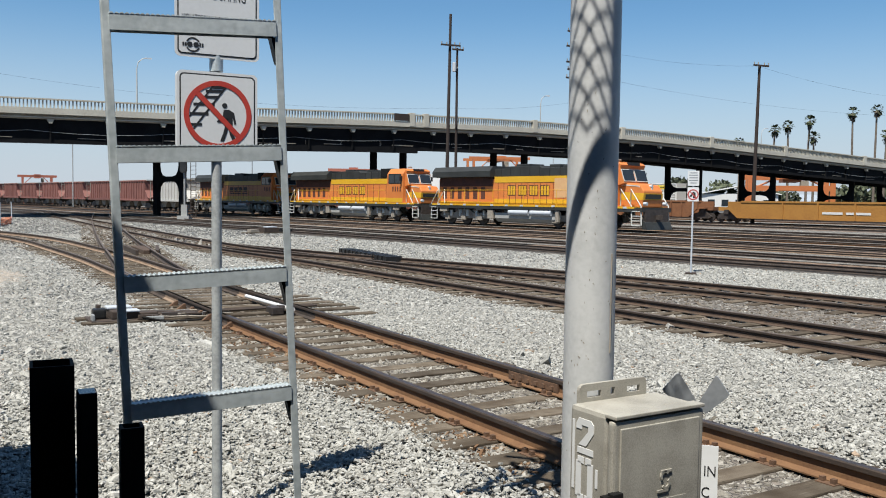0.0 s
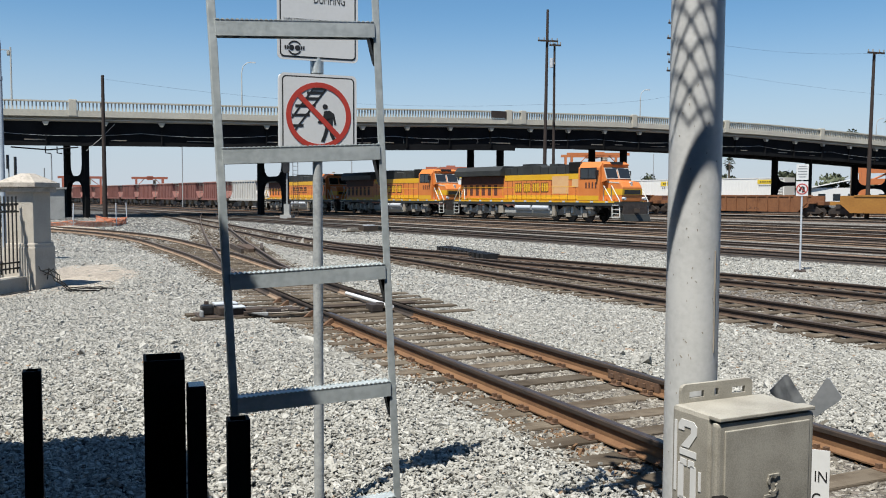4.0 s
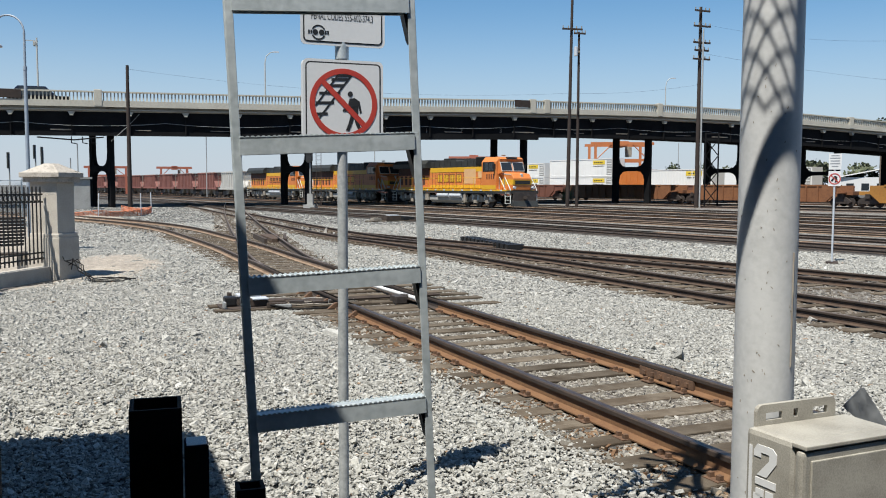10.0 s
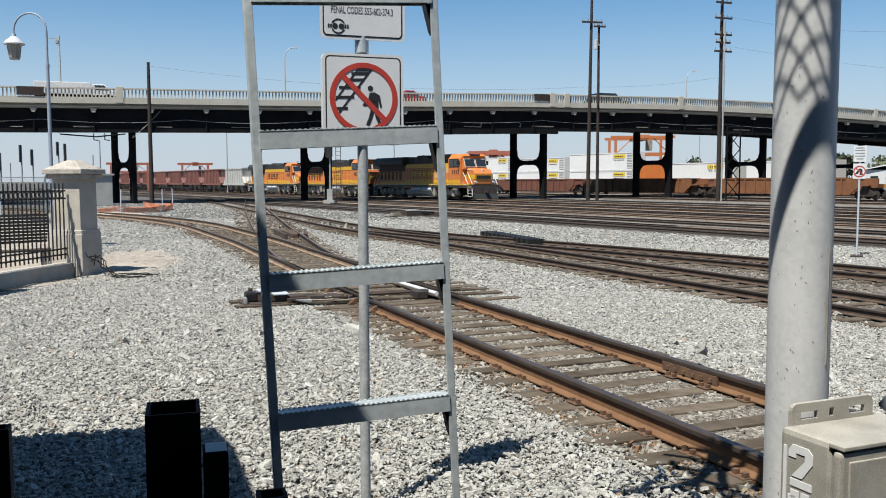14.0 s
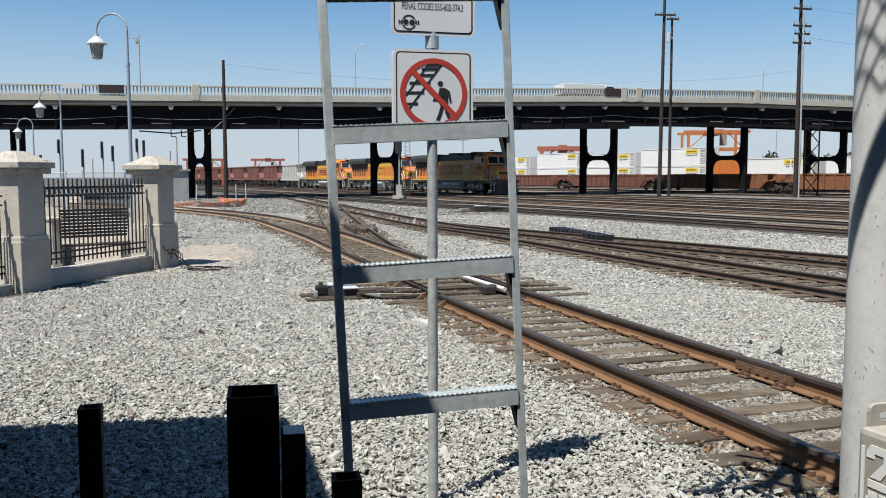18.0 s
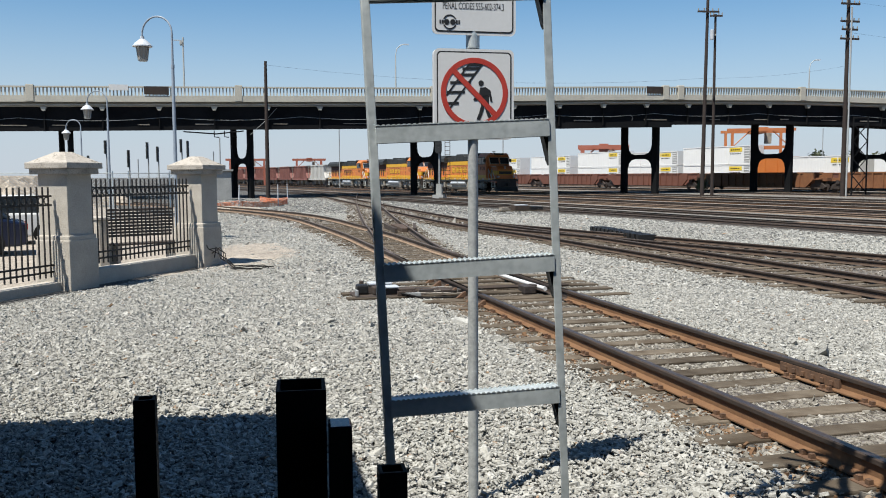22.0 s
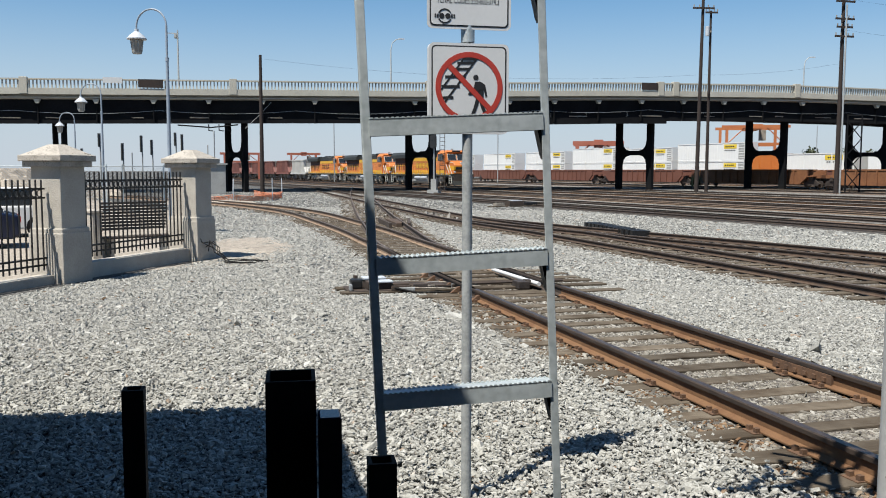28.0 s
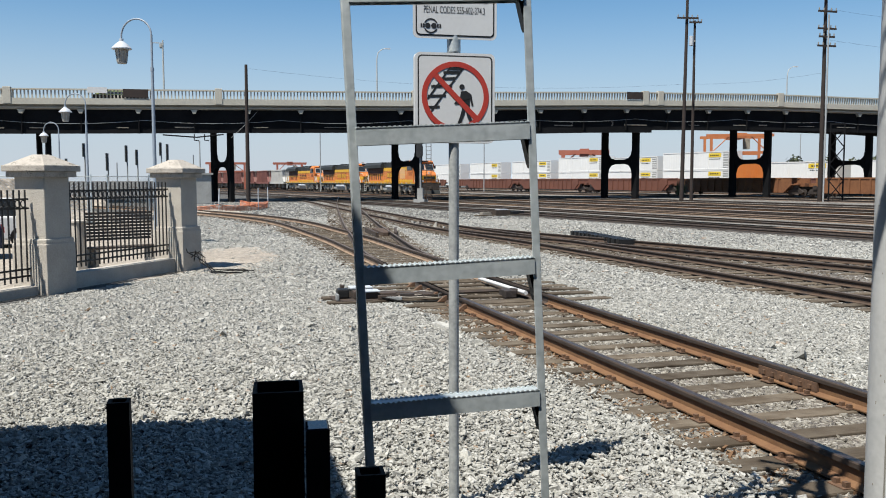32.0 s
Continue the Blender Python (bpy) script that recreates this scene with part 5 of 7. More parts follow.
    if i == 0:
        blk("faded_panel", -8.5, -6.6, 1.040, 2.1, 3.45, M["faded"], 0, hood)
        blk("faded_panel", -6.2, -5.4, 1.039, 2.6, 3.2, M["faded"], 0, hood)
    # plain blocks where the maker's large letters stand
    for k in range(4):
        x = -13.2 + k * 1.12
        if i < 2:
            blk("name_block", x, x + 0.86, 1.037, 2.22, 2.98, M["grille"], 0, hood)
            for x0 in (0.06, 0.34, 0.62):
                blk("name_bar", x + x0, x + x0 + 0.2, 1.042, 2.28, 2.92, M["yellow"], 0, hood)
        else:
            blk("name_block", x, x + 0.8, 1.037, 2.45, 2.95, M["grille"], 0, hood)
    if i == 2:
        blk("swoosh_bar", -13.2, -9.0, 1.037, 2.22, 2.32, M["grille"], 0, hood)
    # cab and nose
    bm = bmesh.new()
    prism(bm, [(-1.5, 1.5), (1.5, 1.5), (1.5, 3.98), (1.12, 4.44), (-1.12, 4.44), (-1.5, 3.98)], -5.0, -2.75, m=Matrix(((0, 1, 0, 0), (1, 0, 0, 0), (0, 0, 1, 0), (0, 0, 0, 1))))
    cab = part("cab", bm, M["orange"], root, bevel=0.05)
    bm = bmesh.new()
    prism(bm, [(-2.78, 2.9), (-2.25, 3.05), (-2.62, 4.05), (-2.5, 4.25), (-2.78, 4.4)], -1.25, 1.25)
    part("cab_front", bm, M["orange"], cab, bevel=0.03)
    for sgn in (-1, 1):
        bm = bmesh.new()
        bx(bm, -4.78, -3.02, sgn * 1.50 - 0.016, sgn * 1.50 + 0.016, 3.16, 4.0)
        part("window_frame", bm, M["black"], cab)
        for x0, x1 in ((-4.7, -3.95), (-3.85, -3.1)):
            bm = bmesh.new()
            bx(bm, x0, x1, sgn * 1.50 - 0.022, sgn * 1.50 + 0.022, 3.24, 3.92)
            part("side_window", bm, M["glass"], cab)
        bm = bmesh.new()
        m = Matrix.Translation((-2.40, 0, 3.58)) @ Matrix.Rotation(radians(-20.3), 4, "Y")
        y0, y1 = (0.1, 1.18) if sgn > 0 else (-1.18, -0.1)
        bx(bm, -0.03, 0.005, y0 - 0.05, y1 + 0.05, -0.42, 0.42, m=m)
        part("windshield_frame", bm, M["handrail"], cab)
        bm = bmesh.new()
        bx(bm, -0.02, 0.015, y0, y1, -0.37, 0.37, m=m)
        part("windshield", bm, M["glass"], cab)
        bm = bmesh.new()
        for k in range(4):
            bx(bm, -4.2 + k * 0.34, -4.06 + k * 0.34, sgn * 1.51 - 0.008, sgn * 1.51 + 0.008, 2.5, 2.92)
        part("number_bar", bm, M["grille"], cab)
        bm = bmesh.new()
        bx(bm, -4.95, -2.8, sgn * 1.507 - 0.006, sgn * 1.507 + 0.006, 1.6, 1.95)
        part("cab_stripe", bm, M["yellow"], cab)
        bm = bmesh.new()
        bx(bm, -2.95, -2.82, sgn * 1.62 - 0.16, sgn * 1.62 + 0.16, 3.4, 3.8)
        part("mirror", bm, M["black"], cab)
    blk("number_board", -2.62, -2.44, 0.55, 4.22, 4.42, M["black"], 0, cab)
    blk("horn", -3.9, -3.6, 0.15, 4.55, 4.66, M["truck"], 0.05, cab)
    bm = bmesh.new()
    prism(bm, [(-2.8, 1.5), (-0.98, 1.5), (-0.90, 2.55), (-1.2, 2.95), (-2.8, 3.12)], -0.98, 0.98)
    nose = part("nose", bm, M["orange"], root, bevel=0.08)
    bm = bmesh.new()
    prism(bm, [(-2.7, 2.0), (-0.92, 2.0), (-0.885, 2.42), (-2.7, 2.5)], -0.992, 0.992)
    part("nose_stripe", bm, M["yellow"], nose)
    bm = bmesh.new()
    prism(bm, [(-1.0, 2.05), (-0.90, 2.05), (-0.878, 2.36), (-1.0, 2.36)], -0.8, 0.8)
    part("nose_mark", bm, M["green"], nose)
    bm = bmesh.new()
    prism(bm, [(-2.7, 2.92), (-1.3, 2.84), (-1.22, 2.78), (-1.26, 2.9), (-2.7, 3.02)], -0.995, 0.995)
    part("nose_line", bm, M["handrail"], nose)
    bm = bmesh.new()
    for z in (2.66, 2.86):
        rod(bm, (-1.25, 0, z), (-0.98, 0, z), 0.1, 12)
    part("headlight", bm, M["lampm"], nose)
    for y in (-1.0, 1.0):
        bm = bmesh.new()
        rod(bm, (-0.85, y, 1.75), (-0.6, y, 1.75), 0.11, 10)
        part("ditch_light", bm, M["lampm"], nose)
    bm = bmesh.new()
    prism(bm, [(-0.75, 0.15), (-0.3, 0.12), (-0.5, 0.6), (-0.75, 0.7)], -1.3, 1.3)
    part("snow_plow", bm, M["green"], root)
    # pilot, steps, coupler
    for x, sg in ((-0.65, 1), (-L + 0.65, -1)):
        bm = bmesh.new()
        prism(bm, [(x - 0.1, 0.3), (x + 0.12 * sg + 0.02, 0.2), (x + 0.06, 1.4), (x - 0.1, 1.4)], -1.2, 1.2)
        part("pilot", bm, M["wheel"], root)
        bm = bmesh.new()
        bx(bm, x, x + 0.65 * sg, -0.16, 0.16, 0.75, 1.05)
        part("coupler", bm, M["wheel"], root)
        for y in (-1.42, 1.42):
            bm = bmesh.new()
            for k in range(4):
                bx(bm, x - sg * 0.75, x - sg * 0.1, y - 0.1, y + 0.1, 0.35 + 0.3 * k, 0.40 + 0.3 * k)
            part("steps", bm, M["handrail"], root)
            bm = bmesh.new()
            chain(bm, [(x - sg * 0.8, y, 0.4), (x - sg * 0.85, y, 1.6), (x - sg * 1.7, y, 2.65), (x - sg * 1.72, y, 1.6)], 0.045, 6)
            chain(bm, [(x - sg * 0.05, y, 0.4), (x - sg * 0.1, y, 1.6), (x - sg * 0.9, y, 2.65), (x - sg * 0.92, y, 1.6)], 0.045, 6)
            part("handrail", bm, M["handrail"], root)
    for y in (-1.46, 1.46):
        bm = bmesh.new()
        chain(bm, [(-L + 1.6, y, 2.62), (-5.4, y, 2.62)], 0.022, 5)
        x = -L + 1.6
        while x < -5.2:
            rod(bm, (x, y, 1.56), (x, y, 2.62), 0.018, 5)
            x += 1.6
        part("walkway_rail", bm, M["yellow"], root)
    # fuel tank and air tanks
    bm = bmesh.new()
    prism(bm, [(-1.3, 0.95), (-1.3, 0.55), (-1.0, 0.28), (1.0, 0.28), (1.3, 0.55), (1.3, 0.95)], -14.2, -8.1, m=Matrix(((0, 1, 0, 0), (1, 0, 0, 0), (0, 0, 1, 0), (0, 0, 0, 1))))
    part("fuel_tank", bm, M["tank"], root)
    for y in (-1.35, 1.35):
        for x0, x1 in ((-12.6, -10.6), (-10.4, -8.4)):
            bm = bmesh.new()
            rod(bm, (x0, y, 1.0), (x1, y, 1.0), 0.21, 14)
            part("air_reservoir", bm, M["lampm"], root)
        bm = bmesh.new()
        for x0, x1, z0, z1 in ((-14.9, -14.3, 0.5, 1.15), (-8.0, -7.7, 0.4, 1.2), (-16.2, -15.6, 1.1, 1.24), (-4.2, -3.4, 0.95, 1.24), (-20.5, -19.6, 0.95, 1.24)):
            bx(bm, x0, x1, y - 0.1, y + 0.1, z0, z1)
        tagged(part("underframe_box", bm, M["truck"], root), kind="stuff")
    for x0 in (-6.4, -17.9):
        for y in (-1.13, 1.13):
            bm = bmesh.new()
            for k in (-1.9, 0, 1.9):
                rod(bm, (x0 + k - 0.42, y, 0.62), (x0 + k - 0.42, y, 1.08), 0.12, 10)
                rod(bm, (x0 + k + 0.42, y, 0.62), (x0 + k + 0.42, y, 1.08), 0.12, 10)
            tagged(part("spring", bm, M["handrail"], root), kind="stuff")
        bm = bmesh.new()
        for y in (-1.02, 1.02):
            prism(bm, [(x0 - 2.9, 0.62), (x0 - 2.5, 0.45), (x0 + 2.5, 0.45), (x0 + 2.9, 0.62), (x0 + 2.6, 0.95), (x0 + 1.1, 0.85), (x0 + 0.6, 1.15), (x0 - 0.6, 1.15), (x0 - 1.1, 0.85), (x0 - 2.6, 0.95)], y - 0.1, y + 0.1)
            for k in (-1.9, 0, 1.9):
                bx(bm, x0 + k - 0.24, x0 + k + 0.24, y - 0.22 if y < 0 else y, y if y < 0 else y + 0.22, 0.34, 0.86)
                bx(bm, x0 + k - 0.5, x0 + k - 0.32, y - 0.18 if y < 0 else y, y if y < 0 else y + 0.18, 0.5, 1.1)
        tr = part("truck_frame", bm, M["truck"], root)
        for k in (-1.9, 0, 1.9):
            WHEELS.append((wheelset(root, x0 + k, 0.53), x0 + k, 0.53))
    return root


def hopper_car(mat, lab):
    root = empty("hopper_car", yard_pose(46.0, 140), lab, "freight car", "hopper cars")
    L = 12.6
    bm = bmesh.new()
    prism(bm, [(-0.75, 1.55), (-1.9, 2.6), (-1.9, 3.9), (-L + 1.9, 3.9), (-L + 1.9, 2.6), (-L + 0.75, 1.55), (-L + 2.2, 1.3), (-2.2, 1.3)][::-1], -1.5, 1.5)
    body = part("car_body", bm, mat, root)
    x = -2.1
    while x > -L + 2.0:
        for y in (-1.55, 1.55):
            bm = bmesh.new()
            bx(bm, x - 0.06, x + 0.06, y - 0.06, y + 0.06, 1.4, 3.9)
            part("side_rib", bm, mat, body)
        x -= 0.93
    bm = bmesh.new()
    for y in (-1.5, 1.5):
        bx(bm, -L + 1.7, -1.7, y - 0.1, y + 0.1, 3.82, 3.98)
        bx(bm, -L + 0.6, -0.6, y - 0.1, y + 0.1, 1.2, 1.45)
    part("top_chord", bm, mat, body)
    bm = bmesh.new()
    bx(bm, -L + 1.8, -1.8, -1.3, 1.3, 3.9, 4.06)
    part("roof_cover", bm, M["hopper_white"], root)
    bm = bmesh.new()
    for x in (-3.4, -6.3, -9.2):
        prism(bm, [(x - 1.2, 1.35), (x + 1.2, 1.35), (x + 0.4, 0.45), (x - 0.4, 0.45)], -1.1, 1.1)
    part("discharge_chute", bm, M["truck"], root)
    for x0 in (-0.7, -L + 0.7):
        bm = bmesh.new()
        for y in (-1.2, 1.2):
            chain(bm, [(x0, y, 1.2), (x0, y, 3.8)], 0.04, 5)
        for z in (1.8, 2.4, 3.0, 3.6):
            rod(bm, (x0, -1.2, z), (x0, 1.2, z), 0.03, 5)
        part("end_ladder", bm, M["truck"], root)
    for x0 in (-1.9, -L + 1.9):
        bm = bmesh.new()
        for y in (-1.0, 1.0):
            prism(bm, [(x0 - 1.2, 0.55), (x0 - 0.9, 0.35), (x0 + 0.9, 0.35), (x0 + 1.2, 0.55), (x0 + 0.5, 0.95), (x0 - 0.5, 0.95)], y - 0.09, y + 0.09)
        part("truck_frame", bm, M["wheel"], root)
        for k in (-0.85, 0.85):
            wheelset(root, x0 + k, 0.42)
    return root


FRONT = [(0, 33.3), (4, 44.0), (9, 57.4), (13, 66.8), (19, 80.2), (23, 88.9), (27, 95.6), (31, 101.3), (32, 102.7)]
TRAIN = []
for i in range(3):
    TRAIN.append((locomotive(i), i * 22.6))
h1 = hopper_car(M["hopper_white"], "dirty white covered hopper car behind the locomotives")
TRAIN.append((h1, 67.8))
h2 = hopper_car(M["hopper"], "oxide red open hopper car with side ribs")
TRAIN.append((h2, 67.8 + 12.9))
for i in range(2, 13):
    TRAIN.append((copy_thing(h2, yard_pose(46.0, 160)), 67.8 + 12.9 * i))


WELL_B, BOX_B = 76.0, 99.2          # the empty well cars pass under the bridge; the container train stands beyond it


def well_car(s_front, mat, lab, logo=True, L=20.5, b=WELL_B):
    """Low well car for containers."""
    root = empty("well_car", yard_pose(b, s_front, 0.18), lab, "freight car", "well cars")
    bm = bmesh.new()
    for y in (-1.4, 1.4):
        prism(bm, [(-1.6, 1.25), (-2.6, 0.42), (-L + 2.6, 0.42), (-L + 1.6, 1.25), (-L + 1.6, 1.98), (-1.6, 1.98)], y - 0.1, y + 0.1)
        bx(bm, -L + 3.0, -3.0, y - 0.16, y + 0.16, 1.90, 2.06)
    bx(bm, -L + 2.6, -2.6, -1.35, 1.35, 0.42, 0.52)
    bx(bm, -1.7, -0.2, -0.9, 0.9, 1.1, 1.45)
    bx(bm, -L + 0.2, -L + 1.7, -0.9, 0.9, 1.1, 1.45)
    bx(bm, -2.4, -0.8, -1.45, 1.45, 1.25, 1.35)
    part("well_body", bm, mat, root)
    step = 3.3 if logo else 1.25
    for k in range(int((L - 6) / step)):
        x = -3.4 - k * step
        bm = bmesh.new()
        bx(bm, x - 0.07, x + 0.07, -1.62, -1.5, 0.45, 1.92)
        part("side_post", bm, mat, root)
    if logo:
        bm = bmesh.new()
        bx(bm, -9.6, -7.8, -1.535, -1.5, 0.95, 1.15)
        bx(bm, -7.5, -5.4, -1.535, -1.5, 0.95, 1.15)
        part("marking_bar", bm, M["white"], root)
    for x0 in (-1.3, -L + 1.3):
        bm = bmesh.new()
        for y in (-1.0, 1.0):
            prism(bm, [(x0 - 1.1, 0.5), (x0 - 0.8, 0.3), (x0 + 0.8, 0.3), (x0 + 1.1, 0.5), (x0 + 0.4, 0.95), (x0 - 0.4, 0.95)], y - 0.1, y + 0.1)
        bx(bm, x0 - 0.3, x0 + 0.3, -1.2, 1.2, 0.8, 1.2)
        part("truck_frame", bm, M["wheel"], root)
        for k in (-0.85, 0.85):
            wheelset(root, x0 + k, 0.42)
    return root


def container(s0, s1, z0, h, mat, lab, logo=True, b=BOX_B):
    """A freight container whose near end is at s0."""
    L = s1 - s0
    root = empty("freight_container", yard_pose(b, s0, z0), lab, "container", "freight containers")
    bm = bmesh.new()
    bx(bm, -L, 0, -1.25, 1.25, 0.0, h)
    part("shell", bm, mat, root)
    bm = bmesh.new()
    for y in (-1.27, 1.27):
        for z in (0.07, h - 0.07):
            bx(bm, -L, 0, y - 0.03, y + 0.03, z - 0.07, z + 0.07)
        for x in (-0.1, -L + 0.1, -L * 0.3, -L * 0.7):
            bx(bm, x - 0.08, x + 0.08, y - 0.03, y + 0.03, 0, h)
    part("frame", bm, mat, root)
    bm = bmesh.new()
    k = 0.3
    while k < L:
        bx(bm, -k - 0.03, -k + 0.03, -1.268, -1.25, 0.14, h - 0.14)
        k += 0.6
    part("panel_ribs", bm, mat, root)
    if logo:
        bm = bmesh.new()
        bx(bm, -1.45, -0.25, -1.275, -1.25, 0.25, h - 0.25)
        unit = part("end_unit", bm, M["tank"], root, "grey louvred end unit")
        for i in range(6):
            bm = bmesh.new()
            bx(bm, -1.38, -0.32, -1.30, -1.276, 0.4 + i * (h - 0.9) / 5, 0.52 + i * (h - 0.9) / 5)
            part("louvre", bm, mat, unit)
    if logo:
        bm = bmesh.new()
        bx(bm, -4.9, -1.9, -1.285, -1.26, h - 0.95, h - 0.3)
        part("logo_patch", bm, M["logo_yellow"], root, "plain yellow patch")
        bm = bmesh.new()
        for k in range(5):
            bx(bm, -4.4 + k * 0.42, -4.12 + k * 0.42, -1.292, -1.286, h - 0.74, h - 0.54)
        for k in range(7):
            bx(bm, -4.6 + k * 0.36, -4.37 + k * 0.36, -1.285, -1.26, h - 1.30, h - 1.16)
        tagged(part("marking_bar", bm, M["black"], root), kind="stuff")
    return root


STACKS = [(105.5, 121.5, 0.0), (123.0, 138.2, -0.4), (139.0, 154.8, 0.0), (157.8, 174.2, -0.4), (179.5, 195.5, -0.4), (201, 217, -0.4), (222, 238, -0.4), (243, 259, -0.4), (264, 280, -0.4), (285, 301, -0.4), (306, 322, -0.4)]
for s0, s1, dz in STACKS:
    for k in range(2):
        container(s0, s1, 0.72 + k * 2.93, 2.9 + (dz if k else 0), M["cont"], "white double-stacked freight container on a well car")
container(85.2, 97.6, 1.72, 2.85, M["cont"], "white freight container on a well car")
container(82.6, 99.0, 2.15, 2.9, M["cont"], "white freight container on a well car", b=118.0)
well_car(80.5, M["well_brown"], "brown well car loaded with a container", logo=False, b=118.0)
container(98.2, 104.3, 1.75, 2.9, M["cont_orange"], "orange container beyond the bridge columns", False)
for k in range(12):
    well_car(83.7 + k * 20.7, M["well_brown"], "brown well car loaded with containers", logo=False, b=BOX_B)
for s0 in (131.4, 110.7, 90.0, 69.3, 48.6):
    well_car(s0, M["well_rust"] if s0 < 80 else M["well_brown"], "rusty brown empty well car with ribbed sides", logo=False)
for k in range(5):
    well_car(27.9 - k * 20.7, M["well"], "ochre yellow empty well car with white markings")


# ---- unseen roof added behind the viewpoint, outlined to shade the gravel beside the ladder ----
def slab(name, pts, z0, z1, mat, label, cat):
    bm = bmesh.new()
    a = [bm.verts.new((x, y, z0)) for x, y in pts]
    b = [bm.verts.new((x, y, z1)) for x, y in pts]
    bm.faces.new(a[::-1])
    bm.faces.new(b)
    for i in range(len(pts)):
        j = (i + 1) % len(pts)
        bm.faces.new((a[i], a[j], b[j], b[i]))
    return tagged(part(name, bm, mat), label, cat, kind="structure")


DROP = 0.5 / math.tan(SUN_ELEV)
# roof outline worked back along the sun from the wanted shadow edge
SHADE_EDGE = [(x + SUN_WAY.x * DROP, y + SUN_WAY.y * DROP) for x, y in ((-14, 0.4), (-9.8, 2.15), (-6.1, 3.67), (-4.4, 4.45), (-3.9, 4.56), (-3.5, 4.05), (-2.89, 3.03), (-2.0, 1.85), (-1.21, 0.76), (-0.98, 0.55), (-0.71, 0.1), (-0.5, -0.4))]
slab("canopy_roof", SHADE_EDGE + [(6.0, SHADE_EDGE[-1][1]), (6.0, -7), (-14, -7)], 3.7, 3.82, M["roofm"], "plain grey unseen roof added to shade the gravel", "roof")
# unseen walls added to close off light under the roof
slab("wall_back", [(-14, -7.0), (6.0, -7.0), (6.0, -7.2), (-14, -7.2)], -0.05, 3.69, M["roofm"], "plain grey unseen wall added behind the viewpoint", "wall")
slab("wall_side", [(-14, -7.0), (-13.8, -7.0), (-13.8, 0.2), (-14, 0.2)], -0.05, 3.69, M["roofm"], "plain grey unseen side wall added under the shade roof", "wall")

slab("wall_side", [(5.8, -7.0), (6.0, -7.0), (6.0, -0.3), (5.8, -0.3)], -0.05, 3.69, M["roofm"], "plain grey unseen side wall added under the shade roof", "wall")

# ---- unseen mesh and forked arm high on the mast, added only to cast shadows ----
OUT = 0.60
guard = empty("mesh_guard", Matrix.Translation((PX - SUN_WAY.x * OUT, PY - SUN_WAY.y * OUT, 0)) @ Matrix.Rotation(math.atan2(-SUN_WAY.x, SUN_WAY.y), 4, "Z"), "unseen diamond mesh added to cast a pattern on the mast", "guard")
bm = bmesh.new()
DW, DH = 0.050, 0.043
for k in range(-7, 8):
    for j in range(32):
        x0, z0 = k * DW / 2, 3.27 + j * DH
        if (k + j) % 2 == 0:
            for sg in (-1, 1):
                rod(bm, (x0, 0, z0), (x0 + sg * DW / 2, 0, z0 + DH), 0.0034, 5)
tagged(part("diamond_mesh", bm, M["galv"], guard), kind="stuff")
bm = bmesh.new()
prism(bm, [(-0.11, 2.82), (0.10, 3.345), (0.10, 3.445), (-0.11, 2.92)], -0.004, 0.004)
part("brace", bm, M["galv"], guard)
bm = bmesh.new()
bx(bm, 0.053, 0.12, -0.004, 0.004, 3.25, 4.6)
part("edge_channel", bm, M["galv"], guard)
bm = bmesh.new()
for z in (3.7, 4.4):
    rod(bm, (0, 0, z), (0, OUT - PR, z), 0.012, 8)
part("standoff", bm, M["galv"], guard)
# unseen arm, added so its strands throw branch-like shadows on the ground
arm = empty("cable_arm", Matrix.Translation((PX, PY, 0)), "unseen arm with forked strands added to cast branching shadows", "bracket")
bm = bmesh.new()
rod(bm, (0, 0, 3.75), (-0.35, 2.2, 3.42), 0.022, 8)
part("arm_tube", bm, M["galv"], arm)
random.seed(5)


def twist(bm, p, way, long, r, depth):
    """A bent shadow-casting strand that forks as it goes."""
    pts = [p]
    n = 5
    for i in range(n):
        way = Matrix.Rotation(random.uniform(-0.35, 0.35), 3, "Z") @ way
        pts.append(pts[-1] + way * (long / n))
        if depth and i in (1, 2, 3):
            twist(bm, pts[-1], Matrix.Rotation(random.choice((-1, 1)) * random.uniform(0.6, 1.3), 3, "Z") @ way, long * random.uniform(0.35, 0.6), r * 0.7, depth - 1)
    chain(bm, pts, r, 6)


for k, (x, y, ang, long, r) in enumerate(((-1.02, 1.93, 16, 1.15, 0.042), (-0.5, 2.1, 84, 0.75, 0.034), (-0.3, 2.15, 92, 0.9, 0.036), (-0.12, 2.2, 58, 0.75, 0.038), (-0.85, 2.0, 60, 0.5, 0.03), (0.05, 2.35, 100, 0.6, 0.032))):
    bm = bmesh.new()
    twist(bm, Vector((x, y, 3.42)), Vector((math.cos(radians(ang)), math.sin(radians(ang)), -0.03)), long, r, 2 if k == 0 else 1)
    part("cable_fork", bm, M["tube"], arm)

# ---- switch machine ----
SWX, SWY = -5.25, 13.5
machine = empty("switch_machine", Matrix.Translation((SWX, SWY, 0)) @ Matrix.Rotation(TH_NEAR, 4, "Z"), "grey electric switch machine on long ties beside the track", "switch machine")


def mblk(name, x0, x1, y0, y1, z0, z1, mat, bev=0.01):
    bm = bmesh.new()
    bx(bm, x0, x1, y0, y1, z0, z1)
    return part(name, bm, mat, machine, bevel=bev)


mblk("long_tie", -0.75, 3.9, -0.36, -0.12, -0.08, 0.05, M["tie"])
mblk("long_tie", -0.75, 3.9, 0.22, 0.46, -0.08, 0.05, M["tie"])
mblk("base_plate", -0.62, 0.55, -0.30, 0.42, 0.03, 0.06, M["rail_dark"], 0.005)
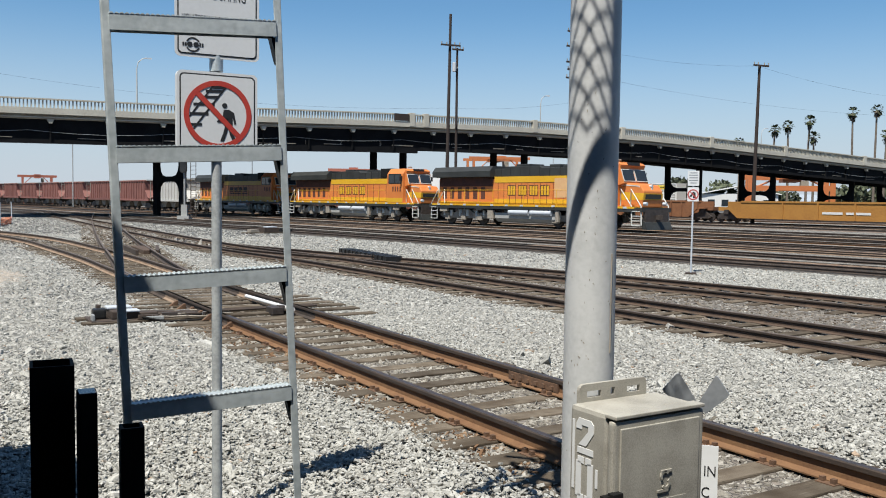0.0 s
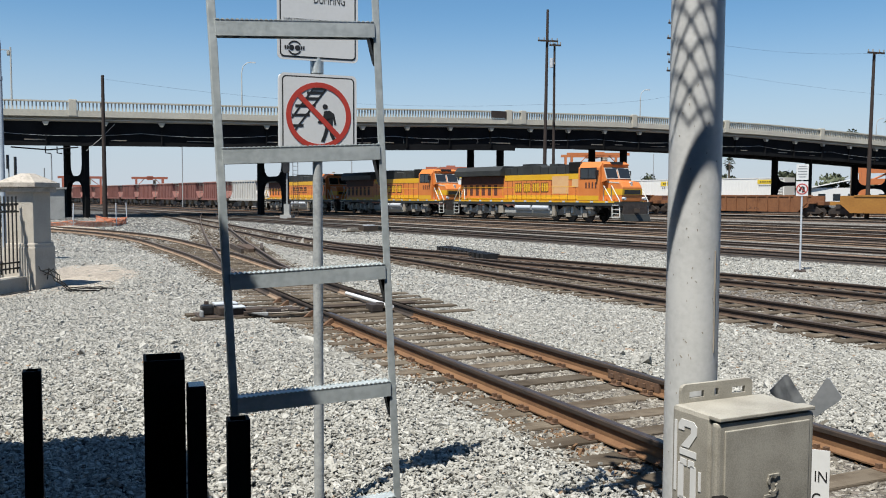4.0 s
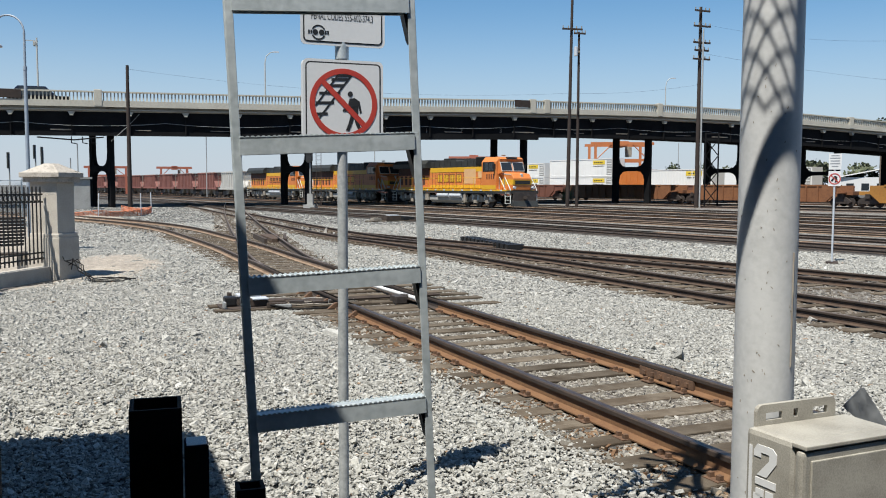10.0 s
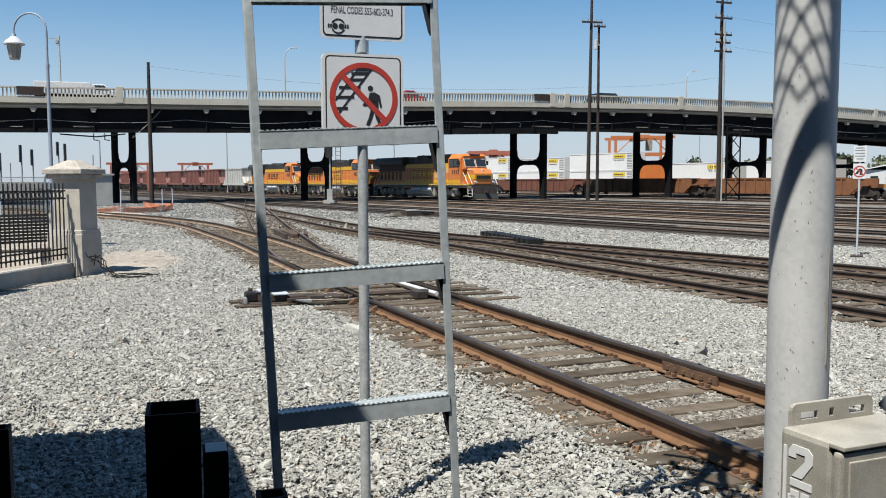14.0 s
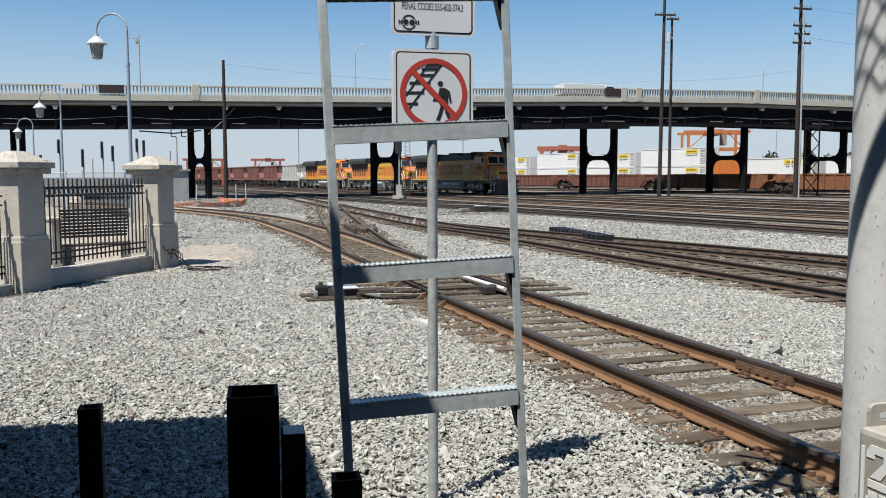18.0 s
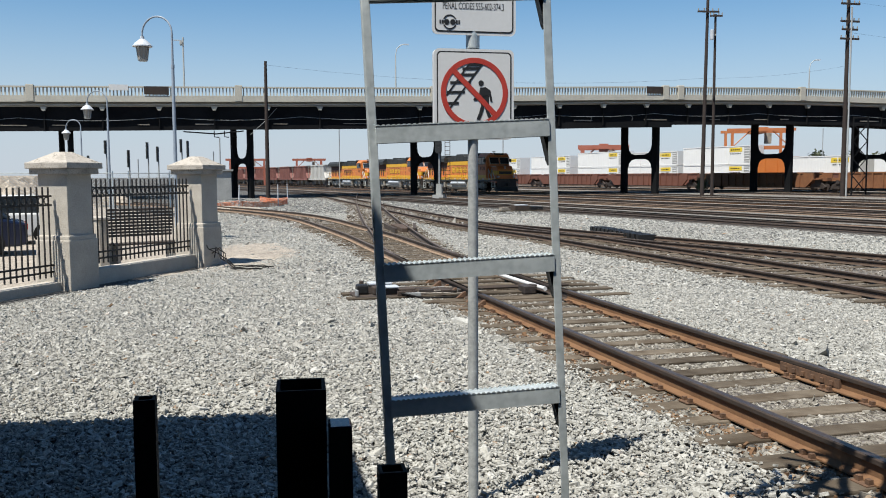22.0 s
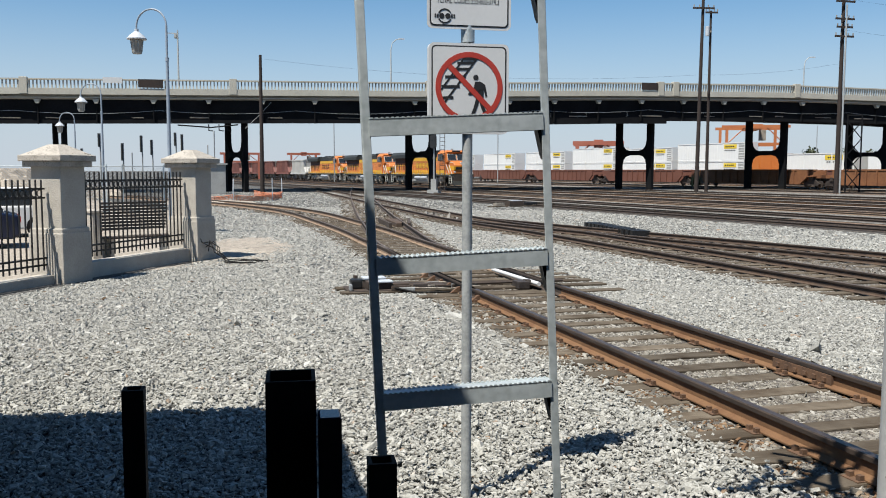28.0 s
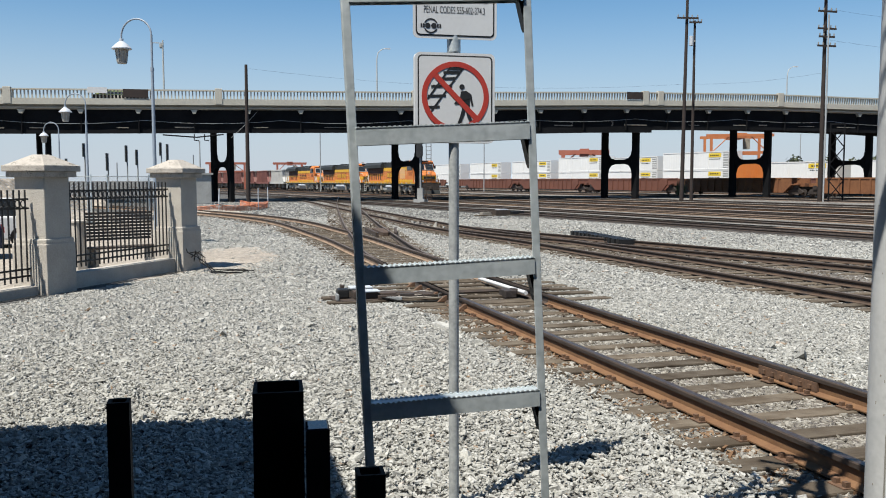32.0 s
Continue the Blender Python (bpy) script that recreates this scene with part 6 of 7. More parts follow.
mblk("housing", -0.30, 0.10, -0.18, 0.34, 0.06, 0.19, M["rail_dark"], 0.02)
mblk("cover", -0.32, 0.06, 0.08, 0.34, 0.19, 0.23, M["lampm"], 0.015)
mblk("cover", -0.14, 0.12, -0.22, 0.04, 0.17, 0.20, M["lampm"], 0.012)
mblk("gear_case", 0.14, 0.42, -0.10, 0.18, 0.06, 0.14, M["rail_dark"], 0.02)
mblk("motor_case", -0.55, -0.36, -0.06, 0.16, 0.06, 0.22, M["iron"], 0.03)
mblk("lug", -0.46, -0.40, 0.18, 0.30, 0.06, 0.26, M["rail_dark"], 0.01)
mblk("lug", -0.60, -0.56, -0.24, -0.08, 0.06, 0.16, M["machine"], 0.01)
for y in (-0.04, 0.1):
    bm = bmesh.new()
    rod(bm, (0.4, y, 0.09), (3.2, y, 0.09), 0.02, 8)
    part("throw_rod", bm, M["rail_dark"], machine)
bm = bmesh.new()
chain(bm, [(0.1, -0.3, 0.1), (0.45, -0.5, 0.03), (0.9, -0.55, 0.03), (1.3, -0.45, 0.04)], 0.018, 6)
part("cable", bm, M["tube"], machine)
for y in (-0.95, 0.85, 1.4, 2.0):
    mblk("long_tie", 0.35, 3.9, y - 0.12, y + 0.12, -0.08, 0.04, M["tie"])
random.seed(8)
for k in range(5):
    bm = bmesh.new()
    pts = [(0.2 + 0.2 * i, -0.35 + 0.16 * k + 0.08 * math.sin(i * 1.1 + k), 0.07 + 0.02 * random.random()) for i in range(8)]
    chain(bm, pts, 0.012, 6)
    part("wire", bm, M["tube"] if k % 2 else M["truck"], machine)
for y0, y1 in ((-0.5, 0.35), (0.25, 1.2)):
    bm = bmesh.new()
    bx(bm, 1.35, 1.42, y0, y1, 0.06, 0.085)
    part("tie_strap", bm, M["rail_dark"], machine)
for k in range(3):
    bm = bmesh.new()
    bx(bm, 0.62 + 0.24 * k, 0.78 + 0.24 * k, -0.20, 0.26, 0.05, 0.085 + 0.02 * (k % 2))
    part("slide_plate", bm, M["rail_dark"], machine, bevel=0.006)
for k in range(14):
    x, y = 0.2 + 1.1 * random.random(), -0.42 + 0.8 * random.random()
    a, lg = random.uniform(-0.5, 0.5), random.uniform(0.06, 0.22)
    bm = bmesh.new()
    bx(bm, -lg, lg, -0.03, 0.03, 0.0, random.uniform(0.03, 0.09), m=Matrix.Translation((x, y, 0.055)) @ Matrix.Rotation(a, 4, "Z"))
    part("linkage", bm, M[("rail_dark", "wheel", "machine", "rail_dark")[k % 4]], machine, bevel=0.006)
heater = empty("rail_heater_pipe", Matrix.Translation((*on_line(TH_NEAR, B_NEAR + 0.62, 14.4), 0)) @ Matrix.Rotation(TH_NEAR + math.pi / 2, 4, "Z"), "white pipe with a dark clamp box beside the rail", "pipe")
bm = bmesh.new()
rod(bm, (-0.95, 0, 0.13), (1.4, 0, 0.12), 0.036, 12)
part("pipe", bm, M["white"], heater)
bm = bmesh.new()
bx(bm, -0.72, -0.42, 0.07, 0.28, 0.02, 0.15)
bx(bm, -0.66, -0.50, 0.02, 0.12, 0.10, 0.17)
part("clamp_box", bm, M["wheel"], heater, "dark grey steel box", bevel=0.015)

# a pair of bars bolted over the rail joint, and braces at the switch points
bm = bmesh.new()
JB = Matrix.Translation((*on_line(TH_NEAR, B_NEAR + 0.72, 6.99), 0.040)) @ Matrix.Rotation(TH_NEAR + math.pi / 2, 4, "Z")
for sg in (-1, 1):
    bx(bm, -0.42, 0.42, sg * 0.028 - 0.014, sg * 0.028 + 0.014, 0.02, 0.105, m=JB)
    for k in (-0.33, -0.2, -0.07, 0.07, 0.2, 0.33):
        bx(bm, k - 0.022, k + 0.022, sg * 0.045 - 0.014, sg * 0.045 + 0.014, 0.035, 0.075, m=JB)
part("joint_bar", bm, M["rust"], bpy.data.objects["siding_track"])
for k in range(7):
    bm = bmesh.new()
    prism(bm, [(-0.13, 0.0), (0.04, 0.0), (0.04, 0.10), (0.0, 0.10)], -0.03, 0.03, m=Matrix.Rotation(radians(90), 4, "Z"))
    o = part("rail_brace", bm, M["rust"], bpy.data.objects["siding_track"], bevel=0.01)
    o.matrix_basis = Matrix.Translation((*on_line(TH_NEAR, B_NEAR - 0.72 - 0.05, 12.5 + k * 0.51), 0.03)) @ Matrix.Rotation(TH_NEAR, 4, "Z") @ Matrix.Rotation(radians(-90), 4, "Z")

# frog guard on the further switch
guardrail = empty("frog_guard", Matrix.Translation((-3.2, 29.2, 0)) @ Matrix.Rotation(math.atan2(-4.2, 2.1), 4, "Z"), "dark slatted guard beside the far switch", "rail guard")
for k in range(12):
    bm = bmesh.new()
    bx(bm, -2.3 + k * 0.4, -2.06 + k * 0.4, -0.28, 0.28, 0.02, 0.2)
    part("slat", bm, M["iron"], guardrail)

# ---- behind the fence: pale paving, slatted benches, parked cars ----
sheet("paving", [(-11.45, 4), (-11.45, 17.2), (-14.5, 22.5), (-24, 36), (-40, 50), (-60, 58), (-60, 4)], 0.006, M["dirt"], "pale tan paving behind the fence", "pavement")


def mound(cx, cy, rx, ry, rz, high, label):
    """A low uneven heap whose edge runs out under the gravel."""
    bm = bmesh.new()
    N = 36
    grid = []
    for i in range(N + 1):
        for j in range(N + 1):
            u, v = 2 * i / N - 1, 2 * j / N - 1
            x, y = u * rx, v * ry
            w = 1 - math.hypot(u, v) + 0.45 * noise.noise((x * 0.7, y * 0.7, cx)) + 0.2 * noise.noise((x * 2.5, y * 2.5, cy))
            grid.append(bm.verts.new((x, y, high * min(w, 0.8) * (1 if w > 0 else 0.6) + 0.015 * noise.noise((x * 6, y * 6, 2)))))
    for i in range(N):
        for j in range(N):
            a = i * (N + 1) + j
            bm.faces.new((grid[a], grid[a + N + 1], grid[a + N + 2], grid[a + 1]))
    o = part("dirt_patch", bm, M["dirt"])
    o.matrix_basis = Matrix.Translation((cx, cy, 0)) @ Matrix.Rotation(radians(rz), 4, "Z")
    return tagged(o, label, "dirt", kind="structure")


mound(-11.6, 19.3, 1.5, 4.2, 25, 0.055, "tan dry dirt beside the gravel")
mound(-31.5, 49.0, 3.0, 8.0, 42, 0.20, "tan dry dirt at the bend of the track")


def slat_bench(x, y, rz, half=0.8):
    root = empty("slatted_bench", Matrix.Translation((x, y, 0)) @ Matrix.Rotation(radians(rz), 4, "Z"), "dark slatted bench behind the iron fence", "bench", "benches")
    for k in range(9):
        bm = bmesh.new()
        bx(bm, -half - 0.1, half + 0.1, 0.18 - k * 0.012, 0.22 - k * 0.012, 0.62 + k * 0.075, 0.675 + k * 0.075)
        part("back_slat", bm, M["bench"], root)
    for k in range(4):
        bm = bmesh.new()
        bx(bm, -half - 0.1, half + 0.1, -0.32 + k * 0.12, -0.23 + k * 0.12, 0.45, 0.49)
        part("seat_slat", bm, M["bench"], root)
    for x0 in (-half, half):
        bm = bmesh.new()
        bx(bm, x0 - 0.04, x0 + 0.04, -0.3, 0.24, 0, 0.45)
        part("leg", bm, M["stucco"], root)


slat_bench(-12.95, 17.4, 60, 0.7)
slat_bench(-13.68, 16.12, 60, 0.2)
stub = empty("bench_stub_wall", Matrix.Translation((-13.40, 16.40, 0)) @ Matrix.Rotation(radians(60), 4, "Z"), "short beige stucco stub wall between two benches", "stub wall")
bm = bmesh.new()
bx(bm, -0.11, 0.11, -0.35, 0.35, 0, 1.06)
part("wall_body", bm, M["stucco"], stub, bevel=0.02)
bm = bmesh.new()
bx(bm, -0.14, 0.14, -0.38, 0.38, 1.06, 1.12)
part("coping", bm, M["stucco"], stub, bevel=0.012)


def parked_car(x, y, rz, mat, label, long=4.5):
    root = empty("parked_car", Matrix.Translation((x, y, 0)) @ Matrix.Rotation(radians(rz), 4, "Z"), label, "car", "parked cars")
    h = long / 2
    bm = bmesh.new()
    prism(bm, [(-h, 0.35), (-h + 0.05, 0.85), (-h + 0.5, 0.95), (h - 1.3, 0.95), (h - 0.1, 0.78), (h, 0.4), (h - 0.2, 0.25), (-h + 0.2, 0.25)], -0.88, 0.88)
    body = part("body", bm, mat, root, bevel=0.06)
    bm = bmesh.new()
    prism(bm, [(-h + 0.35, 0.93), (-h + 0.95, 1.42), (0.5, 1.46), (h - 1.2, 0.93)], -0.74, 0.74)
    part("cabin_glass", bm, M["glass"], root, bevel=0.05)
    bm = bmesh.new()
    prism(bm, [(-h + 0.85, 1.41), (-h + 1.0, 1.47), (0.45, 1.49), (0.6, 1.44)], -0.72, 0.72)
    part("roof", bm, mat, root, bevel=0.02)
    for sg in (-1, 1):
        bm = bmesh.new()
        bx(bm, -h - 0.01, -h + 0.25, sg * 0.7 - 0.16, sg * 0.7 + 0.16, 0.68, 0.82)
        part("tail_light", bm, M["carred"], root)
        for x0 in (-h + 0.85, h - 0.9):
            bm = bmesh.new()
            rod(bm, (x0, sg * 0.70, 0.32), (x0, sg * 0.90, 0.32), 0.32, 22)
            w = part("wheel", bm, M["tube"], root)
            bm = bmesh.new()
            rod(bm, (x0, sg * 0.885, 0.32), (x0, sg * 0.91, 0.32), 0.2, 16)
            part("rim", bm, M["lampm"], w)
    return root


parked_car(-19.2, 17.2, 224, M["carblue"], "dark blue parked car behind the iron fence")
parked_car(-21.2, 20.9, 224, M["white"], "white parked car behind the dark blue car", 5.0)
parked_car(-26.5, 24.0, 224, M["white"], "white parked van in the far row of cars", 5.0)

cable = empty("loose_cable", Matrix.Translation((-10.35, 17.0, 0)), "loose black cables lying at the pillar's foot", "cable")
random.seed(12)
for k in range(4):
    bm = bmesh.new()
    pts, a = [Vector((-0.5, 0.1 * k - 0.2, 0.5 - 0.1 * k))], 0.0
    for i in range(10):
        pts.append(Vector((-0.4 + 0.16 * i + random.uniform(-0.06, 0.06), -0.3 + 0.12 * k + 0.28 * math.sin(i * 0.7 + k) - 0.03 * i, max(0.03, 0.4 - 0.1 * i) + random.uniform(0, 0.05))))
    chain(bm, pts, 0.012, 5)
    part("strand", bm, M["tube"], cable)

# ---- orange net and cones at the bend ----
NETLINE = [(-31.5, 46.8), (-29.6, 49.6), (-28.6, 53.0), (-30.5, 58.0), (-34.5, 61.0)]
for (ax, ay), (bx_, by_) in zip(NETLINE, NETLINE[1:]):
    root = empty("safety_net", Matrix.Translation((ax, ay, 0)) @ Matrix.Rotation(math.atan2(by_ - ay, bx_ - ax), 4, "Z"), "sagging orange plastic safety net on thin stakes", "safety fence", "safety nets")
    Lh = math.hypot(bx_ - ax, by_ - ay)
    bm = bmesh.new()
    n = max(3, int(Lh / 0.3))
    for i in range(n + 1):
        x = Lh * i / n
        sag = 0.3 * 4 * (i / n) * (1 - i / n)
        bx(bm, x - 0.02, x + 0.02, -0.006, 0.006, 0.02, 0.50 - sag * 0.8)
    for k in range(6):
        for i in range(n):
            xa, xb = Lh * i / n, Lh * (i + 1) / n
            za = 0.05 + k * 0.085 * (1 - 0.32 * 4 * (i / n) * (1 - i / n))
            zb = 0.05 + k * 0.085 * (1 - 0.32 * 4 * ((i + 1) / n) * (1 - (i + 1) / n))
            rod(bm, (xa, 0, za), (xb, 0, zb), 0.022, 4)
    tagged(part("net", bm, M["mesh_orange"], root), kind="stuff")
    bm = bmesh.new()
    rod(bm, (0, 0, 0), (random.uniform(-0.2, 0.1), 0, 1.5), 0.035, 6)
    part("stake", bm, M["lampm"], root)

shelter = empty("equipment_shelter", Matrix.Translation((-43.0, 66.5, 0)) @ Matrix.Rotation(radians(35), 4, "Z"), "pale grey equipment shelter near the bridge", "shelter")
bm = bmesh.new()
bx(bm, -2.2, 2.2, -1.4, 1.4, 0, 2.5)
part("shell", bm, M["tank"], shelter, bevel=0.04)
bm = bmesh.new()
bx(bm, -2.35, 2.35, -1.55, 1.55, 2.5, 2.65)
part("roof", bm, M["tank"], shelter)

# ---- railway signal under the bridge ----
signal = empty("railway_signal", Matrix.Translation((-23.95, 74.0, 0)), "railway signal mast with ladder and dark heads", "railway signal")
bm = bmesh.new()
rod(bm, (0, 0, 0), (0, 0, 6.6), 0.09, 10)
part("mast", bm, M["machine"], signal)
for z in (4.6,):
    bm = bmesh.new()
    rod(bm, (-0.05, -0.3, z + 0.35), (-0.05, 0.05, z + 0.35), 0.27, 16)
    rod(bm, (-0.05, -0.3, z - 0.35), (-0.05, 0.05, z - 0.35), 0.27, 16)
    bx(bm, -0.32, 0.22, -0.28, 0.04, z - 0.35, z + 0.35)
    part("signal_head", bm, M["black"], signal)
bm = bmesh.new()
for x in (0.5, 0.95):
    rod(bm, (x, 0.1, 0.2), (x, 0.1, 6.9), 0.03, 5)
z = 0.4
while z < 6.8:
    rod(bm, (0.5, 0.1, z), (0.95, 0.1, z), 0.02, 5)
    z += 0.35
part("ladder", bm, M["rail_dark"], signal)
bm = bmesh.new()
bx(bm, -0.4, 0.9, -0.5, 0.6, 6.55, 6.65)
part("platform", bm, M["rail_dark"], signal)
bm = bmesh.new()
bx(bm, -0.5, 0.5, -0.5, 0.5, 0, 0.35)
bx(bm, -0.25, 0.25, -0.2, 0.2, 0.35, 1.3)
part("base_case", bm, M["tank"], signal)


# ---- gantry cranes far behind ----
def gantry(x, y, w, h, d, mat, rz, label, t=0.9):
    root = empty("gantry_crane", Matrix.Translation((x, y, 0)) @ Matrix.Rotation(radians(rz), 4, "Z"), label, "gantry crane", "gantry cranes")
    for sx in (-w / 2, w / 2):
        for sy in (-d / 2, d / 2):
            bm = bmesh.new()
            bx(bm, sx - t / 2, sx + t / 2, sy - t / 2, sy + t / 2, 0, h)
            part("leg", bm, mat, root)
        bm = bmesh.new()
        bx(bm, sx - t / 2, sx + t / 2, -d / 2, d / 2, h * 0.12, h * 0.12 + t)
        part("sill_beam", bm, mat, root)
    for sy in (-d / 2, d / 2):
        bm = bmesh.new()
        bx(bm, -w / 2 - 1.0, w / 2 + 1.0, sy - t / 2, sy + t / 2, h, h + t * 1.1)
        part("bridge_beam", bm, mat, root)
        bm = bmesh.new()
        bx(bm, -w / 2, w / 2, sy - t / 3, sy + t / 3, h * 0.68, h * 0.68 + t)
        part("spreader_beam", bm, mat, root)
    bm = bmesh.new()
    bx(bm, -w * 0.1, w * 0.12, -d / 2 - 0.2, d / 2 + 0.2, h - 0.5 * t, h + 1.5 * t)
    part("trolley", bm, mat, root)
    bm = bmesh.new()
    bx(bm, w * 0.14, w * 0.24, -0.9, 0.9, h * 0.78, h - 0.2)
    part("operator_cab", bm, M["truck"], root)
    for sx in (-w / 2, w / 2):
        bm = bmesh.new()
        rod(bm, (sx, -d / 2, h * 0.7), (sx * 0.4, -d / 2, h), t * 0.22, 6)
        part("knee_brace", bm, mat, root)
    return root


gantry(6.3, 190, 11.0, 10.6, 9, M["crane"], 8, "orange container gantry crane behind the bridge", 0.5)
gantry(-27.0, 208, 9.5, 8.0, 10, M["crane_red"], 8, "red container gantry crane behind the containers", 0.8)
gantry(-104.2, 178.8, 7.6, 5.7, 3.5, M["crane_red"], 30, "distant red gantry crane", 0.4)
gantry(-91.9, 185.5, 5.6, 5.7, 3.5, M["crane_red"], 28, "distant red gantry crane", 0.4)
gantry(60, 165, 14, 6.5, 9, M["crane"], -15, "orange gantry crane beyond the well cars", 0.9)


# ---- palms and far greenery ----
def palm(x, y, h, k):
    random.seed(k)
    root = empty("palm_tree", Matrix.Translation((x, y, 0)), "tall fan palm with a shaggy green crown", "palm tree", "fan palms")
    bm = bmesh.new()
    lean = random.uniform(-0.5, 0.5)
    for i in range(6):
        rod(bm, (lean * (i / 6) ** 2, 0, h * i / 6), (lean * ((i + 1) / 6) ** 2, 0, h * (i + 1) / 6), 0.34 - 0.022 * i, 8, 0.34 - 0.022 * (i + 1))
    part("trunk", bm, M["trunk"], root)
    bm = bmesh.new()
    c = Vector((lean, 0, h))
    for i in range(46):
        a, el = random.uniform(0, 6.283), random.uniform(-1.1, 1.35)
        L = random.uniform(0.65, 1.15)
        d = Vector((math.cos(a) * math.cos(el), math.sin(a) * math.cos(el), math.sin(el)))
        tip0 = c + d * L
        side = d.cross(Vector((0, 0, 1))).normalized()
        up = side.cross(d).normalized()
        hub = bm.verts.new(tip0 - d * 0.1)
        stem = [bm.verts.new(c + d * 0.1 + side * 0.02), bm.verts.new(c + d * 0.1 - side * 0.02)]
        bm.faces.new((stem[0], stem[1], hub))
        for j in range(-4, 5):
            an = j * 0.27
            w = 0.68 * math.cos(an * 0.6)
            dd = (d * math.cos(an) + side * math.sin(an))
            tip = tip0 + dd * w + Vector((0, 0, -0.28 * w))
            ss = (side * math.cos(an) - d * math.sin(an)) * 0.085
            bm.faces.new((hub, bm.verts.new(tip0 + dd * w * 0.55 + ss), bm.verts.new(tip), bm.verts.new(tip0 + dd * w * 0.55 - ss)))
    part("crown", bm, M["palm_leaf"], root)
    bm = bmesh.new()
    for i in range(40):
        a, low = random.uniform(0, 6.283), random.uniform(0.3, 2.1)
        p, q = c + Vector((0.1 * math.cos(a), 0.1 * math.sin(a), -0.1)), c + Vector((0.62 * math.cos(a), 0.62 * math.sin(a), -low))
        e = Vector((-math.sin(a), math.cos(a), 0)) * 0.12
        bm.faces.new([bm.verts.new(v) for v in (p, q - e, q + Vector((0, 0, -0.3)), q + e)])
    part("dead_skirt", bm, M["trunk"], root, "dry brown hanging fronds")


for k, (px, py, pz) in enumerate([(74.9, 217.5, 20.0), (78.3, 216.3, 21.0), (82.2, 214.9, 22.2), (83.7, 214.3, 18.2), (91.4, 211.1, 23.8), (95.8, 209.2, 24.3), (97.7, 208.3, 18.4), (100.8, 206.8, 22.7), (105.1, 204.7, 19.8), (107.3, 203.5, 17.0), (40.5, 226, 10.5), (113, 200, 22.0), (118, 198, 19.5), (68, 221, 17.0)]):
    palm(px, py, pz, k)


def far_tree(x, y, h, w, k, leaf=None, n=420, label="dusty green tree on the far edge of the yard"):
    random.seed(100 + k)
    root = empty("far_tree", Matrix.Translation((x, y, 0)), label, "tree", "far trees")
    bm = bmesh.new()
    rod(bm, (0, 0, 0), (0, 0, h * 0.6), w * 0.07, 6, w * 0.03)
    for i in range(5):
        a = i * 1.3
        rod(bm, (0, 0, h * (0.3 + 0.06 * i)), (math.cos(a) * w * 0.3, math.sin(a) * w * 0.3, h * (0.55 + 0.06 * i)), w * 0.03, 5, w * 0.012)
    part("trunk", bm, M["trunk"], root)
    bm = bmesh.new()
    for i in range(n):
        u, v = random.uniform(0, 6.283), random.uniform(-1, 1)
        r = random.uniform(0.55, 1.0) * (1 + 0.3 * noise.noise((math.cos(u) * 1.7 + k, math.sin(u) * 1.7, v * 2)))
        p = Vector((math.cos(u) * math.sqrt(1 - v * v) * w / 2 * r, math.sin(u) * math.sqrt(1 - v * v) * w / 2 * r, h * 0.58 + v * h * 0.42 * r))
        s = w * random.uniform(0.04, 0.085)
        q = Euler((random.uniform(0, 6), random.uniform(0, 6), random.uniform(0, 6))).to_matrix()
        bm.faces.new([bm.verts.new(p + q @ Vector(c) * s) for c in ((-1, -0.6, 0), (0.2, -0.9, 0.2), (1, 0.1, 0), (0.1, 0.9, -0.2))])
    part("crown", bm, leaf or M["leaf"], root)


random.seed(9)
for k in range(34):
    a = radians(-34 + k * 1.35 + random.uniform(-0.5, 0.5))
    if k > 13 and k % 3:
        continue
    r = random.uniform(245, 300)
    far_tree(math.sin(-a) * r, math.cos(a) * r, random.uniform(5.0, 9.5), random.uniform(6, 11), k)
for k, (x, y, h, w) in enumerate([(21.5, 175, 6.4, 2.4), (23.0, 178, 7.6, 2.0), (27, 180, 6.0, 4), (13.5, 185, 5, 5)]):
    far_tree(x, y, h, w, 60 + k)

# ---- chain-link fence, heap and switch stand in the left distance ----
LINK = [(-34.5, 27.0), (-30.5, 31.0), (-26.9, 35.2), (-25.4, 40.5)]
for (ax, ay), (cx, cy) in zip(LINK, LINK[1:]):
    L = math.hypot(cx - ax, cy - ay)
    root = empty("chain_link_fence", Matrix.Translation((ax, ay, 0)) @ Matrix.Rotation(math.atan2(cy - ay, cx - ax), 4, "Z"), "grey chain-link fence panel on thin steel posts", "fence", "chain-link fences")
    bm = bmesh.new()
    n = int(L / 0.16)
    for i in range(n):
        x = L * i / n
        for sg in (0, 1):
            xa, xb = (x, min(L, x + 2.1)) if sg else (min(L, x + 2.1), x)
            if x + 2.1 <= L:
                rod(bm, (xa, 0, 0.05), (xb, 0, 2.15), 0.008, 3, caps=False)
    tagged(part("wire_mesh", bm, M["galv"], root), kind="stuff")
    for k in range(int(L / 2.4) + 1):
        bm = bmesh.new()
        rod(bm, (k * 2.4, 0, 0), (k * 2.4, 0, 2.3), 0.035, 8)
        part("post", bm, M["galv"], root)
    bm = bmesh.new()
    rod(bm, (0, 0, 2.2), (L, 0, 2.2), 0.025, 6)
    part("top_rail", bm, M["galv"], root)
mound(-49.5, 50.0, 9, 5, 40, 2.7, "pale tan heap of dry soil behind the fence")
sws = empty("yard_switch_stand", Matrix.Translation((-10.9, 48.6, 0)) @ Matrix.Rotation(TH_YARD, 4, "Z"), "dark yard switch machine with a pale lid beside the track", "switch machine")
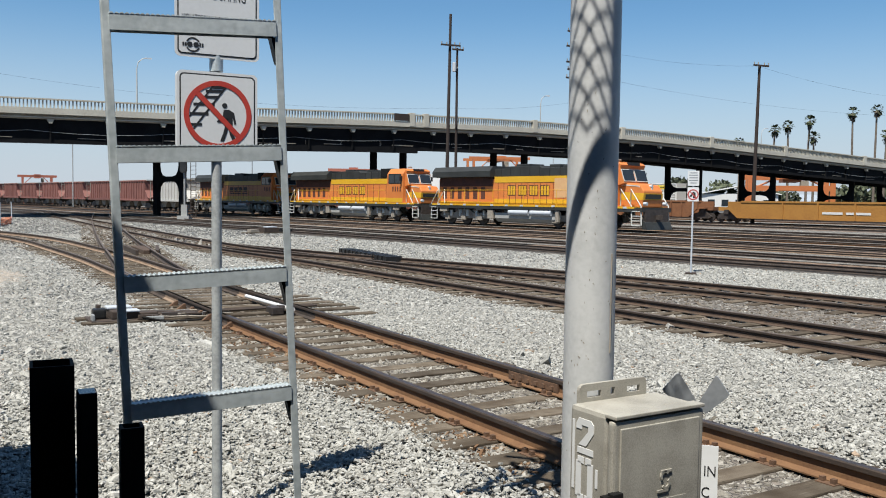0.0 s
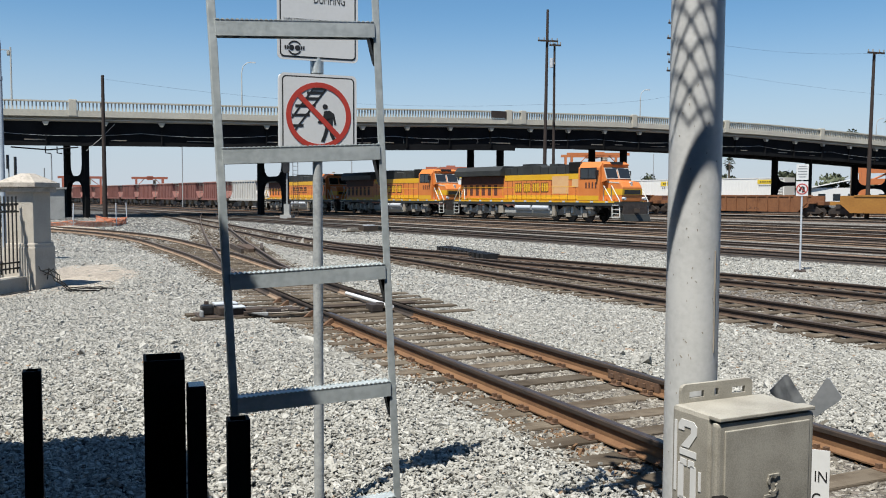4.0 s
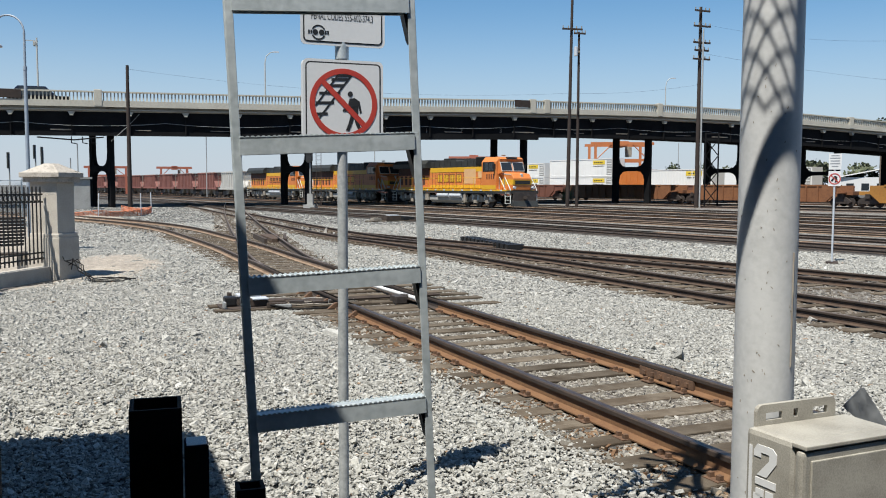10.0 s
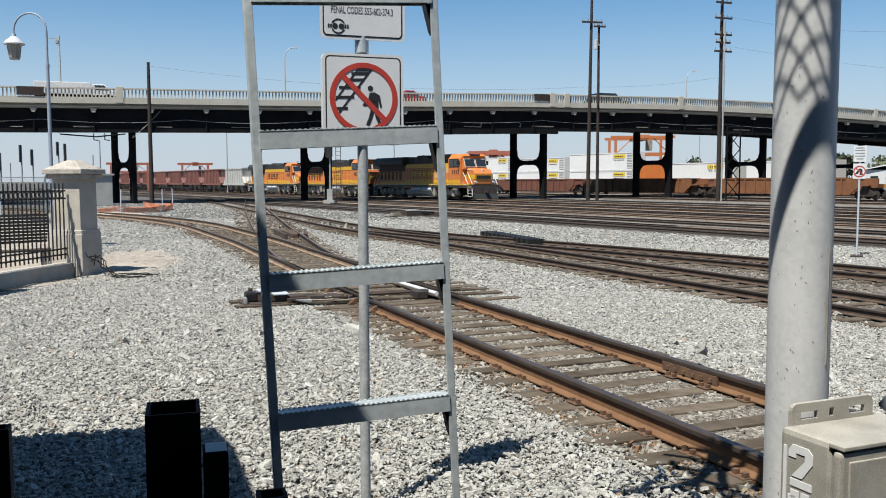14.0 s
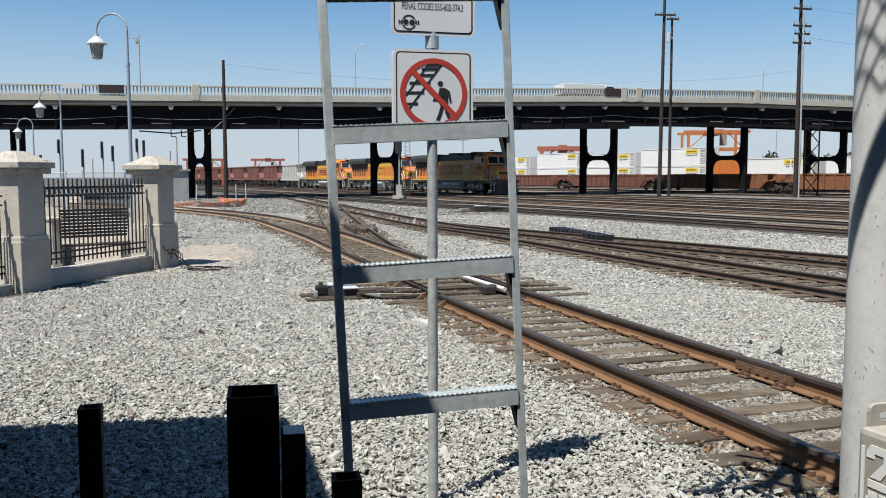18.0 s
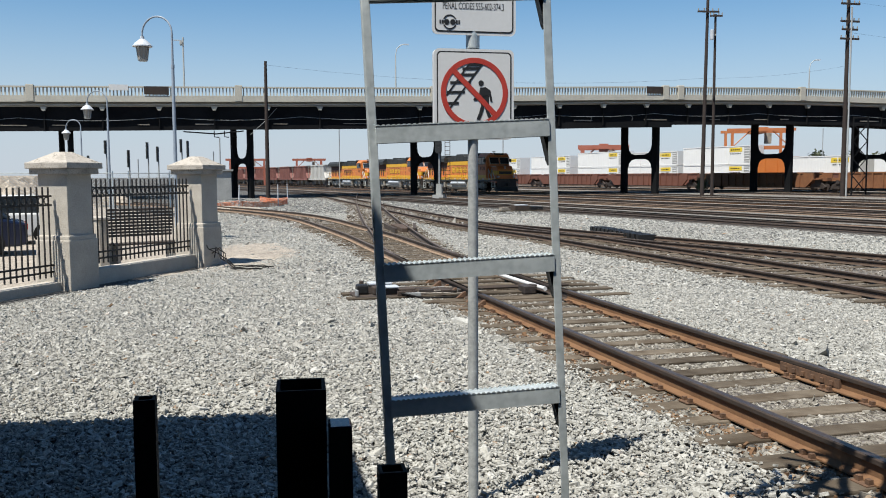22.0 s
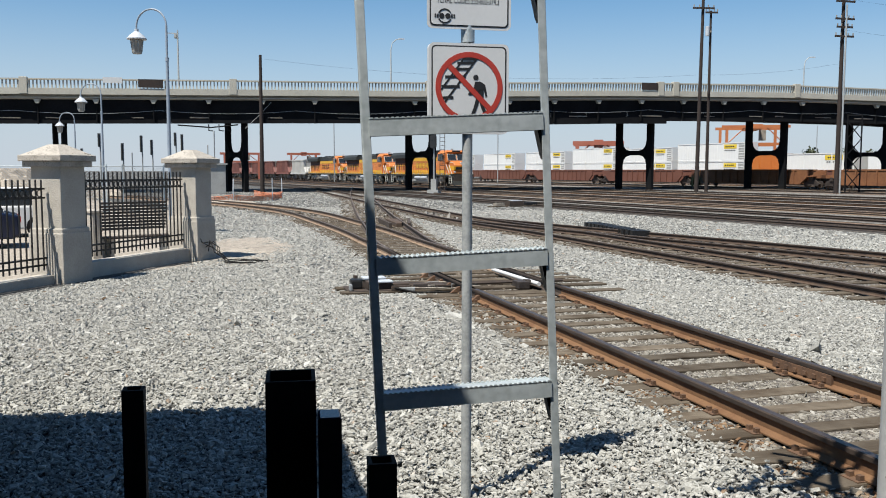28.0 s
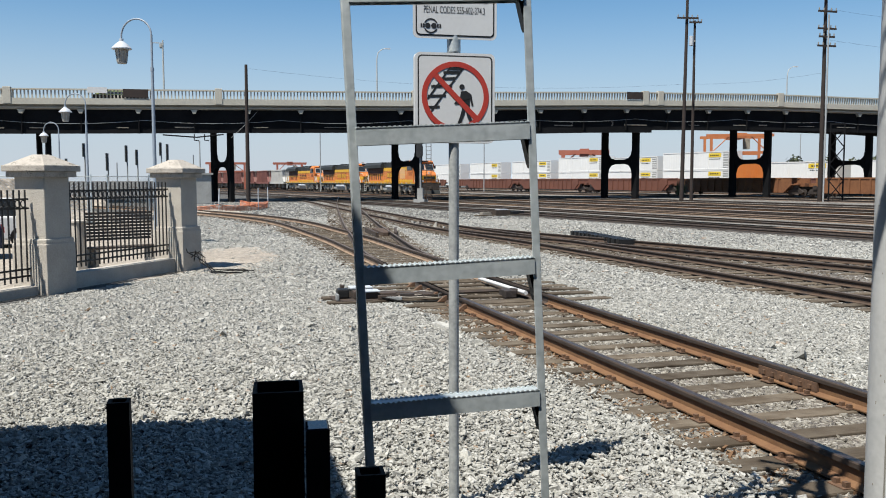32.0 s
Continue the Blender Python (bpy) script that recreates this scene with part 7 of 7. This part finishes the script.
for nm, x0, x1, y0, y1, z0, z1, mk in (("base_tie", -1.6, 2.4, -0.3, 0.3, 0.0, 0.06, "tie"), ("gear_case", -0.5, 0.4, -0.3, 0.3, 0.06, 0.32, "rail_dark"), ("lid", -0.3, 0.3, -0.25, 0.25, 0.32, 0.37, "lampm"), ("side_case", 0.6, 1.3, -0.25, 0.3, 0.06, 0.24, "iron"), ("end_case", -1.3, -0.8, -0.2, 0.2, 0.06, 0.22, "truck")):
    bm = bmesh.new()
    bx(bm, x0, x1, y0, y1, z0, z1)
    part(nm, bm, M[mk], sws, bevel=0.01)
lattice = empty("lattice_mast", Matrix.Translation((12.2, 91.2, 0)) @ Matrix.Rotation(radians(-8), 4, "Z"), "dark steel lattice mast beside the bridge column", "mast")
for x in (-0.62, 0.62):
    bm = bmesh.new()
    bx(bm, x - 0.07, x + 0.07, -0.07, 0.07, 0, 7.4)
    part("upright", bm, M["girder"], lattice)
for k in range(4):
    for sg in (-1, 1):
        bm = bmesh.new()
        rod(bm, (-0.62 * sg, 0, 0.3 + k * 1.6), (0.62 * sg, 0, 1.9 + k * 1.6), 0.05, 5)
        part("brace", bm, M["girder"], lattice)
for z in (6.75, 7.3):
    bm = bmesh.new()
    bx(bm, -0.62, 0.62, -0.06, 0.06, z - 0.06, z + 0.06)
    part("cross_bar", bm, M["girder"], lattice)
weed = empty("tall_weed", Matrix.Translation((-2.6, 112, 0)), "tall dry green weed beside the track", "weed")
bm = bmesh.new()
random.seed(3)
for i in range(110):
    a, s = random.uniform(0, 6.28), random.uniform(0.1, 0.8)
    p0 = Vector((random.uniform(-0.5, 0.5), random.uniform(-0.5, 0.5), 0))
    p1 = p0 + Vector((math.cos(a) * s, math.sin(a) * s, random.uniform(0.7, 2.6)))
    sd = Vector((-math.sin(a), math.cos(a), 0)) * 0.035
    mid = p0.lerp(p1, 0.5)
    bm.faces.new([bm.verts.new(c) for c in (p0, mid + sd, p1, mid - sd)])
part("blades", bm, M["weed"], weed)

warehouse = empty("far_warehouse", Matrix.Translation((76.5, 248, 0)) @ Matrix.Rotation(radians(-17), 4, "Z"), "low white warehouse with a pale roof", "warehouse")
bm = bmesh.new()
bx(bm, -10, 10, -6, 6, 0, 4.6)
part("wall", bm, M["white"], warehouse)
bm = bmesh.new()
prism(bm, [(-10.8, 4.4), (0, 6.6), (10.8, 4.4), (10.8, 4.65), (0, 6.9), (-10.8, 4.65)], -6.6, 6.6)
part("roof", bm, M["cont"], warehouse)
for k in range(5):
    bm = bmesh.new()
    bx(bm, -8.2 + k * 3.6, -6.4 + k * 3.6, -6.05, -5.98, 1.2, 3.0)
    part("window", bm, M["glass"], warehouse)
# far mountains; their haze is painted in the material
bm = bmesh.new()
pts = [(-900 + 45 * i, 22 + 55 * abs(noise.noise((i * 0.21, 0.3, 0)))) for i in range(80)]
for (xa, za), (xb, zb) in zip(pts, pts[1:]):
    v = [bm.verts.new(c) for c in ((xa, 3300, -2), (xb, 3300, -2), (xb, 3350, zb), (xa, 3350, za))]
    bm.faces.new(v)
tagged(part("backdrop", bm, M["mountain"]), "mountains on the horizon, coloured with pale haze", "mountains", kind="structure")

# ---- thin masts in the far yard, street lights and panels on the bridge ----
random.seed(21)
for k, (a, d, h) in enumerate([(38.6, 110, 6.3), (37.3, 110, 5.2), (36.2, 112, 6.2), (35.6, 112, 5.7), (34.2, 112, 6.6), (33.8, 112, 6.4), (39.6, 130, 5.0), (36.8, 135, 4.6), (31.9, 120, 7.2), (32.3, 125, 5.5), (24.4, 150, 11.0), (13.8, 150, 9.0), (40.8, 120, 5.2), (-5.6, 210, 12)]):
    x, y = -math.sin(radians(a)) * d, math.cos(radians(a)) * d
    root = empty("yard_mast", Matrix.Translation((x, y, 0)), "thin dark mast with a narrow plate in the far yard", "mast", "yard masts")
    bm = bmesh.new()
    rod(bm, (0, 0, 0), (0, 0, h), 0.09, 6)
    part("mast_pole", bm, M["post"], root)
    if k < 7:
        bm = bmesh.new()
        bx(bm, -0.06, 0.07, -0.35, -0.12, h - random.uniform(1.4, 2.3), h)
        part("plate", bm, M["green"], root)


def street_light(s, y, side, h=5.2):
    root = empty("street_light", BR @ Matrix.Translation((s, y, top_z(s) - 1.25)), "slender grey street light on the bridge", "street light", "bridge lights")
    bm = bmesh.new()
    rod(bm, (0, 0, 0), (0, 0, h), 0.10, 8, 0.06)
    chain(bm, [(0, 0, h), (side * 0.15, 0, h + 0.7), (side * 0.6, 0, h + 1.1), (side * 1.1, 0, h + 1.2)], 0.05, 6)
    part("pole", bm, M["post"], root)
    bm = bmesh.new()
    bx(bm, side * 1.5, side * 0.9, -0.12, 0.12, h + 1.12, h + 1.24)
    part("lamp_head", bm, M["lampm"], root)


street_light(-0.4, 13.6, 1, 6.1)
street_light(52, 13.6, 1)
street_light(96, 13.6, 1, 4.6)
street_light(112, 0.8, -1, 5.4)
for s0, s1, mat, lab in ((-25.7, -23.6, M["timber_pole"], "brown panel hung on the bridge railing"), (22.8, 24.6, M["timber_pole"], "brown panel hung on the bridge railing"), (-28.6, -27.0, M["white"], "white panel above the bridge railing")):
    bm = bmesh.new()
    z = top_z(s0)
    lift = 0.35 if mat is M["white"] else 0.0
    bx(bm, s0, s1, -0.14, -0.09, z - (0.72 if lift == 0 else 0.36), z + (0.0 if lift == 0 else 0.14))
    bm.transform(BR)
    tagged(part("railing_panel", bm, mat), lab, "panel", "railing panels")
# pipes and wires along the girders
for k in range(15):
    s = -60 + 12 * k
    bm = bmesh.new()
    chain(bm, [BR @ Vector((s + 2 * i, 0.36, top_z(s + 2 * i) - 2.7 - 0.28 * 4 * (i / 6) * (1 - i / 6))) for i in range(7)], 0.02, 4)
    tagged(part("hung_cable", bm, M["post"]), "pale cable sagging along the bridge girder", "cable", "girder cables")


conduit = empty("hung_conduit", BR, "pale conduit slanting down the bridge girder", "conduit")
bm = bmesh.new()
chain(bm, [(-14.2, 0.35, top_z(-14) - 1.9), (-15.2, 0.3, top_z(-15) - 3.0), (-16.6, 0.3, top_z(-16) - 4.3)], 0.02, 6)
part("tube", bm, M["post"], conduit)
bm = bmesh.new()
chain(bm, [(-22.5, 1.0, top_z(-22) - 3.95), (-19.6, 0.6, top_z(-19) - 4.2), (-17.2, 0.5, top_z(-17) - 3.95)], 0.06, 6)
part("bracket_bar", bm, M["girder"], conduit)
for s in (-19.8, -18.9, -18.2):
    bm = bmesh.new()
    chain(bm, [(s, 0.6, top_z(s) - 3.9), (s, 0.6, top_z(s) - 4.45), (s + 0.4, 0.6, top_z(s) - 4.5)], 0.05, 6)
    part("bracket", bm, M["girder"], conduit)
random.seed(31)
ledge = empty("girder_ledge_dust", BR, "pale dust lying along the bridge girder's ledge", "dust")
s = -60
while s < 120:
    w = random.uniform(0.6, 2.6)
    bm = bmesh.new()
    z = top_z(s)
    bx(bm, s, s + w, 0.46, 0.494, z - 3.35, z - 3.30 + random.uniform(0, 0.06))
    part("dust_line", bm, M["truck"], ledge)
    s += w + random.uniform(1.0, 6.0)

# painted span numbers on the girder
for word, sx in (("1", 13.2), ("2", 17.0), ("3", 21.5)):
    letters(word, 0.62, Matrix.Translation((sx, 0.494, top_z(sx) - 3.2)) @ FACE, bridge, M["truck"], "span_number")

# slim camera mast at the bridge's far railing
cammast = empty("camera_mast", BR @ Matrix.Translation((-22.75, 13.6, top_z(-22.7) - 1.25)), "slim grey mast with a small camera on a bracket", "mast")
bm = bmesh.new()
rod(bm, (0, 0, 0), (0, 0, 7.6), 0.10, 8, 0.075)
part("pole", bm, M["post"], cammast)
bm = bmesh.new()
bx(bm, -1.0, 0.1, -0.04, 0.04, 7.25, 7.33)
bx(bm, -0.3, 0.1, -0.04, 0.04, 6.75, 6.83)
part("bracket", bm, M["post"], cammast)
bm = bmesh.new()
bx(bm, -0.34, -0.08, -0.12, 0.12, 6.85, 7.22)
part("camera_housing", bm, M["tank"], cammast, bevel=0.03)

# cast frog where the lead track leaves the curve
frog = empty("switch_frog", Matrix.Translation((-11.3, 30.4, 0)) @ Matrix.Rotation(radians(24), 4, "Z"), "dark cast steel frog between the diverging rails", "rail frog")
bm = bmesh.new()
prism(bm, [(-0.10, -1.5), (0.10, -1.5), (0.34, 1.4), (-0.34, 1.4)], -0.02, 0.17, m=Matrix(((1, 0, 0, 0), (0, 0, 1, 0), (0, 1, 0, 0), (0, 0, 0, 1))))
part("casting", bm, M["rail_brown"], frog, bevel=0.02)
for sg in (-1, 1):
    bm = bmesh.new()
    bx(bm, sg * 0.46 - 0.05, sg * 0.46 + 0.05, -1.9, 1.5, 0.0, 0.19, m=Matrix.Rotation(radians(-4 * sg), 4, "Z"))
    part("wing_rail", bm, M["rail_dark"], frog)

# ---- vehicles on the bridge ----
def bridge_vehicle(name, label, mat, length, h, cab):
    root = empty(name, BR, label, "truck" if length > 6 else "car", "bridge traffic")
    bm = bmesh.new()
    bx(bm, -length, 0, -1.1, 1.1, 0.5, 0.75 if cab else 0.9)
    part("chassis", bm, M["girder"], root)
    bm = bmesh.new()
    if cab:
        bx(bm, -length, -2.4, -1.2, 1.2, 0.75, h)
    else:
        prism(bm, [(-length, 0.5), (-length + 0.1, 0.95), (-length + 0.8, h), (-1.9, h), (-1.0, 0.95), (0, 0.85), (0, 0.5)], -0.85, 0.85)
    part("body", bm, mat, root, bevel=0.05)
    if cab:
        bm = bmesh.new()
        prism(bm, [(-2.3, 0.6), (-2.3, 1.7), (-1.3, 1.7), (-0.7, 1.2), (0, 1.1), (0, 0.6)], -1.1, 1.1)
        part("cab", bm, mat, root, bevel=0.08)
        bm = bmesh.new()
        prism(bm, [(-2.1, 1.2), (-2.1, 1.6), (-1.35, 1.6), (-0.9, 1.2)], -1.112, 1.112)
        part("cab_window", bm, M["glass"], root)
    else:
        bm = bmesh.new()
        prism(bm, [(-length + 0.55, 0.98), (-length + 0.95, h - 0.08), (-2.0, h - 0.08), (-1.3, 0.98)], -0.86, 0.86)
        part("window", bm, M["glass"], root)
    for x in ((-1.0, -length + 1.2, -length + 2.4) if cab else (-0.9, -length + 0.9)):
        for y in (-1.0, 1.0):
            bm = bmesh.new()
            rod(bm, (x, y - 0.15, 0.42), (x, y + 0.15, 0.42), 0.42, 16)
            part("wheel", bm, M["tube"], root)
    return root


TRAFFIC = [
    (bridge_vehicle("dark_car", "dark tall car driving over the bridge", M["carblue"], 4.9, 1.72, False), 10.0, -19.9, 14.0, 3.2),
    (bridge_vehicle("red_truck", "red truck driving over the bridge", M["carred"], 5.8, 1.4, True), 13.0, -4.0, 16.0, 4.0),
    (bridge_vehicle("white_truck", "white truck driving over the bridge", M["white"], 7.0, 1.8, True), 14.0, -17.5, 10.9, 3.0),
    (bridge_vehicle("sedan", "pale green car driving over the bridge", M["carlime"], 4.6, 1.28, False), 32.0, -23.8, 11.0, 3.2),
]

# ---- loose stones ----
SEED = np.random.default_rng(4)


def stones(name, n, xr, yr, size, keep, label, lift=1.7, mat=None, corners=3, tilt=0.38, thick=1.0):
    """Many flat angular stones in one mesh; keep says which of the random places hold one."""
    xy = np.column_stack([SEED.uniform(*xr, n), SEED.uniform(*yr, n)])
    xy = xy[keep(xy)]
    n, c = len(xy), corners
    an = SEED.uniform(-1.1, 1.1, (n, c)) / c * 1.25 + 2 * np.pi * np.arange(c) / c
    rad = SEED.uniform(0.6, 1.35, (n, c))
    flat = np.stack([rad * np.cos(an), rad * np.sin(an)], -1)
    top = SEED.uniform(0.62, 1.0, (n, c, 1))
    low, high = SEED.uniform(-0.6, -0.3, (n, c, 1)), SEED.uniform(0.2, 0.75, (n, 1, 1)) + SEED.normal(0, 0.15, (n, c, 1))
    v = np.concatenate([np.concatenate([flat, low], -1), np.concatenate([flat * top + SEED.normal(0, 0.10, (n, 1, 2)), high], -1)], 1)
    v = v * size * SEED.lognormal(0, 0.40, n)[:, None, None] * np.stack([SEED.uniform(1.0, 1.7, n), SEED.uniform(0.65, 1.0, n), SEED.uniform(0.4, 0.8, n) * thick], -1)[:, None]
    a, b = SEED.uniform(0, 6.283, n), SEED.normal(0, tilt, n)
    ca, sa, cb, sb = np.cos(a), np.sin(a), np.cos(b), np.sin(b)
    x, z = v[..., 0] * cb[:, None] + v[..., 2] * sb[:, None], -v[..., 0] * sb[:, None] + v[..., 2] * cb[:, None]
    v = np.stack([x * ca[:, None] - v[..., 1] * sa[:, None], x * sa[:, None] + v[..., 1] * ca[:, None], z], -1)
    v[..., 0] += xy[:, None, 0]
    v[..., 1] += xy[:, None, 1]
    v[..., 2] += SEED.uniform(-0.1, max(0.05, lift), n)[:, None] * size
    k = range(c)
    tris = np.array([(0, i + 1, i) for i in k[1:-1]] + [(c, c + i, c + i + 1) for i in k[1:-1]] + [f for i in k for f in ((i, (i + 1) % c, c + (i + 1) % c), (i, c + (i + 1) % c, c + i))])
    faces = (tris[None] + 2 * c * np.arange(n)[:, None, None]).reshape(-1, 3)
    me = bpy.data.meshes.new(name)
    me.vertices.add(2 * c * n)
    me.vertices.foreach_set("co", v.ravel())
    me.loops.add(faces.size)
    me.loops.foreach_set("vertex_index", faces.ravel().astype(np.int32))
    me.polygons.add(len(faces))
    me.polygons.foreach_set("loop_start", np.arange(0, faces.size, 3, dtype=np.int32))
    me.polygons.foreach_set("loop_total", np.full(len(faces), 3, dtype=np.int32))
    me.update(calc_edges=True)
    me.shade_flat()
    me.materials.append(mat or M["stone"])
    return tagged(new(name, me), label, "gravel", kind="stuff")


TIES = np.array([(*o.matrix_basis.translation[:2], *o.matrix_basis.to_3x3().col[0][:2]) for o in bpy.data.objects if o.name.split(".")[0] == "tie"])
TIES = TIES[(TIES[:, 1] < 34) & (np.abs(TIES[:, 0]) < 16)]
BEDS = [(NEAR, 1.32), (LEFT, 1.1), (STRAIGHT, 1.1), (T2, 1.25), (T3, 1.25), (MID, 1.2)]


def line_gap(xy, line):
    """How far each place lies from a track's middle line."""
    pts = np.array(smooth(line[::2] + [line[-1]], 0.4))
    pts = pts[(pts[:, 1] > -2) & (pts[:, 1] < 66)]
    best = np.full(len(xy), 99.0)
    for p in pts[::1]:
        best = np.minimum(best, (xy[:, 0] - p[0]) ** 2 + (xy[:, 1] - p[1]) ** 2)
    return np.sqrt(best)


def in_view(xy):
    ang = np.degrees(np.arctan2(-xy[:, 0], xy[:, 1] + 0.4))
    return (ang > -34) & (ang < 50) & (xy[:, 0] > -10.7 - 0.64 * np.maximum(0, xy[:, 1] - 17.2))


def off_ties(xy):
    """Places that lie on no timber, with a few stones left lying on it."""
    ok = np.ones(len(xy), bool)
    for cx, cy, ux, uy in TIES:
        dx, dy = xy[:, 0] - cx, xy[:, 1] - cy
        L = math.hypot(ux, uy)
        ux, uy = ux / L, uy / L
        hit = (np.abs(dx * uy - dy * ux) < 0.125) & (np.abs(dx * ux + dy * uy) < 1.20)
        ok[hit] &= SEED.uniform(0, 1, hit.sum()) > 0.985
    return ok


def beds(xy, lines=BEDS):
    hit = np.zeros(len(xy), bool)
    for line, half in lines:
        g = line_gap(xy, line)
        hit |= g < half + SEED.normal(0, 0.12, len(xy))
    return hit


def open_gravel(xy):
    ok = in_view(xy)
    ok[ok] = ~beds(xy[ok])
    return ok & (xy @ np.array([math.cos(TH_YARD), math.sin(TH_YARD)]) < 24.1)


def bed_gravel(lines):
    def keep(xy):
        ok = in_view(xy)
        g = np.full(len(xy), 99.0)
        for line, half in lines:
            g = np.minimum(g, line_gap(xy, line))
        ok &= (g < 1.4) & (np.abs(g - 0.72) > 0.09)
        ok[ok] = off_ties(xy[ok])
        return ok
    return keep


stones("gravel_stones", 225000, (-9.2, 5), (2.2, 9.0), 0.0135, lambda xy: (np.hypot(xy[:, 0], xy[:, 1]) > 4.6) & open_gravel(xy), "pale grey crushed stones lying loose by the siding", 3.3, corners=4)
stones("gravel_stones", 240000, (-10.7, 9), (9.0, 16.0), 0.0160, open_gravel, "pale grey crushed stones beyond the siding", 1.0, tilt=0.30)
stones("gravel_stones", 200000, (-17, 15), (16.0, 28.0), 0.023, open_gravel, "pale grey crushed stones between the yard tracks", 0.7, tilt=0.24, thick=0.8)
stones("gravel_stones", 120000, (-27, 16), (28.0, 44.0), 0.029, open_gravel, "pale grey crushed stones on the far gravel strip", 0.3, tilt=0.2, thick=0.7)
stones("gravel_stones", 46000, (-52, 4), (40.0, 74.0), 0.042, open_gravel, "pale grey crushed stones at the bend of the track", 0.3, tilt=0.2, thick=0.7)
stones("ballast_stones", 40000, (-34, 2), (34.0, 60.0), 0.05, bed_gravel(BEDS[1:4]), "rust-stained stones between the rails beyond the switch", 0.3, M["stone_brown"])
stones("ballast_stones", 120000, (-5, 5), (2.5, 13.5), 0.0165, bed_gravel(BEDS[:1]), "dusty grey stones between the timber ties", 0.3, M["stone_mid"], 4)
stones("ballast_stones", 150000, (-17, 15), (8.0, 34.0), 0.026, bed_gravel(BEDS[1:]), "rust-stained stones between the ties of the yard tracks", 0.3, M["stone_brown"])
stones("stained_stones", 62000, (-5, 5), (2.5, 13.5), 0.017, lambda xy: in_view(xy) & (np.abs(line_gap(xy, NEAR) - 0.92) < 0.26) & off_ties(xy), "rust-stained stones along the rails of the siding", 0.8, M["stone_rust"])
stones("gravel_rocks", 420, (-7, 5), (3.0, 12.0), 0.034, open_gravel, "larger pale stones among the gravel", corners=4)


# ---- movement ----
def train_at(t):
    for (a, sa), (b, sb) in zip(FRONT, FRONT[1:]):
        if t <= b:
            return sa + (sb - sa) * (t - a) / (b - a)
    return FRONT[-1][1]


def motions():
    for car, back in TRAIN:
        walk(car, [(t, yard_pose(46.0, s + back)) for t, s in FRONT])
    for car, t0, s0, v, y in TRAFFIC:
        rows = []
        for t in [i * 0.5 for i in range(65)]:
            s = min(255.0, max(-185.0, s0 + v * (t - t0)))
            rows.append((t, BR @ Matrix.Translation((s, y, top_z(s) - 1.24))))
        walk(car, rows)
    steps = [i * 0.25 for i in range(129)]
    for wheel, x, r in WHEELS:
        walk(wheel, [(t, Matrix.Translation((x, 0, r)) @ Matrix.Rotation(-(train_at(t) - FRONT[0][1]) / r, 4, "Y")) for t in steps])


motions()
